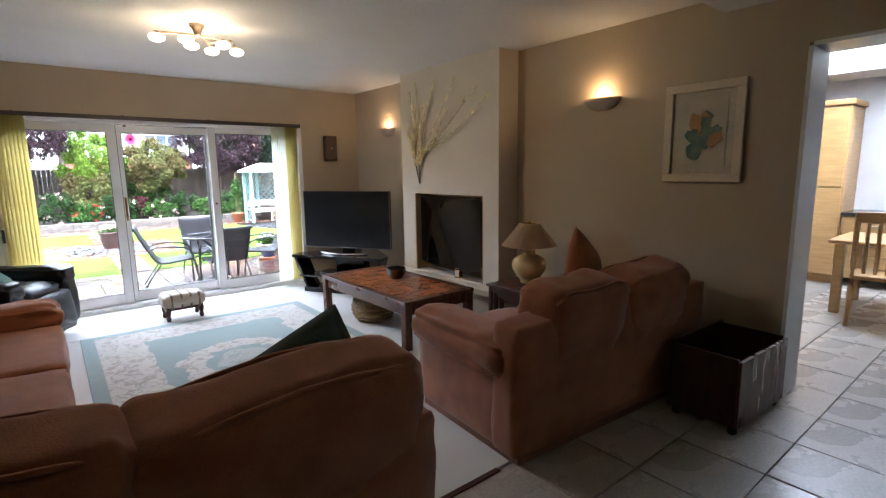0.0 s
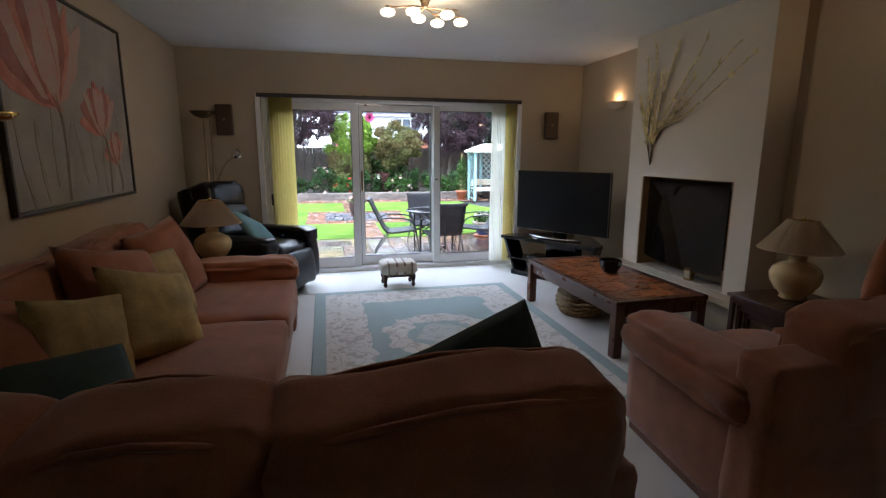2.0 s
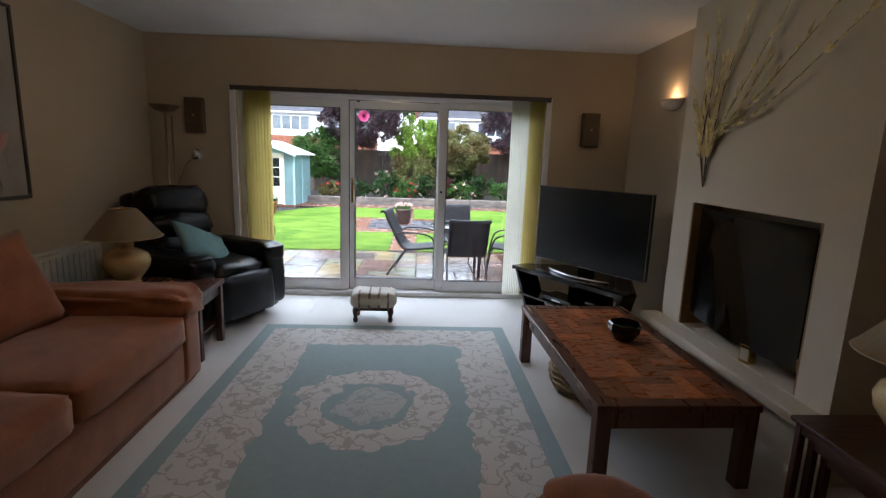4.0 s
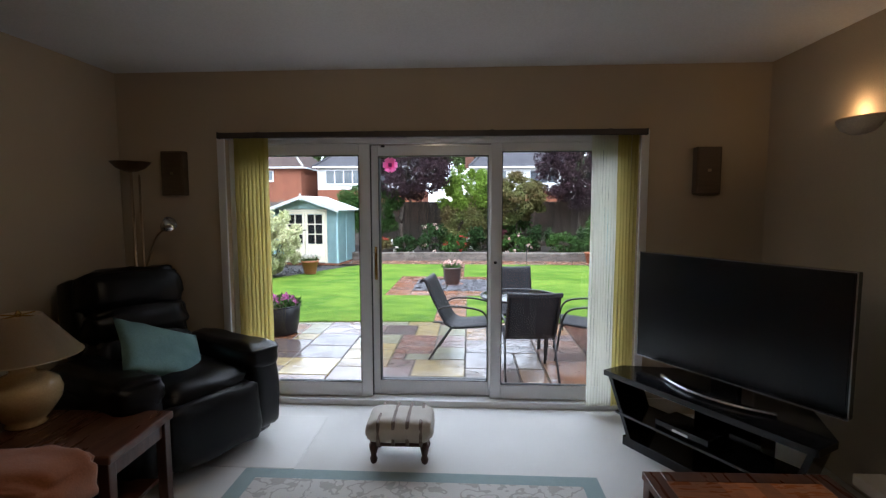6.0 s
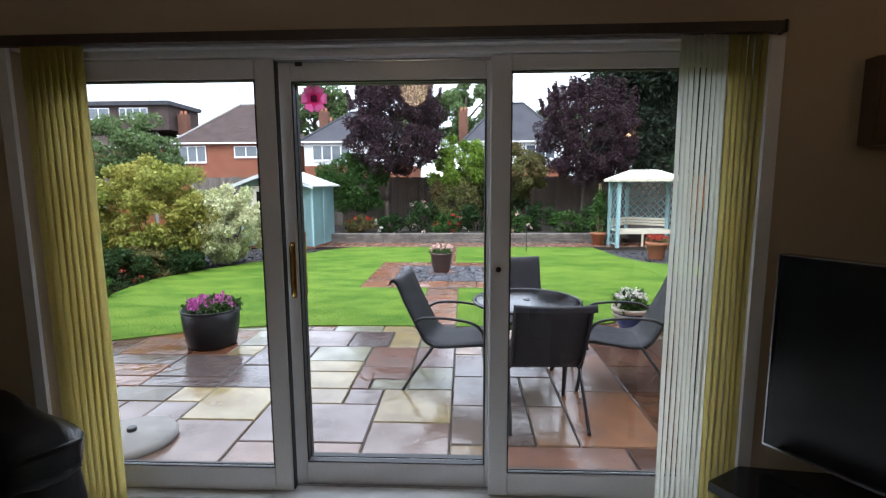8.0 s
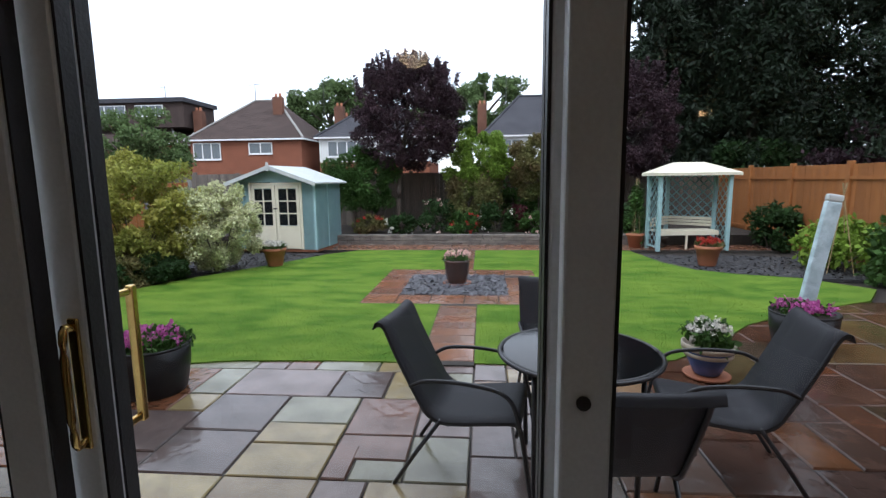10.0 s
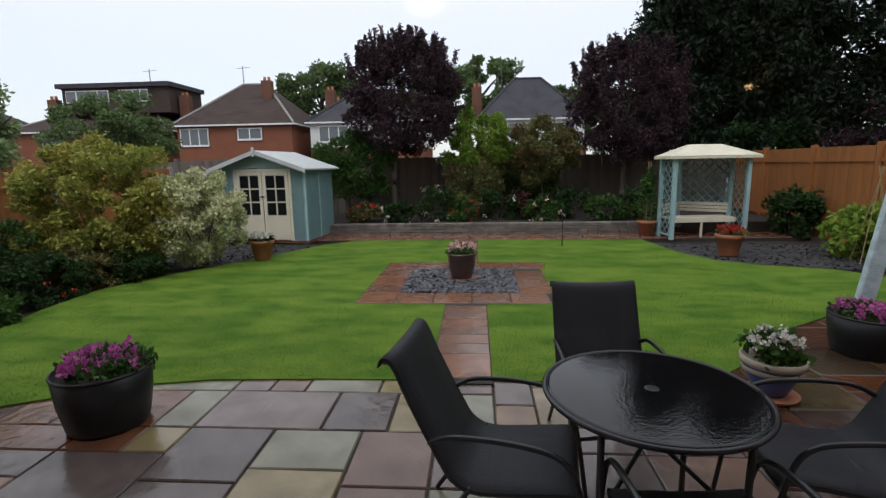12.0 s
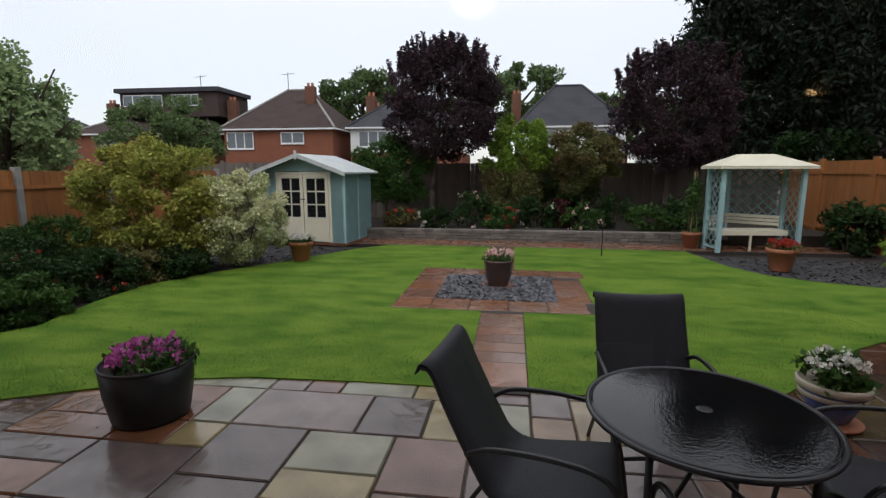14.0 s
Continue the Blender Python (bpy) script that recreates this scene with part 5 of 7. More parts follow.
def rugmat():
    """Field, flowery border and centre medallion worked out from the rug's own coordinates."""
    m = bpy.data.materials.new("chinese_rug")
    m.use_nodes = True
    n, l = m.node_tree.nodes, m.node_tree.links
    b = n["Principled BSDF"]
    b.inputs["Roughness"].default_value = 0.95
    b.inputs["Sheen Weight"].default_value = 0.3
    tc = n.new("ShaderNodeTexCoord")
    sp = n.new("ShaderNodeSeparateXYZ")
    l.new(tc.outputs["Object"], sp.inputs[0])

    def mth(op, a, c=None, d=None):
        q = n.new("ShaderNodeMath")
        q.operation = op
        for i, v in enumerate((a, c, d)):
            if v is None:
                continue
            if isinstance(v, (int, float)):
                q.inputs[i].default_value = v
            else:
                l.new(v, q.inputs[i])
        return q.outputs[0]

    ax, ay = mth("ABSOLUTE", sp.outputs[0]), mth("ABSOLUTE", sp.outputs[1])
    edge = mth("MINIMUM", mth("SUBTRACT", (RX1 - RX0) / 2, ax), mth("SUBTRACT", (RY1 - RY0) / 2, ay))
    wob = n.new("ShaderNodeTexNoise")
    wob.inputs["Scale"].default_value, wob.inputs["Detail"].default_value = 5.5, 4
    l.new(tc.outputs["Object"], wob.inputs["Vector"])
    fine = n.new("ShaderNodeTexNoise")
    fine.inputs["Scale"].default_value, fine.inputs["Detail"].default_value = 24, 5
    l.new(tc.outputs["Object"], fine.inputs["Vector"])
    e2 = mth("ADD", edge, mth("MULTIPLY", mth("SUBTRACT", wob.outputs[0], 0.5), 0.22))
    vor = n.new("ShaderNodeTexVoronoi")
    vor.inputs["Scale"].default_value = 9
    l.new(tc.outputs["Object"], vor.inputs["Vector"])
    border = mth("MULTIPLY", mth("GREATER_THAN", edge, 0.10), mth("LESS_THAN", e2, 0.45))
    rad = mth("SQRT", mth("ADD", mth("POWER", mth("DIVIDE", sp.outputs[0], 0.46), 2), mth("POWER", mth("DIVIDE", sp.outputs[1], 0.46), 2)))
    r2 = mth("ADD", rad, mth("MULTIPLY", mth("SUBTRACT", wob.outputs[0], 0.5), 0.55))
    ring = mth("MULTIPLY", mth("GREATER_THAN", r2, 0.60), mth("LESS_THAN", r2, 1.02))
    mid = mth("LESS_THAN", r2, 0.45)
    pat = mth("MAXIMUM", border, mth("MAXIMUM", ring, mth("MULTIPLY", mid, 0.55)))
    curl = n.new("ShaderNodeTexNoise")
    curl.inputs["Scale"].default_value, curl.inputs["Detail"].default_value = 8.5, 2
    l.new(tc.outputs["Object"], curl.inputs["Vector"])
    vine = mth("LESS_THAN", mth("ABSOLUTE", mth("SUBTRACT", curl.outputs[0], 0.5)), 0.022)
    bloom = mth("LESS_THAN", mth("ADD", vor.outputs[0], mth("MULTIPLY", mth("SUBTRACT", fine.outputs[0], 0.5), 1.1)), 0.27)
    flower = mth("MULTIPLY", mth("MAXIMUM", vine, bloom), 0.8)

    def mix(f, a, c):
        q = n.new("ShaderNodeMix")
        q.data_type = "RGBA"
        for i, v in ((0, f), (6, a), (7, c)):
            if isinstance(v, tuple):
                q.inputs[i].default_value = (*v, 1)
            elif isinstance(v, (int, float)):
                q.inputs[i].default_value = v
            else:
                l.new(v, q.inputs[i])
        return q.outputs[2]

    blue = mix(fine.outputs[0], (0.22, 0.305, 0.31), (0.30, 0.385, 0.385))
    cream = mix(flower, (0.57, 0.55, 0.51), mix(wob.outputs[0], (0.40, 0.31, 0.26), (0.30, 0.34, 0.31)))
    col = mix(pat, blue, cream)
    l.new(col, b.inputs["Base Color"])
    pile = n.new("ShaderNodeTexNoise")
    pile.inputs["Scale"].default_value = 350
    l.new(tc.outputs["Object"], pile.inputs["Vector"])
    bp = n.new("ShaderNodeBump")
    bp.inputs["Strength"].default_value, bp.inputs["Distance"].default_value = 0.5, 0.006
    l.new(mth("ADD", pile.outputs[0], mth("MULTIPLY", pat, 0.6)), bp.inputs["Height"])
    l.new(bp.outputs[0], b.inputs["Normal"])
    return m


M_RUG = rugmat()
part("woven_field", box(-(RX1 - RX0) / 2, (RX1 - RX0) / 2, -(RY1 - RY0) / 2, (RY1 - RY0) / 2, 0.0005, 0.013, 0.004), M_RUG, rug)
# ---- garden ----
GZ = -0.20
LAWN = [(-6.0, 9.2), (-3.4, 9.75), (-2.6, 10.15), (-1.93, 10.48), (-1.46, 10.71), (-1.15, 10.88), (-0.51, 11.02), (0.4, 11.06), (3.0, 11.06), (3.6, 11.25), (4.3, 11.85), (4.81, 12.4),
        (5.64, 12.94), (7.0, 13.6), (7.6, 14.3), (7.05, 15.1), (6.2, 15.45), (5.66, 15.85), (5.35, 16.6), (5.17, 18.22), (2, 18.36), (-1.14, 18.3), (-1.73, 17.64), (-2.3, 16.5), (-2.85, 15.55), (-3.4, 14.7), (-3.75, 13.83),
        (-3.7, 12.9), (-3.48, 11.93), (-4.2, 10.9), (-6.0, 10.4)]


def inside(x, y, poly):
    c = False
    for (x0, y0), (x1, y1) in zip(poly, poly[1:] + poly[:1]):
        if (y0 > y) != (y1 > y) and x < (x1 - x0) * (y - y0) / (y1 - y0) + x0:
            c = not c
    return c


bm = bmesh.new()
bmesh.ops.create_grid(bm, x_segments=40, y_segments=40, size=600)
bmesh.ops.translate(bm, verts=bm.verts[:], vec=(0, 560, 0))
setting("ground", bm, M_SOIL, "dark bare soil under the garden beds", "ground").location = (0, 48.2, GZ - 0.06)
lawn_bm = prism(LAWN, GZ - 0.05, GZ + 0.012)
setting("lawn", lawn_bm, M_LAWN, "striped mown green lawn", "lawn")
rng = np.random.default_rng(4)
lp = LAWN
pts = []
PATHX = (1.24, 1.74)
SQ = (0.12, 2.62, 13.2, 15.7)
while len(pts) < 80000:
    q = rng.uniform(0, 1, (20000, 2))
    for u, v in q:
        x, y = -3.6 + 9.0 * u, 10.2 + 6.5 * v ** 1.6
        if inside(x, y, lp) and not (PATHX[0] - 0.01 < x < PATHX[1] + 0.01) and not (SQ[0] < x < SQ[1] and SQ[2] < y < SQ[3]):
            pts.append((x, y, GZ + 0.008))
pts = np.array(pts[:80000])
n = len(pts)
v = np.empty((n, 3, 3))
a = rng.uniform(0, 6.28, n)
w = np.stack([np.cos(a), np.sin(a), np.zeros(n)], 1) * 0.0028
tip = np.stack([rng.normal(0, 0.012, n), rng.normal(0, 0.012, n), rng.uniform(0.010, 0.022, n)], 1)
v[:, 0], v[:, 1], v[:, 2] = pts - w, pts + w, pts + tip
me = bpy.data.meshes.new("grass")
me.vertices.add(n * 3)
me.vertices.foreach_set("co", v.reshape(-1))
me.loops.add(n * 3)
me.loops.foreach_set("vertex_index", np.arange(n * 3, dtype=np.int32))
me.polygons.add(n)
me.polygons.foreach_set("loop_start", np.arange(0, n * 3, 3, dtype=np.int32))
me.polygons.foreach_set("loop_total", np.full(n, 3, dtype=np.int32))
me.update(calc_edges=True)
me.materials.append(M_GRASS)
tagged(new("grass", me), "short mown grass blades", "grass", "", "stuff")

patio = setting("patio", boxes((-6.2, -1.2, 7.80, 10.75, GZ - 0.05, GZ - 0.012), (-1.2, 3.2, 7.80, 11.3, GZ - 0.05, GZ - 0.012), (3.2, 8.5, 7.80, 13.5, GZ - 0.05, GZ - 0.012)), M_JOINT, "wet sandstone patio of mixed slabs", "patio")
path_bed = setting("garden_path", boxes((PATHX[0], PATHX[1], 11.0, SQ[2], GZ - 0.02, GZ + 0.014), (SQ[0], SQ[1], SQ[2], SQ[3], GZ - 0.02, GZ + 0.014), (PATHX[0] - 0.1, PATHX[1] - 0.1, SQ[3], 18.3, GZ - 0.02, GZ + 0.014),
                                        (-5.0, 8.6, 18.28, 19.2, GZ - 0.06, GZ + 0.014)), M_JOINT, "red sandstone path crossing the lawn", "path")
setting("house_wall_outside", boxes((-6.2, XL - 0.3, 7.45, 7.73, -0.3, 5.5), (XR + 0.3, 9.0, 7.45, 7.73, -0.3, 5.5), (XL - 0.3, XR + 0.3, 7.5, 7.73, HC + 0.2, 5.5)), M_BRICK, "red brick rear wall of the house", "wall")

# slate chippings round the centre pot and in the two planted corners
def chips(name, poly_test, x0, x1, y0, y1, z, count, seed, label, stone=M_SLATE):
    r = np.random.default_rng(seed)
    bmc = bmesh.new()
    k = 0
    while k < count:
        x, y = r.uniform(x0, x1), r.uniform(y0, y1)
        if not poly_test(x, y):
            continue
        k += 1
        s = r.uniform(0.018, 0.042)
        mm = pose(x, y, z + r.uniform(0.004, 0.016), *r.uniform(-35, 35, 2), r.uniform(0, 360))
        o = [mm @ Vector((s * cx, s * 0.7 * cy, cz * s * 0.22)) for cx, cy, cz in ((-1, -0.6, 0), (0.2, -1, 0), (1, 0.1, 0), (0.1, 1, 0), (-0.1, 0, 1))]
        vs = [bmc.verts.new(q) for q in o]
        for i in range(4):
            bmc.faces.new((vs[i], vs[(i + 1) % 4], vs[4]))
    return tagged(part(name, bmc, stone), label, "slate chippings", "", "stuff")


GR = (0.60, 2.18, 13.68, 15.18)
setting("gravel_bed", box(*GR, GZ, GZ + 0.022), M_CHIPB, "dark bed of slate chippings in the paved square", "gravel bed")
chips("slate_chippings", lambda x, y: True, *GR, GZ + 0.018, 2600, 1, "loose grey slate chippings in the paved square")
BEDL = [(-4.6, 15.0), (-2.9, 15.5), (-2.35, 16.45), (-1.8, 17.55), (-1.9, 17.8), (-4.6, 17.9)]
BEDR = [(5.2, 17.6), (5.4, 16.6), (5.7, 15.9), (6.3, 15.5), (7.2, 15.15), (9.0, 14.9), (9.0, 17.2), (7.2, 17.6)]
setting("slate_bed_left", prism(BEDL, GZ - 0.05, GZ + 0.0), M_CHIPB, "dark slate mulch in front of the summerhouse", "gravel bed")
setting("slate_bed_right", prism(BEDR, GZ - 0.05, GZ + 0.0), M_CHIPB, "dark slate mulch in front of the arbour", "gravel bed")
chips("slate_chippings", lambda x, y: inside(x, y, BEDL), -4.6, -1.8, 15, 17.9, GZ, 1700, 2, "slate chippings in front of the summerhouse", M_MULCH)
chips("slate_chippings", lambda x, y: inside(x, y, BEDR), 5.2, 9, 14.9, 17.6, GZ, 1700, 3, "slate chippings in front of the arbour", M_MULCH)


# raised bed
setting("raised_bed", boxes((-6.5, 9.0, 19.4, 22.5, GZ - 0.06, 0.03)), M_SOIL, "raised bed of dark soil along the back fence", "flower bed")
bw = tagged(new("bed_wall"), "low grey stone retaining wall of the raised bed", "wall", "", "structure")
bm = bmesh.new()
rr = random.Random(2)
for c in range(4):
    x = -2.1 + 0.12 * (c % 2)
    while x < 6.2:
        w = rr.uniform(0.16, 0.34)
        j = rr.uniform(-0.012, 0.012)
        box(x + 0.006, x + w - 0.006, 19.15 + j, 19.42, GZ + 0.068 * c + 0.005, GZ + 0.068 * (c + 1) - 0.003, bm=bm)
        x += w
tagged(part("walling_stones", bm, M_STONE, bw), kind="stuff")
part("wall_core", box(-2.05, 6.15, 19.20, 19.41, GZ - 0.05, GZ + 0.262), M_JOINT, bw)


# fences
def fence(name, p0, p1, h, board, material, label, post=None, z0=GZ - 0.05, bay=1.83):
    t = thing(name, label, "fence")
    a, b = Vector((*p0, 0)), Vector((*p1, 0))
    L = (b - a).length
    ang = math.degrees(math.atan2(b.y - a.y, b.x - a.x))
    base = pose(a.x, a.y, z0, 0, 0, ang)
    bays = max(1, round(L / bay))
    bl = L / bays
    r = random.Random(len(label))
    for i in range(bays):
        bm = bmesh.new()
        x = i * bl
        while x < (i + 1) * bl - 0.02:
            box(x, min(x + board - 0.004, (i + 1) * bl - 0.02), r.uniform(-0.004, 0.004), 0.014 + r.uniform(0, 0.006), 0.03, h + r.uniform(-0.006, 0.006), bm=bm)
            x += board
        tagged(part("fence_panel", bm, material, t, "", False, base), kind="stuff")
        for rz in (0.35, h - 0.3):
            part("rail", box(i * bl, (i + 1) * bl, 0.021, 0.05, rz, rz + 0.06), material, t, "", False, base)
        if post:
            part("post", box(i * bl - 0.055, i * bl + 0.055, -0.03, 0.07, 0, h + 0.06, 0.008), post, t, "", False, base)
    return t


fence("fence", (-6.5, 20.1), (-6.5, 9.0), 1.72, 0.125, M_FENCEO, "orange stained close-board garden fence with concrete posts", M_CONC)
fence("fence", (9.0, 8.0), (9.0, 22.5), 1.95, 0.125, M_FENCEO, "orange stained close-board fence behind the arbour", M_FENCEO)
fence("fence", (-12.0, 22.4), (-2.4, 22.45), 1.95, 0.13, M_FENCEG, "weathered grey rear fence behind the summerhouse", M_FENCEG)
fence("fence", (-2.38, 22.45), (9.0, 22.6), 1.95, 0.13, M_FENCED, "dark brown weathered rear garden fence", M_FENCED)
fence("fence", (-6.6, 20.6), (-3.0, 20.7), 1.95, 0.13, M_FENCEG, "weathered grey fence panel beside the summerhouse", M_FENCEG)
gate = thing("trellis_gate", "old grey wooden gate standing in the shrubs", "gate", pose(2.0, 22.2, 0.05))
for i in range(6):
    part("board", box(-0.42 + 0.14 * i, -0.29 + 0.14 * i, -0.02, 0, 0, 1.62 - 0.02 * (i % 2)), M_STONE, gate)
part("rail", box(-0.44, 0.44, -0.045, -0.02, 1.3, 1.4), M_STONE, gate)
part("rail", box(-0.44, 0.44, -0.045, -0.02, 0.3, 0.4), M_STONE, gate)


# summerhouse
def summerhouse(m):
    t = thing("summerhouse", "pale blue timber summerhouse with cream glazed double doors", "shed", m)
    W, D, H, A = 0.98, 1.50, 1.66, 2.00
    part("floor_base", box(-W - 0.03, W + 0.03, -0.03, D + 0.03, 0, 0.06), M_SLABR, t)
    n = 14
    hh = (H - 0.06) / n
    for i in range(n):
        z0 = 0.06 + hh * i
        for x0, x1 in ((-W, -0.66), (0.66, W)):
            bm = bmesh.new()
            pr = [(x0, -0.022, z0), (x1, -0.022, z0), (x1, -0.006, z0 + hh), (x0, -0.006, z0 + hh)]
            f = bm.faces.new([bm.verts.new(p) for p in pr])
            bmesh.ops.solidify(bm, geom=[f], thickness=0.018)
            part("board", bm, M_BLUEP, t)
        for x in (-W, W):
            s = 1 if x > 0 else -1
            bm = bmesh.new()
            pr = [(x + s * 0.022, 0, z0), (x + s * 0.022, D, z0), (x + s * 0.006, D, z0 + hh), (x + s * 0.006, 0, z0 + hh)]
            f = bm.faces.new([bm.verts.new(p) for p in pr])
            bmesh.ops.solidify(bm, geom=[f], thickness=0.018)
            part("board", bm, M_BLUEP, t)
    for y0, y1 in ((-0.012, 0.02), (D - 0.045, D - 0.022)):
        gb = bmesh.new()
        prof = [(-W, H - 0.005), (W, H - 0.005), (0, A - 0.03)]
        a = [gb.verts.new((x, y0, z)) for x, z in prof]
        b = [gb.verts.new((x, y1, z)) for x, z in prof]
        gb.faces.new(a)
        gb.faces.new(b[::-1])
        for i in range(3):
            gb.faces.new((a[i], a[(i + 1) % 3], b[(i + 1) % 3], b[i]))
        bmesh.ops.recalc_face_normals(gb, faces=gb.faces[:])
        part("gable", gb, M_BLUEP, t)
    part("rear_wall", box(-W, W, D - 0.02, D, 0.06, H), M_BLUEP, t)
    part("corner_trim", boxes((W - 0.02, W + 0.035, -0.035, 0.03, 0.06, H), (-W - 0.035, -W + 0.02, -0.035, 0.03, 0.06, H), (W + 0.02, W + 0.035, D * 0.45, D * 0.45 + 0.05, 0.06, H)), M_BLUEP, t)
    for s in (-1, 1):
        bm = bmesh.new()
        sl = math.atan2(A - H, W)
        x1 = W + 0.17
        pr = [(0, A), (s * x1, A - x1 * math.tan(sl)), (s * x1, A - x1 * math.tan(sl) + 0.035), (0, A + 0.035)]
        a = [bm.verts.new((x, -0.28, z)) for x, z in pr]
        b = [bm.verts.new((x, D + 0.12, z)) for x, z in pr]
        bm.faces.new(a)
        bm.faces.new(b[::-1])
        for i in range(4):
            bm.faces.new((a[i], a[(i + 1) % 4], b[(i + 1) % 4], b[i]))
        bmesh.ops.recalc_face_normals(bm, faces=bm.faces[:])
        part("roof_slope", bm, M_FELT, t)
        bm = bmesh.new()
        pr = [(0, A - 0.05), (s * x1, A - x1 * math.tan(sl) - 0.05), (s * x1, A - x1 * math.tan(sl) + 0.04), (0, A + 0.04)]
        a = [bm.verts.new((x, -0.302, z)) for x, z in pr]
        b = [bm.verts.new((x, -0.282, z)) for x, z in pr]
        bm.faces.new(a)
        bm.faces.new(b[::-1])
        for i in range(4):
            bm.faces.new((a[i], a[(i + 1) % 4], b[(i + 1) % 4], b[i]))
        bmesh.ops.recalc_face_normals(bm, faces=bm.faces[:])
        part("barge_board", bm, M_FELT, t)
    part("finial", box(-0.03, 0.03, -0.32, -0.30, A - 0.10, A + 0.10, 0.006), M_FELT, t)
    part("door_surround", boxes((-0.68, -0.62, -0.03, 0.0, 0.06, 1.64), (0.62, 0.68, -0.03, 0.0, 0.06, 1.64), (-0.62, 0.62, -0.03, 0.0, 1.59, 1.64)), M_CREAMP, t)
    for s in (-1, 1):
        x0, x1 = (0.008, 0.612) if s > 0 else (-0.612, -0.008)
        zb, zt = 0.62, 1.50
        d = part("door", boxes((x0, x0 + 0.075, -0.035, 0.0, 0.08, 1.585), (x1 - 0.075, x1, -0.035, 0.0, 0.08, 1.585), (x0 + 0.075, x1 - 0.075, -0.035, 0, zt, 1.585), (x0 + 0.075, x1 - 0.075, -0.033, 0, 0.08, zb), bevel=0.003), M_CREAMP, t)
        xm = (x0 + x1) / 2
        part("glazing_bar", boxes((xm - 0.014, xm + 0.014, -0.03, -0.008, zb, zt)), M_CREAMP, d)
        for k in (1, 2):
            z = zb + (zt - zb) * k / 3
            part("glazing_bar", boxes((x0 + 0.075, xm - 0.014, -0.03, -0.008, z - 0.014, z + 0.014), (xm + 0.014, x1 - 0.075, -0.03, -0.008, z - 0.014, z + 0.014)), M_CREAMP, d)
        for i in range(2):
            for k in range(3):
                xa, xb = (x0 + 0.076, xm - 0.015) if i == 0 else (xm + 0.015, x1 - 0.076)
                z0 = zb + (zt - zb) * k / 3 + 0.015
                part("pane", box(xa, xb, -0.012, -0.006, z0, z0 + (zt - zb) / 3 - 0.03), M_DGLASS, d)
    part("door_knob", boxes((-0.05, 0.04, -0.06, -0.035, 1.02, 1.045)), M_SEAL, t, "black door handle")
    return t


summerhouse(pose(-3.08, 18.05, GZ + 0.01, 0, 0, -6))


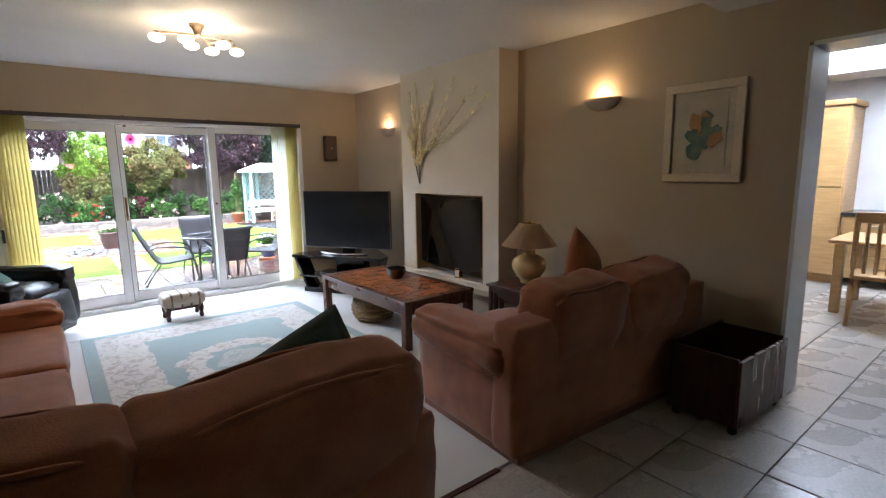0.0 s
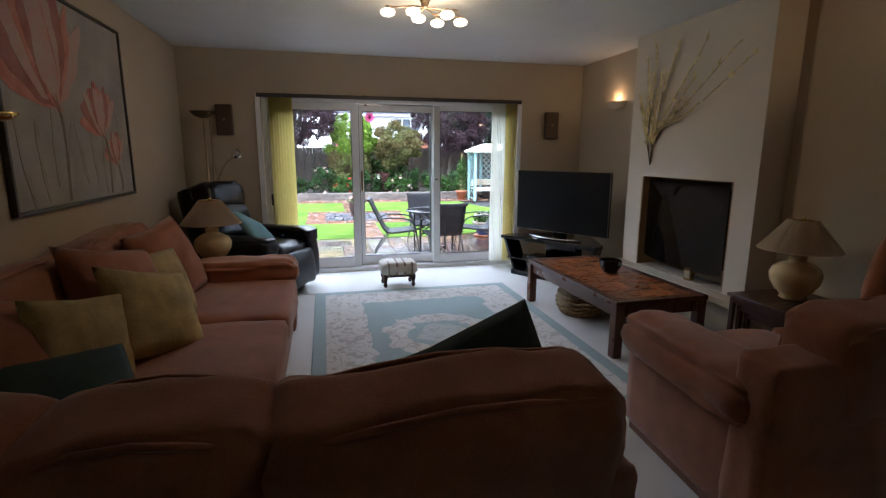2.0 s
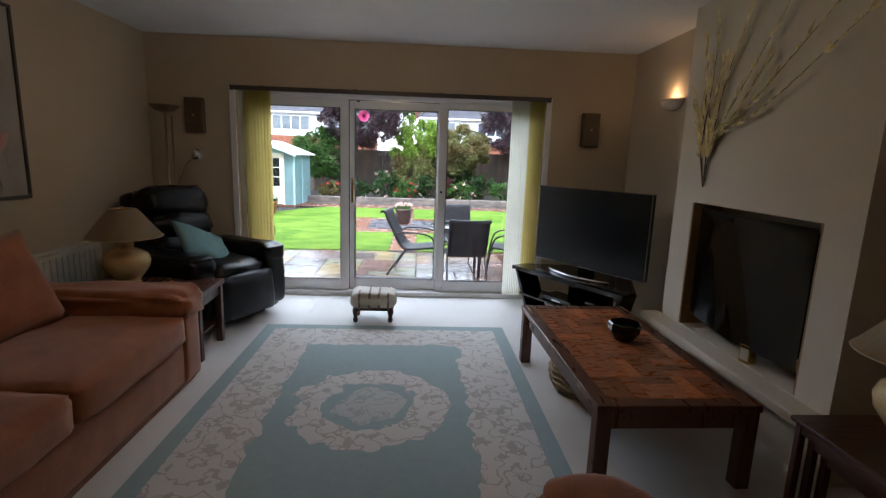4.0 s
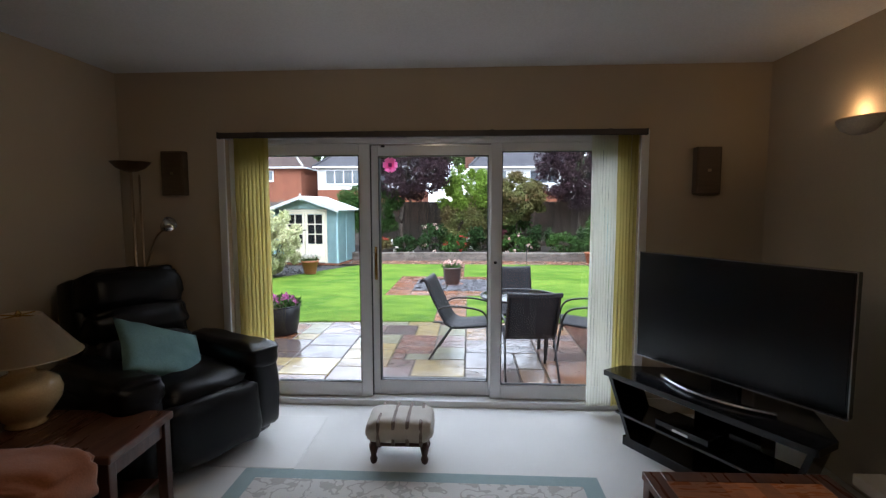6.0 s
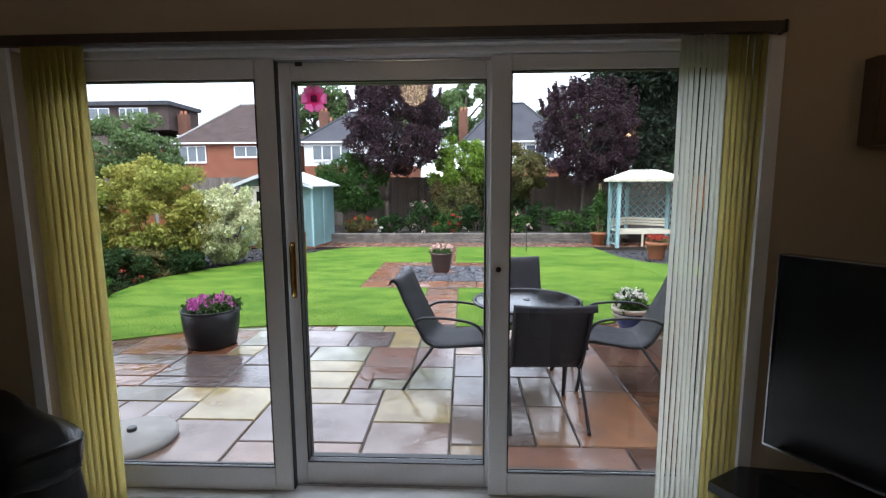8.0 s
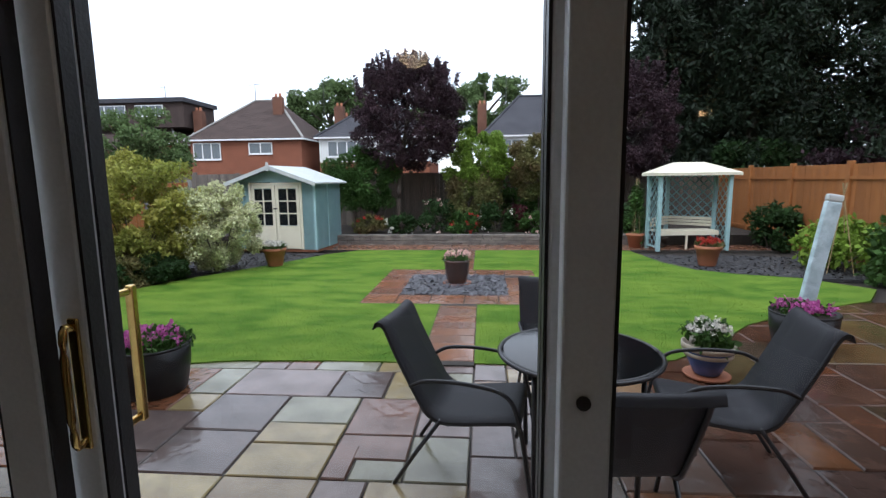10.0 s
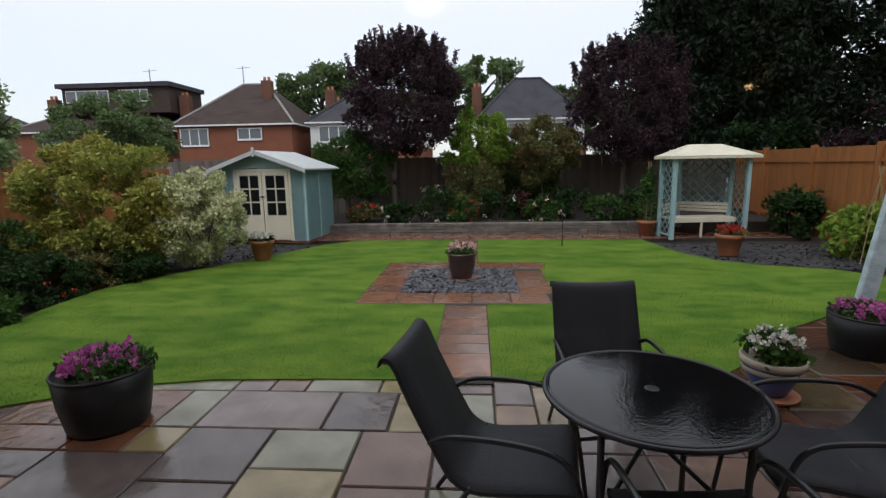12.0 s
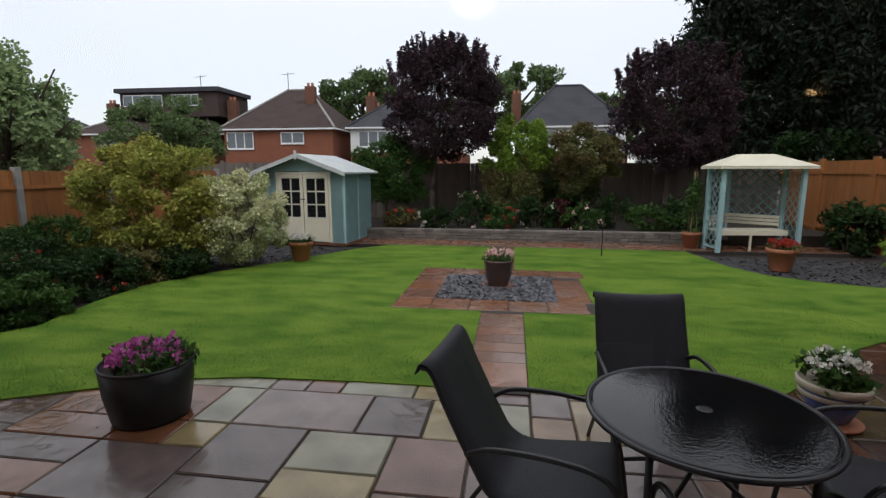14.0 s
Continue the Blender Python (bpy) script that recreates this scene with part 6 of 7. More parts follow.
# corner arbour seat with lattice
def arbour(m):
    t = thing("arbour", "pale blue lattice corner arbour with a cream bench and roof", "arbour", m)
    W, D, H = 0.79, 1.05, 1.76
    posts = [(-W, 0), (W, 0), (-W, D * 0.55), (W, D * 0.55), (0, D + 0.25)]
    for x, y in posts:
        part("post", box(x - 0.04, x + 0.04, y - 0.04, y + 0.04, 0, H, 0.006), M_BLUEP, t)

    def lattice(a, b, z0, z1, step=0.20, name="lattice"):
        a, b = Vector((*a, 0)), Vector((*b, 0))
        L = (b - a).length
        ang = math.degrees(math.atan2(b.y - a.y, b.x - a.x))
        bm = bmesh.new()
        hgt = z1 - z0
        for s in (-1, 1):
            k = -hgt
            while k < L:
                u0, v0 = (k, 0) if s > 0 else (k + hgt, 0)
                u1, v1 = (k + hgt, hgt) if s > 0 else (k, hgt)
                if u0 > u1:
                    u0, v0, u1, v1 = u1, v1, u0, v0
                if u1 > 0 and u0 < L:
                    f0 = max(0, (0 - u0) / (u1 - u0))
                    f1 = min(1, (L - u0) / (u1 - u0))
                    p = Vector((u0 + (u1 - u0) * f0, 0, v0 + (v1 - v0) * f0))
                    q = Vector((u0 + (u1 - u0) * f1, 0, v0 + (v1 - v0) * f1))
                    if (q - p).length > 0.04:
                        d = (q - p).normalized()
                        w = Vector((-d.z, 0, d.x)) * 0.017
                        yy = 0.008 * s
                        vs = [bm.verts.new(c + Vector((0, yy, 0))) for c in (p - w, q - w, q + w, p + w)]
                        f = bm.faces.new(vs)
                        bmesh.ops.solidify(bm, geom=[f], thickness=0.007)
                k += step
        bmesh.ops.recalc_face_normals(bm, faces=bm.faces[:])
        tagged(part(name, bm, M_BLUEP, t, "", False, pose(a.x, a.y, z0, 0, 0, ang)), kind="stuff")
        part("rail", boxes((0, L, -0.02, 0.02, -0.03, 0), (0, L, -0.02, 0.02, hgt, hgt + 0.03)), M_BLUEP, t, "", False, pose(a.x, a.y, z0, 0, 0, ang))

    back = (0, D + 0.25)
    lattice((-W, D * 0.55), back, 0.72, H - 0.06)
    lattice(back, (W, D * 0.55), 0.72, H - 0.06)
    lattice((-W, 0), (-W, D * 0.55), 0.1, H - 0.06)
    lattice((W, D * 0.55), (W, 0), 0.1, H - 0.06)
    for k in range(4):
        y = 0.25 + 0.13 * k
        part("seat_slat", box(-W + 0.05, W - 0.05, y, y + 0.11, 0.41, 0.435, 0.004), M_CREAMP, t)
    for k in range(3):
        z = 0.5 + 0.075 * k
        for a, b in (((-W, D * 0.55), back), (back, (W, D * 0.55))):
            L = math.dist(a, b)
            part("back_slat", box(0.03, L - 0.03, -0.055, -0.03, z, z + 0.06, 0.003), M_CREAMP, t, "", False, pose(a[0], a[1], 0, 0, 0, math.degrees(math.atan2(b[1] - a[1], b[0] - a[0]))))
    part("seat_front", box(-W + 0.05, W - 0.05, 0.24, 0.26, 0.33, 0.41), M_CREAMP, t)
    part("seat_leg", boxes((-0.02, 0.02, 0.245, 0.285, 0, 0.33)), M_CREAMP, t)
    out = [(-W - 0.17, -0.17), (W + 0.17, -0.17), (W + 0.17, D * 0.6), (0, D + 0.45), (-W - 0.17, D * 0.6)]
    bm = bmesh.new()
    lo = [bm.verts.new((x, y, H)) for x, y in out]
    hi = [bm.verts.new((x * 0.34, 0.42 + (y - 0.42) * 0.25, H + 0.24)) for x, y in out]
    bm.faces.new(lo[::-1])
    bm.faces.new(hi)
    for i in range(5):
        bm.faces.new((lo[i], lo[(i + 1) % 5], hi[(i + 1) % 5], hi[i]))
    bmesh.ops.recalc_face_normals(bm, faces=bm.faces[:])
    part("roof", bm, M_CREAMP, t, "cream painted hipped roof")
    part("fascia", boxes((-W - 0.165, W + 0.165, -0.165, -0.145, H - 0.06, H - 0.001), (-W - 0.165, -W - 0.145, -0.145, D * 0.6, H - 0.06, H - 0.001), (W + 0.145, W + 0.165, -0.145, D * 0.6, H - 0.06, H - 0.001)), M_CREAMP, t)
    return t


arbour(pose(6.55, 18.2, GZ + 0.01, 0, 0, 6))


# pots
def pot(m, label, prof, material, name="plant_pot", soil_r=0.15, soil_z=0.3, rim=None, seg=28):
    t = thing(name, label, "plant pot", m)
    part("body", lathe(prof, seg, None, True), material, t, "", True)
    if rim:
        part("rim", lathe(rim, seg, None, True), M_POTRIM if material is M_BLUEPOT else material, t, "", True)
    part("soil", lathe([(soil_r, soil_z - 0.02), (soil_r, soil_z)], 20), M_SOIL, t)
    return t


def bouquet(t, n, r, z, h, leaf, petal, seed, size=0.035, psize=0.03, count=None, flat=0.6):
    """Leaves with blossoms above, planted in a pot."""
    rg = np.random.default_rng(seed)
    p = crown(n, (0, 0, z + h * 0.4), (r, r, h * 0.55), seed, 22, 0.4)
    leaves("foliage", p, size, leaf, t, seed)
    heads = count or 26
    hp = []
    for i in range(heads):
        a, q = rg.uniform(0, 6.28), r * rg.uniform(0, 1) ** 0.5
        c = np.array([q * math.cos(a), q * math.sin(a), z + h * (0.75 + 0.35 * rg.uniform()) * (1 - 0.25 * (q / r) ** 2)])
        hp.append(c + rg.normal(0, psize * 0.45, (9, 3)) * np.array([1, 1, flat]))
    leaves("blossoms", np.concatenate(hp), psize, petal, t, seed + 1, -0.6, "", 1.1)


flower = pot(pose(1.40, 14.52, GZ + 0.02), "dark glazed pot of pale pink flowers on slate", [(0.13, 0), (0.15, 0.02), (0.19, 0.18), (0.205, 0.34), (0.22, 0.36), (0.215, 0.39), (0.19, 0.385)], M_DKPOT, soil_r=0.19, soil_z=0.37)
bouquet(flower, 500, 0.21, 0.36, 0.16, L_GREEN, P_PINK, 11, 0.03, 0.03, 34)
part("saucer", lathe([(0.2, -0.012), (0.23, 0.0), (0.23, 0.02), (0.2, 0.01)], 24), M_TERRA, flower)
tp = [(0.16, 0), (0.17, 0.02), (0.235, 0.34), (0.26, 0.345), (0.265, 0.42), (0.245, 0.425), (0.235, 0.4)]
p1 = pot(pose(-2.32, 16.1, GZ + 0.01) @ Matrix.Diagonal((0.85, 0.85, 0.85, 1)), "terracotta pot of white flowers by the summerhouse", tp, M_TERRA, soil_r=0.235, soil_z=0.405)
bouquet(p1, 420, 0.24, 0.40, 0.15, L_GREEN, P_WHITE, 12, 0.035, 0.055, 40)
p2 = pot(pose(6.06, 16.3, GZ + 0.01) @ Matrix.Diagonal((0.9, 0.9, 0.9, 1)), "terracotta pot of red flowers by the arbour", tp, M_TERRA, soil_r=0.235, soil_z=0.405)
bouquet(p2, 420, 0.26, 0.40, 0.16, L_ROSE, P_RED, 13, 0.04, 0.045, 30)
p3 = pot(pose(5.45, 18.75, GZ + 0.015), "plain terracotta pot with a climbing plant", [(0.13, 0), (0.19, 0.28), (0.21, 0.285), (0.21, 0.33), (0.19, 0.33)], M_TERRA, soil_r=0.19, soil_z=0.31)
for i in range(3):
    a = 2.1 * i
    part("cane", tube([(0.1 * math.cos(a), 0.1 * math.sin(a), 0.3), (0.03 * math.cos(a), 0.03 * math.sin(a), 1.65)], 0.006, 6), M_WICKER, p3)
leaves("climber", crown(700, (0, 0, 0.8), (0.22, 0.22, 0.7), 14, 22, 0.4, -1, 0.5), 0.05, L_GREEN, p3, 14)


def tub(m, label, seed):
    t = pot(m, label, [(0.235, 0), (0.25, 0.02), (0.285, 0.18), (0.30, 0.345), (0.285, 0.345), (0.28, 0.3)], M_TUB, "half_barrel", 0.28, 0.31, seg=36)
    part("rim", tube([(0.295 * math.cos(q), 0.295 * math.sin(q), 0.343) for q in np.linspace(0, 2 * math.pi, 37)], 0.010, 6), M_TUB, t, "", True)
    bouquet(t, 800, 0.26, 0.29, 0.15, L_GREEN, P_MAG, seed, 0.03, 0.03, 55)
    return t


tub(pose(-0.86, 10.36, GZ, 0, 0, 10) @ Matrix.Diagonal((0.97, 0.97, 1.14, 1)), "black half-barrel tub of magenta flowers on the patio", 15)
tub(pose(5.0, 11.75, GZ, 0, 0, 50), "black half-barrel tub of magenta flowers by the lawn edge", 16)
bp_ = pot(pose(3.72, 10.9, GZ + 0.025) @ Matrix.Diagonal((0.8, 0.8, 0.9, 1)), "blue glazed bowl pot of white flowers on a saucer", [(0.12, 0), (0.14, 0.02), (0.2, 0.14), (0.235, 0.22), (0.24, 0.24)], M_BLUEPOT, soil_r=0.22, soil_z=0.27,
          rim=[(0.24, 0.24), (0.262, 0.25), (0.265, 0.30), (0.245, 0.305), (0.23, 0.28)])
part("band", lathe([(0.228, 0.185), (0.242, 0.19), (0.246, 0.22), (0.236, 0.225)], 28), M_POTRIM, bp_, "cream glazed band", True)
part("saucer", lathe([(0.2, -0.028), (0.22, -0.02), (0.235, 0.0), (0.21, 0.002)], 28), M_TERRA, bp_, "", True)
bouquet(bp_, 650, 0.21, 0.27, 0.24, L_GREEN, P_WHITE, 17, 0.05, 0.034, 34)
post = thing("leaning_post", "weathered pale blue post leaning behind the tub", "post", pose(5.35, 12.35, GZ + 0.0, 0, 9, 0))
part("board", box(-0.08, 0.08, -0.035, 0.035, -0.01, 1.42, 0.014), M_PALEB, post)
part("board_tip", box(-0.082, 0.082, -0.037, 0.037, 1.42, 1.50, 0.02), M_FELT, post)
stake = thing("bird_stake", "thin dark metal stake in the lawn", "stake", pose(3.35, 17.43, GZ))
part("rod", tube([(0, 0, -0.02), (0, 0, 0.62)], 0.012, 6), M_FRAME, stake)
part("finial", lathe([(0.01, 0.6), (0.03, 0.63), (0.01, 0.66)], 10), M_FRAME, stake)


# patio chairs and table
def patio_chair(m, label):
    """Faces local +y; sling back and seat on a tubular frame."""
    c = thing("patio_chair", label, "chair", m, "sling chairs round the patio table")
    prof = arc([(0, -0.535, 0.885), (0, -0.515, 0.925), (0, -0.465, 0.905), (0, -0.40, 0.76), (0, -0.28, 0.52), (0, -0.22, 0.43), (0, -0.12, 0.395), (0, 0.12, 0.42), (0, 0.24, 0.43), (0, 0.27, 0.40)], 5)
    bm = bmesh.new()
    rows = []
    for p in prof:
        rows.append([bm.verts.new((u * 0.263, p.y, p.z - 0.012 * (1 - u * u))) for u in (-1, -0.5, 0, 0.5, 1)])
    for a, b in zip(rows, rows[1:]):
        for i in range(4):
            bm.faces.new((a[i], a[i + 1], b[i + 1], b[i]))
    bmesh.ops.recalc_face_normals(bm, faces=bm.faces[:])
    bmesh.ops.solidify(bm, geom=bm.faces[:], thickness=0.006)
    part("sling", bm, M_SLING, c, "charcoal woven sling", True)
    for x in (-0.255, 0.255):
        part("side_rail", tube([(x * 0.98, p.y - 0.006, p.z - 0.014) for p in prof[6:]], 0.012, 8), M_FRAME, c, "", True)
        part("front_leg", tube(arc([(x, -0.33, 0.58), (x * 1.08, -0.22, 0.625), (x * 1.1, 0.02, 0.625), (x * 1.1, 0.2, 0.575), (x * 1.1, 0.27, 0.40), (x * 1.08, 0.33, 0.0)], 6), 0.012, 8), M_FRAME, c, "curved arm and front leg", True)
        part("rear_leg", tube([(x, -0.16, 0.40), (x * 1.02, -0.30, 0.2), (x * 1.05, -0.43, 0.0)], 0.012, 8), M_FRAME, c, "", True)
    part("top_rail", tube([(-0.255, -0.503, 0.905), (0.255, -0.503, 0.905)], 0.010, 8), M_FRAME, c)
    part("cross_bar", tube([(-0.255, -0.12, 0.375), (0.255, -0.12, 0.375)], 0.01, 8), M_FRAME, c)
    part("cross_bar", tube([(-0.27, 0.25, 0.36), (0.27, 0.25, 0.36)], 0.01, 8), M_FRAME, c)
    return c


patio_chair(pose(1.79, 9.45, GZ, 0, 0, -99), "charcoal sling patio chair facing the table")
patio_chair(pose(2.40, 8.97, GZ, 0, 0, 2), "charcoal sling patio chair with its back to the house")
patio_chair(pose(2.37, 10.08, GZ, 0, 0, 181), "charcoal sling patio chair on the lawn side of the table")
patio_chair(pose(3.12, 9.50, GZ, 0, 0, 82), "charcoal sling patio chair turned to the table")
base = thing("parasol_base", "round weathered grey parasol base on the patio", "parasol base", pose(-0.38, 8.38, GZ))
part("slab", lathe([(0.27, 0), (0.275, 0.03), (0.25, 0.055), (0.06, 0.07), (0.03, 0.075)], 32), M_CONC, base, "", True)
part("collar", lathe([(0.03, 0.075), (0.03, 0.1), (0.024, 0.1)], 14), M_FRAME, base, "", True)
tb = thing("patio_table", "round black glass patio table on a steel frame", "table", pose(2.36, 9.45, GZ))
part("glass_top", lathe([(0.42, 0.715), (0.437, 0.717), (0.437, 0.724), (0.42, 0.726)], 48), M_TTOP, tb, "wet black glass", True)
part("rim", tube([(0.445 * math.cos(a), 0.445 * math.sin(a), 0.715) for a in np.linspace(0, 2 * math.pi, 49)], 0.012, 8), M_FRAME, tb, "", True)
for i in range(4):
    a = math.pi / 4 + i * math.pi / 2
    c, s = math.cos(a), math.sin(a)
    part("leg", tube([(0.39 * c, 0.39 * s, 0.70), (0.38 * c, 0.38 * s, 0.0)], 0.014, 8), M_FRAME, tb, "", True)
    part("brace", tube([(0.385 * c, 0.385 * s, 0.32), (0, 0, 0.52), (-0.2 * c, -0.2 * s, 0.66)], 0.010, 8), M_FRAME, tb, "", True)
part("parasol_hole", lathe([(0.022, 0.726), (0.03, 0.727), (0.03, 0.731), (0.022, 0.732)], 16), M_FRAME, tb)


# ---- trees and shrubs ----
def tree(x, y, label, crown_c, radii, n, size, leafm, seed, trunk_r=0.07, base=0.0, clumps=50, spread=0.28, limbs=6, name="tree", cat="tree", low=-1.0, point=0.0, spikes=0):
    t = thing(name, label, cat, pose(x, y, base))
    cx, cy, cz = crown_c
    rg = random.Random(seed)
    part("trunk", tube(arc([(0, 0, -0.05), (rg.uniform(-0.05, 0.05), 0, cz * 0.35), (cx * 0.6, cy * 0.6, cz * 0.8), (cx, cy, cz + radii[2] * 0.4)], 5), trunk_r, 9, None, 0.3), M_TRUNK, t, "", True)
    for i in range(limbs):
        a = i * 2.4 + rg.uniform(-0.4, 0.4)
        z0 = max(0.1, cz - radii[2] * rg.uniform(0.2, 0.9))
        e = Vector((cx + radii[0] * 0.75 * math.cos(a), cy + radii[1] * 0.75 * math.sin(a), cz + radii[2] * rg.uniform(-0.3, 0.75)))
        s = Vector((cx * 0.5, cy * 0.5, min(z0, cz)))
        part("limb", tube(arc([s, s.lerp(e, 0.5) + Vector((0, 0, 0.08)), e], 4), trunk_r * 0.45, 6, None, 0.3), M_TRUNK, t, "", True)
    leaves("crown", crown(n, crown_c, radii, seed, clumps, spread, low, point, spikes), size, leafm, t, seed)
    return t


def shrub(x, y, label, r, n, size, leafm, seed, base=GZ, cz=None, clumps=26, spread=0.36, flowers=None, fcount=30, fsize=0.05, cat="shrub", low=-0.75):
    t = thing("shrub", label, cat, pose(x, y, base))
    z = cz if cz is not None else r[2] * 0.8
    for i in range(5):
        a = 1.26 * i + seed
        part("stem", tube(arc([(0.05 * math.cos(a), 0.05 * math.sin(a), -0.08), (r[0] * 0.25 * math.cos(a), r[1] * 0.25 * math.sin(a), z * 0.5), (r[0] * 0.5 * math.cos(a), r[1] * 0.5 * math.sin(a), z)], 3), 0.018, 5, None, 0.4), M_TRUNK, t)
    leaves("foliage", crown(n, (0, 0, z), r, seed, clumps, spread, low), size, leafm, t, seed)
    if flowers:
        rg = np.random.default_rng(seed + 50)
        d = rg.normal(size=(fcount, 3))
        d[:, 1] = -np.abs(d[:, 1])
        d /= np.linalg.norm(d, axis=1)[:, None]
        c = d * np.array(r) * 1.02 + np.array((0, 0, z))
        p = (c[:, None, :] + rg.normal(0, fsize * 0.35, (fcount, 10, 3))).reshape(-1, 3)
        leaves("blossoms", p, fsize, flowers, t, seed + 51, -0.2, "", 1.1)
    return t


tree(-0.62, 21.1, "purple-leaved plum tree with a rounded upright crown", (0.28, 0, 3.1), (1.62, 1.4, 1.45), 64000, 0.042, L_PURPLE, 21, 0.085, 0.05, 300, 0.15, 11, spikes=110)
tree(5.6, 21.4, "purple-leaved plum tree beside the conifers", (0.1, 0, 2.8), (1.6, 1.2, 1.5), 54000, 0.042, L_PURPLE, 22, 0.075, 0.05, 220, 0.16, 9, spikes=80)
shrub(1.7, 21.4, "lime green shrub with rusty lower leaves", (1.0, 0.7, 1.0), 26000, 0.042, L_YEL, 23, 0.05, 1.9, 80, 0.22)
shrub(1.55, 21.1, "rusty green shrub below the lime foliage", (0.75, 0.55, 0.8), 11000, 0.045, L_ROSE, 24, 0.05, 0.85)
shrub(-1.8, 21.0, "broad mid-green shrub by the rear fence", (1.1, 0.7, 1.0), 20000, 0.05, L_GREEN, 25, 0.05, 1.35, 60, 0.24)
tree(3.4, 21.2, "small rounded tree with rusty green leaves", (0, 0, 1.75), (1.05, 0.8, 0.75), 19000, 0.045, L_ROSE, 26, 0.035, 0.05, 30, 0.3, 5, "small_tree")
shrub(3.1, 21.9, "thin green foliage against the fence", (0.9, 0.3, 0.7), 1500, 0.08, L_GREEN, 27, 0.05, 0.9)
for i, (x, y, r, lf, fl, lab) in enumerate((
        (0.5, 20.2, (0.55, 0.4, 0.5), L_DARK, P_PINK, "rose bush with pale pink blooms"), (1.3, 20.0, (0.42, 0.35, 0.32), L_GREEN, P_RED, "green bush with a few red blooms"),
        (2.2, 20.3, (0.5, 0.35, 0.45), L_DARK, P_WHITE, "leafy bush with white blooms"), (2.75, 20.5, (0.4, 0.35, 0.38), L_RED, None, "maroon-leaved shrub in the raised bed"),
        (3.3, 20.0, (0.55, 0.35, 0.34), L_GREEN, P_PINK, "low rose with blush blooms"), (-0.4, 19.9, (0.4, 0.3, 0.28), L_DARK, P_WHITE, "low plant with white blooms"),
        (4.1, 20.4, (0.4, 0.35, 0.55), L_DARK, None, "dark upright shrub near the fence"), (4.9, 20.0, (0.6, 0.4, 0.35), L_GREEN, None, "low green plants at the bed edge"),
        (-1.3, 20.1, (0.5, 0.35, 0.25), L_ROSE, P_RED, "low rusty plants with dark red blooms"), (5.8, 20.3, (0.5, 0.4, 0.45), L_DARK, None, "dark green bush in the raised bed"))):
    shrub(x, y, lab, r, 1300, 0.055, lf, 30 + i, 0.05, r[2] * 0.75, 18, 0.4, fl, 8, 0.055, "flower bush" if fl else "shrub")
# left border
shrub(-4.6, 15.2, "large golden-green maple shrub in the border", (1.35, 1.1, 1.1), 36000, 0.044, L_MAPLE, 45, GZ - 0.05, 1.12, 130, 0.18)
shrub(-3.2, 15.6, "variegated cream and green shrub", (0.86, 0.72, 0.78), 24000, 0.034, L_VARI, 46, GZ - 0.05, 0.92, 90, 0.2, low=-0.95)
for i, (x, y, r, lf, fl) in enumerate(((-5.2, 13.3, (0.9, 0.8, 0.55), L_DARK, P_RED), (-4.5, 12.6, (0.7, 0.7, 0.42), L_DARK, None), (-5.9, 12.4, (0.9, 0.8, 0.62), L_ROSE, None), (-4.6, 11.6, (0.7, 0.7, 0.45), L_DARK, None),
                                       (-5.6, 14.3, (0.8, 0.7, 0.7), L_GREEN, None), (-3.75, 14.6, (0.45, 0.4, 0.35), L_DARK, None), (-5.6, 11.0, (0.8, 0.8, 0.6), L_ROSE, None), (-4.25, 13.5, (0.6, 0.6, 0.42), L_DARK, P_RED), (-4.05, 12.3, (0.5, 0.55, 0.36), L_GREEN, None), (-4.15, 14.2, (0.5, 0.5, 0.4), L_ROSE, None), (-5.0, 10.9, (0.6, 0.6, 0.45), L_DARK, None), (-6.0, 13.6, (0.6, 0.8, 0.7), L_DARK, None))):
    shrub(x, y, "dark green leafy border shrub" if lf is L_DARK else ("russet green border shrub" if lf is L_ROSE else "fresh mid-green border shrub"), (r[0], r[1], r[2] * 0.8), 7000, 0.036, lf, 50 + i, GZ - 0.05, r[2] * 0.62, 34, 0.3, fl, 11, 0.03)
# right border
for i, (x, y, r, lf) in enumerate(((8.2, 16.0, (0.7, 0.7, 0.5), L_YEL), (8.4, 14.6, (0.6, 0.8, 0.6), L_GREEN), (8.3, 13.2, (0.6, 0.8, 0.7), L_DARK), (8.5, 18.6, (0.5, 0.5, 0.6), L_DARK))):
    shrub(x, y, "leafy green border shrub by the orange fence", r, 2400, 0.07, lf, 60 + i, GZ - 0.05, r[2] * 0.8)
can = thing("cane_wigwam", "bamboo cane wigwam in the border", "plant support", pose(7.9, 15.6, GZ - 0.05))
for i in range(4):
    a = 0.5 + 1.57 * i
    part("cane", tube([(0.28 * math.cos(a), 0.28 * math.sin(a), 0), (-0.04 * math.cos(a), -0.04 * math.sin(a), 1.6)], 0.008, 6), M_WICKER, can)


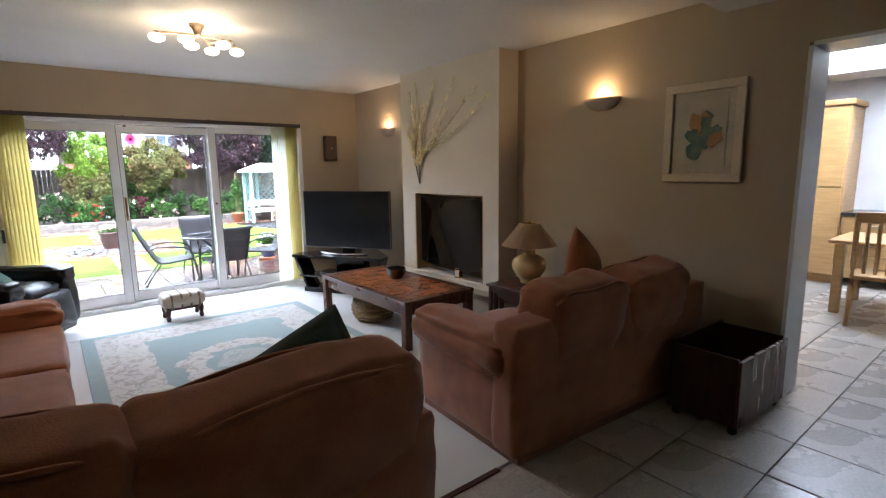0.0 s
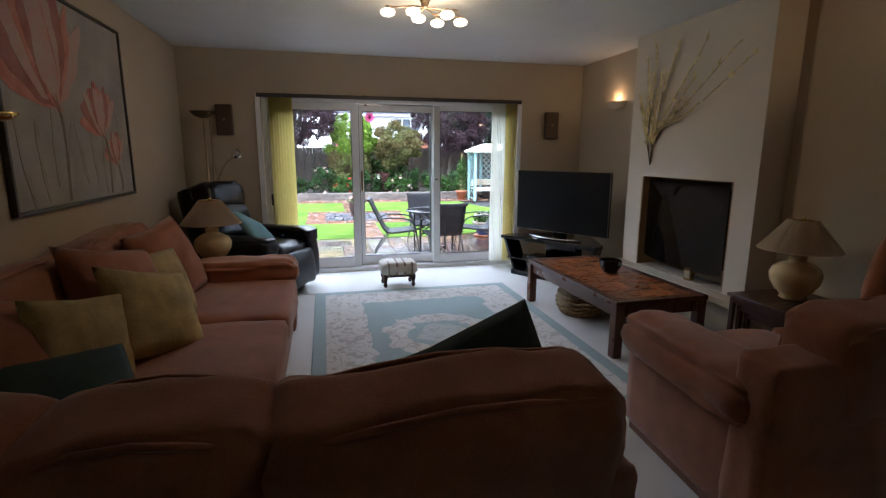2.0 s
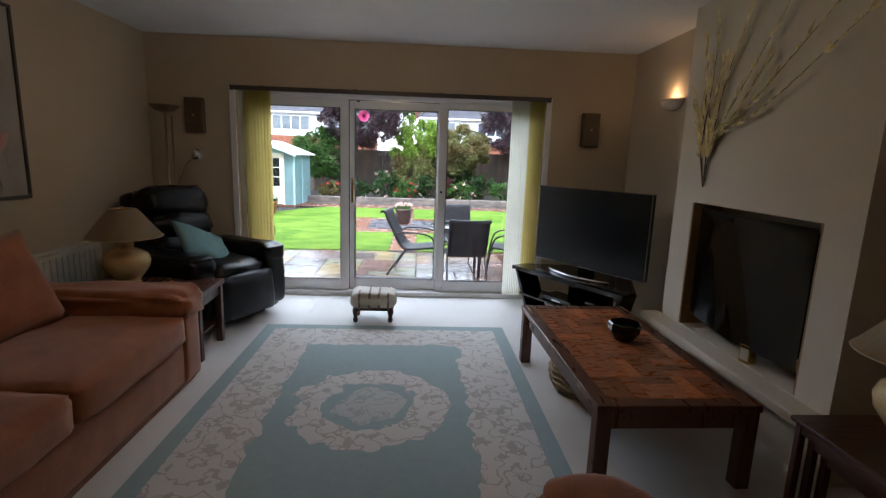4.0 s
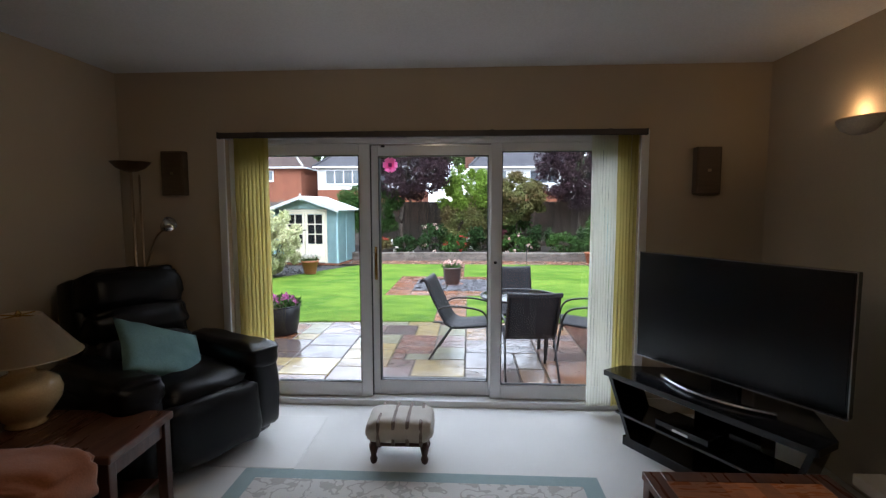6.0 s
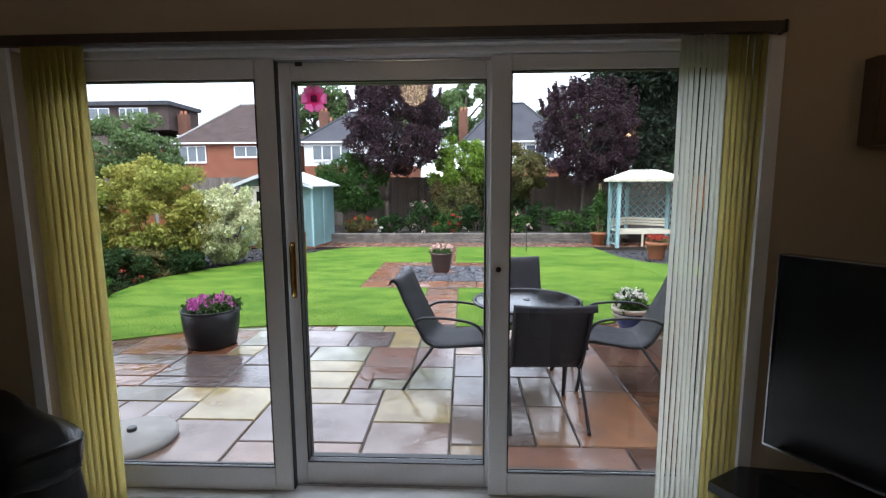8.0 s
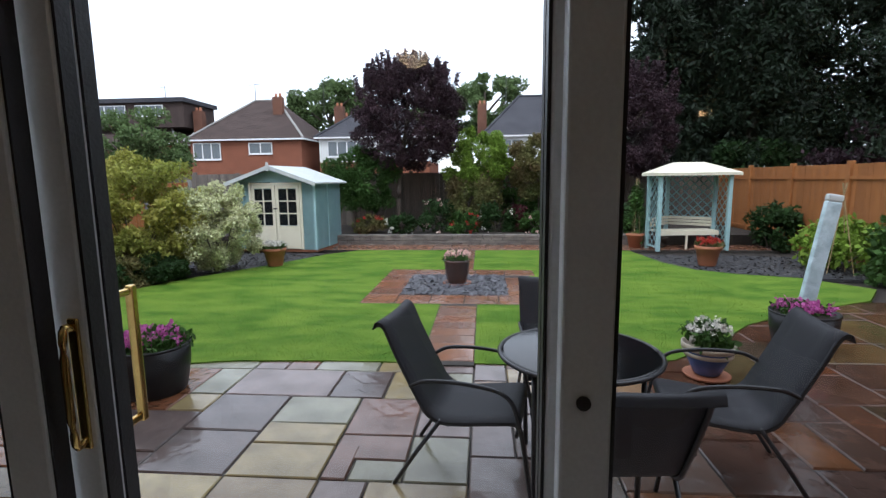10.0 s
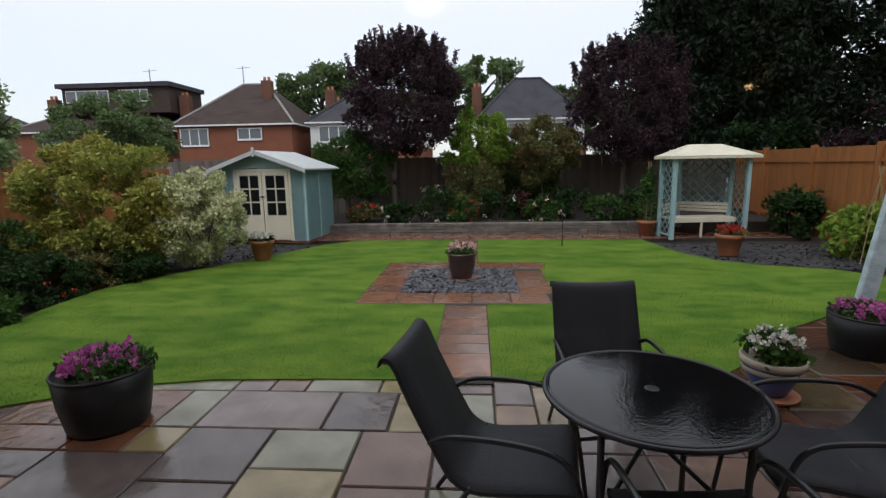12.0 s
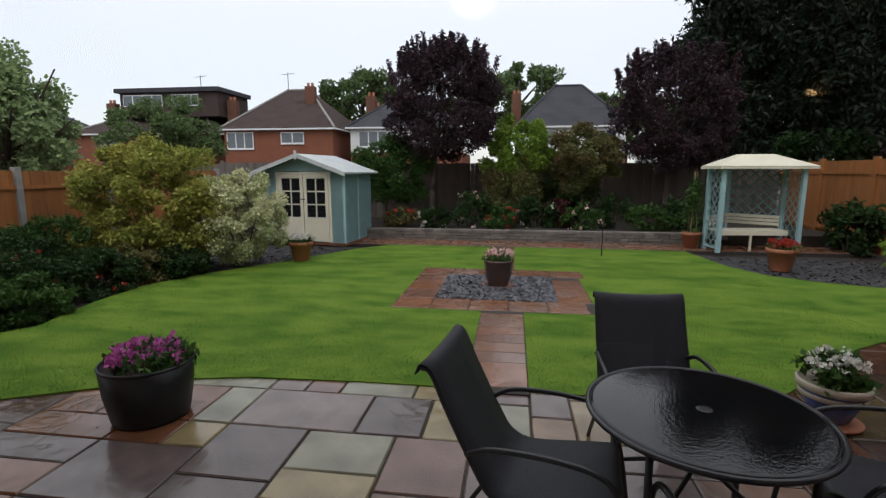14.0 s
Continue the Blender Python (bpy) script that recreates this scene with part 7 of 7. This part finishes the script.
# tall conifers beyond the fence
def conifer(x, y, h, r, seed, n=34000):
    t = thing("conifer", "tall dark conifer beyond the fence", "tree", pose(x, y, GZ - 0.1))
    part("trunk", tube([(0, 0, 0), (0.05, 0, h * 0.5), (0, 0.05, h)], 0.24, 8, None, 0.15), M_TRUNK, t, "", True)
    rg = np.random.default_rng(seed)
    pts = []
    k = 230
    for i in range(k):
        f = rg.uniform(0.20, 1.0)
        rad = r * (1.05 - 0.75 * f) * rg.uniform(0.6, 1.1)
        a = rg.uniform(0, 6.28)
        s = rg.uniform(0.1, 1, n // k)
        px = rad * s * math.cos(a) + rg.normal(0, 0.17 * r * 0.4, n // k)
        py = rad * s * math.sin(a) + rg.normal(0, 0.17 * r * 0.4, n // k)
        pz = h * f - 0.25 * rad * s ** 2 + rg.normal(0, 0.16, n // k)
        pts.append(np.stack([px, py, pz], 1))
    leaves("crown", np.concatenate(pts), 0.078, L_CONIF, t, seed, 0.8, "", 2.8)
    return t


# the three at y 11-20 stand out of view and darken the table's reflection
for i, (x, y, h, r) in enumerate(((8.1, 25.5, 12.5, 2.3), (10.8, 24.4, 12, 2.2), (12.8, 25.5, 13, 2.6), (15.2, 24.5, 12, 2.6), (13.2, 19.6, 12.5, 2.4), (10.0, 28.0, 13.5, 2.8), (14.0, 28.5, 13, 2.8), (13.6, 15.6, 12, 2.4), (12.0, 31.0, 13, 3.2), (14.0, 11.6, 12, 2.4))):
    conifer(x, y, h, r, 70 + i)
shrub(10.5, 23.4, "dark evergreen hedge behind the fence", (1.6, 0.6, 1.1), 4200, 0.10, L_DARK, 80, GZ, 1.7)
shrub(13.5, 22.5, "dark purple hedge behind the fence", (2.2, 0.8, 1.2), 4500, 0.10, L_PURPLE, 81, GZ, 2.1)
# trees to the left and behind
tree(-10.0, 17.5, "pale silver-leaved tree beyond the fence", (0, 0, 2.6), (2.0, 1.6, 1.8), 26000, 0.075, L_SILVER, 82, 0.12, GZ, 80, 0.22, 9, point=0.55, low=-0.95)
shrub(-9.6, 14.9, "feathery dark green shrub beyond the fence", (2.0, 1.4, 1.45), 26000, 0.05, L_GREEN, 83, GZ, 1.5, 60, 0.26)
tree(-15.9, 30.5, "green fruit tree in the neighbouring garden", (0, 0, 3.6), (3.0, 2.0, 1.7), 15000, 0.10, L_FAR, 84, 0.15, GZ, 60, 0.24)
tree(-16.5, 66.0, "tall oak behind the houses", (0, 0, 10.0), (4.8, 4, 3.4), 14000, 0.24, L_FAR, 85, 0.4, GZ, 60, 0.2)
tree(-5.0, 70.0, "broad green tree behind the roofs", (0, 0, 8.0), (4.5, 4, 3.0), 10000, 0.24, L_FAR, 86, 0.4, GZ, 50, 0.22)
tree(2.0, 68.0, "tall green tree behind the plum tree", (0, 0, 10.6), (5.0, 4, 3.6), 14000, 0.24, L_FAR, 87, 0.4, GZ, 60, 0.22)
tree(-26.0, 72.0, "distant green tree between roofs", (0, 0, 6.5), (4.5, 4, 2.6), 4200, 0.42, L_YEL, 88, 0.4, GZ, 50, 0.22)
tree(14.0, 66.0, "distant trees beyond the grey roof", (0, 0, 7.5), (6, 4, 3.0), 12000, 0.24, L_FAR, 89, 0.4, GZ, 50, 0.22)
tree(-13.0, 14.6, "tall dark tree beyond the fence at the garden's edge", (0, 0, 4.2), (2.2, 2.5, 3.4), 18000, 0.12, L_DARK, 90, 0.15, GZ, 80, 0.22, low=-0.95)


# ---- houses ----
def house(x0, x1, y0, y1, eave, ridge, rx0, rx1, wall, roof, label, windows, band=None, chimneys=()):
    t = thing("house", label, "house", pose(0, 0, GZ - 0.1))
    bm = boxes((x0, x1, y0, y1, 0, eave))
    part("wall", bm, wall, t)
    if band:
        part("lower_wall", boxes((x0 - 0.02, x1 + 0.02, y0 - 0.02, y1 + 0.02, 0, band)), M_BRICK, t, "red brick lower storey")
    o = 0.35
    ym = (y0 + y1) / 2
    bm = bmesh.new()
    lo = [bm.verts.new(p) for p in ((x0 - o, y0 - o, eave - 0.1), (x1 + o, y0 - o, eave - 0.1), (x1 + o, y1 + o, eave - 0.1), (x0 - o, y1 + o, eave - 0.1))]
    r0, r1 = bm.verts.new((rx0, ym, ridge)), bm.verts.new((rx1, ym, ridge))
    for f in ((lo[0], lo[1], r1, r0), (lo[1], lo[2], r1), (lo[2], lo[3], r0, r1), (lo[3], lo[0], r0), (lo[3], lo[2], lo[1], lo[0])):
        bm.faces.new(f)
    bmesh.ops.recalc_face_normals(bm, faces=bm.faces[:])
    rf = part("roof", bm, roof, t)
    ridge_pts = [((x1 + o, y0 - o, eave - 0.06), (rx1, ym, ridge + 0.03)), ((x0 - o, y0 - o, eave - 0.06), (rx0, ym, ridge + 0.03)), ((rx0, ym, ridge + 0.03), (rx1, ym, ridge + 0.03))]
    for a, b in ridge_pts:
        if (Vector(a) - Vector(b)).length > 0.1:
            part("ridge_tiles", tube([a, b], 0.11, 6), M_CONC if roof is M_ROOFB else roof, rf)
    part("gutter", boxes((x0 - o, x1 + o, y0 - o - 0.1, y0 - o, eave - 0.22, eave - 0.08), (x1 + o, x1 + o + 0.1, y0 - o, y1 + o, eave - 0.22, eave - 0.08)), M_WINF, t, "white gutter and fascia")
    for wx0, wx1, wz0, wz1, k in windows:
        w = part("window", box(wx0 - 0.05, wx1 + 0.05, y0 - 0.028, y0 - 0.003, wz0, wz1), M_WINF, t)
        part("window_sill", box(wx0 - 0.05, wx1 + 0.05, y0 - 0.12, y0 - 0.002, wz0 - 0.08, wz0), M_WINF, w)
        d = (wx1 - wx0) / k
        for i in range(k + 1):
            xx = wx0 + d * i
            part("mullion", box(xx - 0.05, xx + 0.05, y0 - 0.062, y0 - 0.004, wz0 + 0.09, wz1 - 0.09), M_WINF, w)
        for i in range(k):
            part("pane", box(wx0 + d * i + 0.05, wx0 + d * (i + 1) - 0.05, y0 - 0.036, y0 - 0.028, wz0 + 0.09, wz1 - 0.09), M_WING, w)
    for cx, cy, cz in chimneys:
        ch = part("chimney", box(cx - 0.45, cx + 0.45, cy - 0.35, cy + 0.35, cz - 3.2, cz), M_CHIM, rf, "red brick chimney")
        for q in (-0.2, 0.2):
            part("chimney_pot", lathe([(0.14, cz), (0.12, cz + 0.35)], 10), M_TERRA, rf, "", False, pose(cx + q, cy, 0))
    return t


house(-24.6, -14.3, 50, 60, 5.6, 9.6, -20.6, -18.3, M_BRICK, M_ROOFB, "red brick house with a brown hipped tile roof", [(-24.3, -21.8, 3.75, 5.25, 3), (-19.1, -17.0, 4.2, 5.2, 2)], None, ((-17.5, 53.2, 9.6),))
house(-13.0, -3.0, 51, 60, 5.7, 8.8, -9.6, -6.4, M_RENDER, M_ROOFG, "white rendered house half hidden by the plum tree", [(-12.2, -8.7, 3.9, 5.3, 4), (-7, -4, 3.9, 5.3, 3)], 3.4, ((-12.0, 54.5, 8.8), (-12.2, 57, 8.2)))
house(2.0, 10.8, 51, 60, 5.6, 9.5, 5.2, 7.6, M_RENDER, M_ROOFG, "white rendered house with a dark grey hipped roof", [(3.4, 5.2, 3.9, 5.2, 2), (7.4, 10.0, 3.9, 5.2, 3)], 3.2, ((1.7, 56.5, 9.0),))
house(-41.5, -26.5, 51, 60, 5.4, 7.8, -37, -30, M_BRICK, M_ROOFB, "red brick house with a flat-roofed dormer", [(-38.2, -36.2, 3.6, 5.2, 2)], None, ((-38.2, 53, 8.4), (-25.9, 54, 8.6)))
dm = thing("dormer", "flat-roofed white dormer on a tiled roof", "dormer", pose(0, 0, GZ - 0.1))
part("wall", box(-37.0, -26.6, 52.6, 58, 7.0, 9.3), M_ROOFB, dm)
part("roof", box(-37.3, -26.3, 52.2, 58.2, 9.3, 9.7), M_ROOFG, dm)
for a, b in ((-36.6, -32.4), (-31.4, -28.6)):
    w = part("window", box(a, b, 52.5, 52.6, 8.0, 9.1), M_WINF, dm)
    for i in range(4):
        d = (b - a) / 4
        part("pane", box(a + d * i + 0.08, a + d * (i + 1) - 0.08, 52.46, 52.5, 8.1, 9.0), M_WING, w)
house(-62, -46, 54, 64, 5.2, 8.6, -57, -51, M_BRICK, M_ROOFG, "distant house with a grey roof", [(-60, -57, 3.4, 5, 3)])
for x in (-21.0, -30.5, 4.0, -14.0):
    an = thing("aerial", "thin television aerial above the roofs", "aerial", pose(x, 56, 9.0))
    part("mast", tube([(0, 0, -1.8), (0, 0, 2.2)], 0.035, 5), M_FRAME, an)
    part("boom", tube([(-0.7, 0, 2.0), (0.7, 0, 2.1)], 0.02, 5), M_FRAME, an)


# ---- pieces of floors and paving ----
slab_cache = {}


def slab_mesh(w, d, h, material, bev=0.008, seed=0):
    key = (round(w, 3), round(d, 3), material.name, seed)
    if key in slab_cache:
        return slab_cache[key]
    r = random.Random(hash((round(w * 1000), round(d * 1000), seed)) % 9999)
    bm = bmesh.new()
    lo = [bm.verts.new((sx * w / 2, sy * d / 2, -h)) for sx, sy in ((-1, -1), (1, -1), (1, 1), (-1, 1))]
    mid = [bm.verts.new((sx * w / 2, sy * d / 2, -bev)) for sx, sy in ((-1, -1), (1, -1), (1, 1), (-1, 1))]
    hi = [bm.verts.new((sx * (w / 2 - bev), sy * (d / 2 - bev), r.uniform(-0.0015, 0.0015))) for sx, sy in ((-1, -1), (1, -1), (1, 1), (-1, 1))]
    for a, b in ((lo, mid), (mid, hi)):
        for i in range(4):
            bm.faces.new((a[i], a[(i + 1) % 4], b[(i + 1) % 4], b[i]))
    bm.faces.new(hi)
    me = bpy.data.meshes.new("slab")
    bm.to_mesh(me)
    bm.free()
    me.materials.append(material)
    slab_cache[key] = me
    return me


def lay(name, x0, x1, y0, y1, z, parent, material, unit, seed, sizes, joint=0.012, keep=None, h=0.03, bev=0.008, edge_stone=None, done=(0, 0, 0, 0)):
    """Lays rectangular pieces of mixed sizes on a grid of the unit."""
    r = random.Random(seed)
    nx, ny = round((x1 - x0) / unit), round((y1 - y0) / unit)
    used = [[done[0] <= i < done[1] and done[2] <= j < done[3] for j in range(ny)] for i in range(nx)]
    for j in range(ny):
        for i in range(nx):
            if used[i][j]:
                continue
            opts = sizes[:]
            r.shuffle(opts)
            for a, b in opts + [(1, 1)]:
                if i + a <= nx and j + b <= ny and not any(used[i + p][j + q] for p in range(a) for q in range(b)):
                    break
            for p in range(a):
                for q in range(b):
                    used[i + p][j + q] = True
            cx, cy = x0 + (i + a / 2) * unit, y0 + (j + b / 2) * unit
            if keep and not keep(cx, cy, a * unit / 2, b * unit / 2):
                continue
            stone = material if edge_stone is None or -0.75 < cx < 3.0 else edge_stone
            ob = new(name, slab_mesh(a * unit - joint, b * unit - joint, h, stone, bev, r.randrange(3)))
            ob.parent = parent
            ob.location = (cx, cy, z + r.uniform(-0.002, 0.002))


def on_patio(x, y, a, b):
    return not all(inside(x + p * a, y + q * b, LAWN) for p in (-1, 1) for q in (-1, 1)) and -5.2 < x < 8.4 and y - b < 13.2 and not (x < -2.4 and y > 10.6)


# the mixed slabs in front of the doors, one letter a slab; KIND tells its stone
PLAN_X = (-1.68, -1.28, -0.95, -0.55, -0.26, 0.03, 0.31, 0.60, 0.88, 1.04, 1.36, 1.74)
PLAN_Y = (11.12, 10.85, 10.32, 10.03, 9.90, 9.77, 9.63, 9.48, 9.265)
PLAN = ("ABCCDEFFGGH",
        "IJKLMMMNNOP",
        "QQRSTTUUVVW",
        "XXYYTTUUVVW",
        "XXYYTTZZVVW",
        "aaYYbbZZccd",
        "aaYYbbeefcd",
        "gghhbbeefid")
KIND = {"g": "CFLUPdi", "y": "GOSZe", "m": "DMWH", "d": "NTbXYh", "o": "AIRKBQagJ", "p": "EVcf"}
for name in sorted(set("".join(PLAN))):
    cells = [(i, j) for j, row in enumerate(PLAN) for i, c in enumerate(row) if c == name]
    i0, i1 = min(c[0] for c in cells), max(c[0] for c in cells) + 1
    j0, j1 = min(c[1] for c in cells), max(c[1] for c in cells) + 1
    x0, x1, y1, y0 = PLAN_X[i0], PLAN_X[i1], PLAN_Y[j0], PLAN_Y[j1]
    stone = STONES[next(k for k, v in KIND.items() if name in v)]
    ob = new("paving_slab", slab_mesh(x1 - x0 - 0.012, y1 - y0 - 0.012, 0.03, stone, 0.008, ord(name)))
    ob.parent = patio
    ob.location = ((x0 + x1) / 2, (y0 + y1) / 2, GZ + 0.002 * math.sin(ord(name)))
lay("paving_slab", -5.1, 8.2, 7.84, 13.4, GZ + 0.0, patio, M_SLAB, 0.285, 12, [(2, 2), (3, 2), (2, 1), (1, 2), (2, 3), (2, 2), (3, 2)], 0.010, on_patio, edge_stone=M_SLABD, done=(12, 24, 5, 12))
lay("paving_slab", PATHX[0], PATHX[1], 11.09, SQ[2], GZ + 0.02, path_bed, M_SLABR, 0.25, 3, [(2, 1), (2, 2), (2, 1)], 0.01)
lay("paving_slab", PATHX[0] - 0.1, PATHX[1] - 0.1, SQ[3], 18.28, GZ + 0.02, path_bed, M_SLABR, 0.25, 4, [(2, 1), (2, 2)], 0.01)
for k, (a, b, c, d) in enumerate(((SQ[0], SQ[1], SQ[2], GR[2]), (SQ[0], SQ[1], GR[3], SQ[3]), (SQ[0], GR[0], GR[2], GR[3]), (GR[1], SQ[1], GR[2], GR[3]))):
    lay("paving_slab", a, b, c, d, GZ + 0.021, path_bed, M_SLABR, min(b - a, d - c) / 1.0001, 5 + k, [(1, 1)], 0.01)
lay("paving_slab", -5.0, 8.6, 18.30, 19.16, GZ + 0.02, path_bed, M_SLABR, 0.43, 9, [(1, 1), (2, 1), (1, 2), (2, 2)], 0.012)
lay("floor_tile", XL, 8.6, YB, 2.70, 0.0, tile_base, M_TILE, 0.43, 5, [(1, 1)], 0.007, lambda x, y, a, b: not (3.85 < x < 4.0 and y < -0.5), 0.012, 0.002)
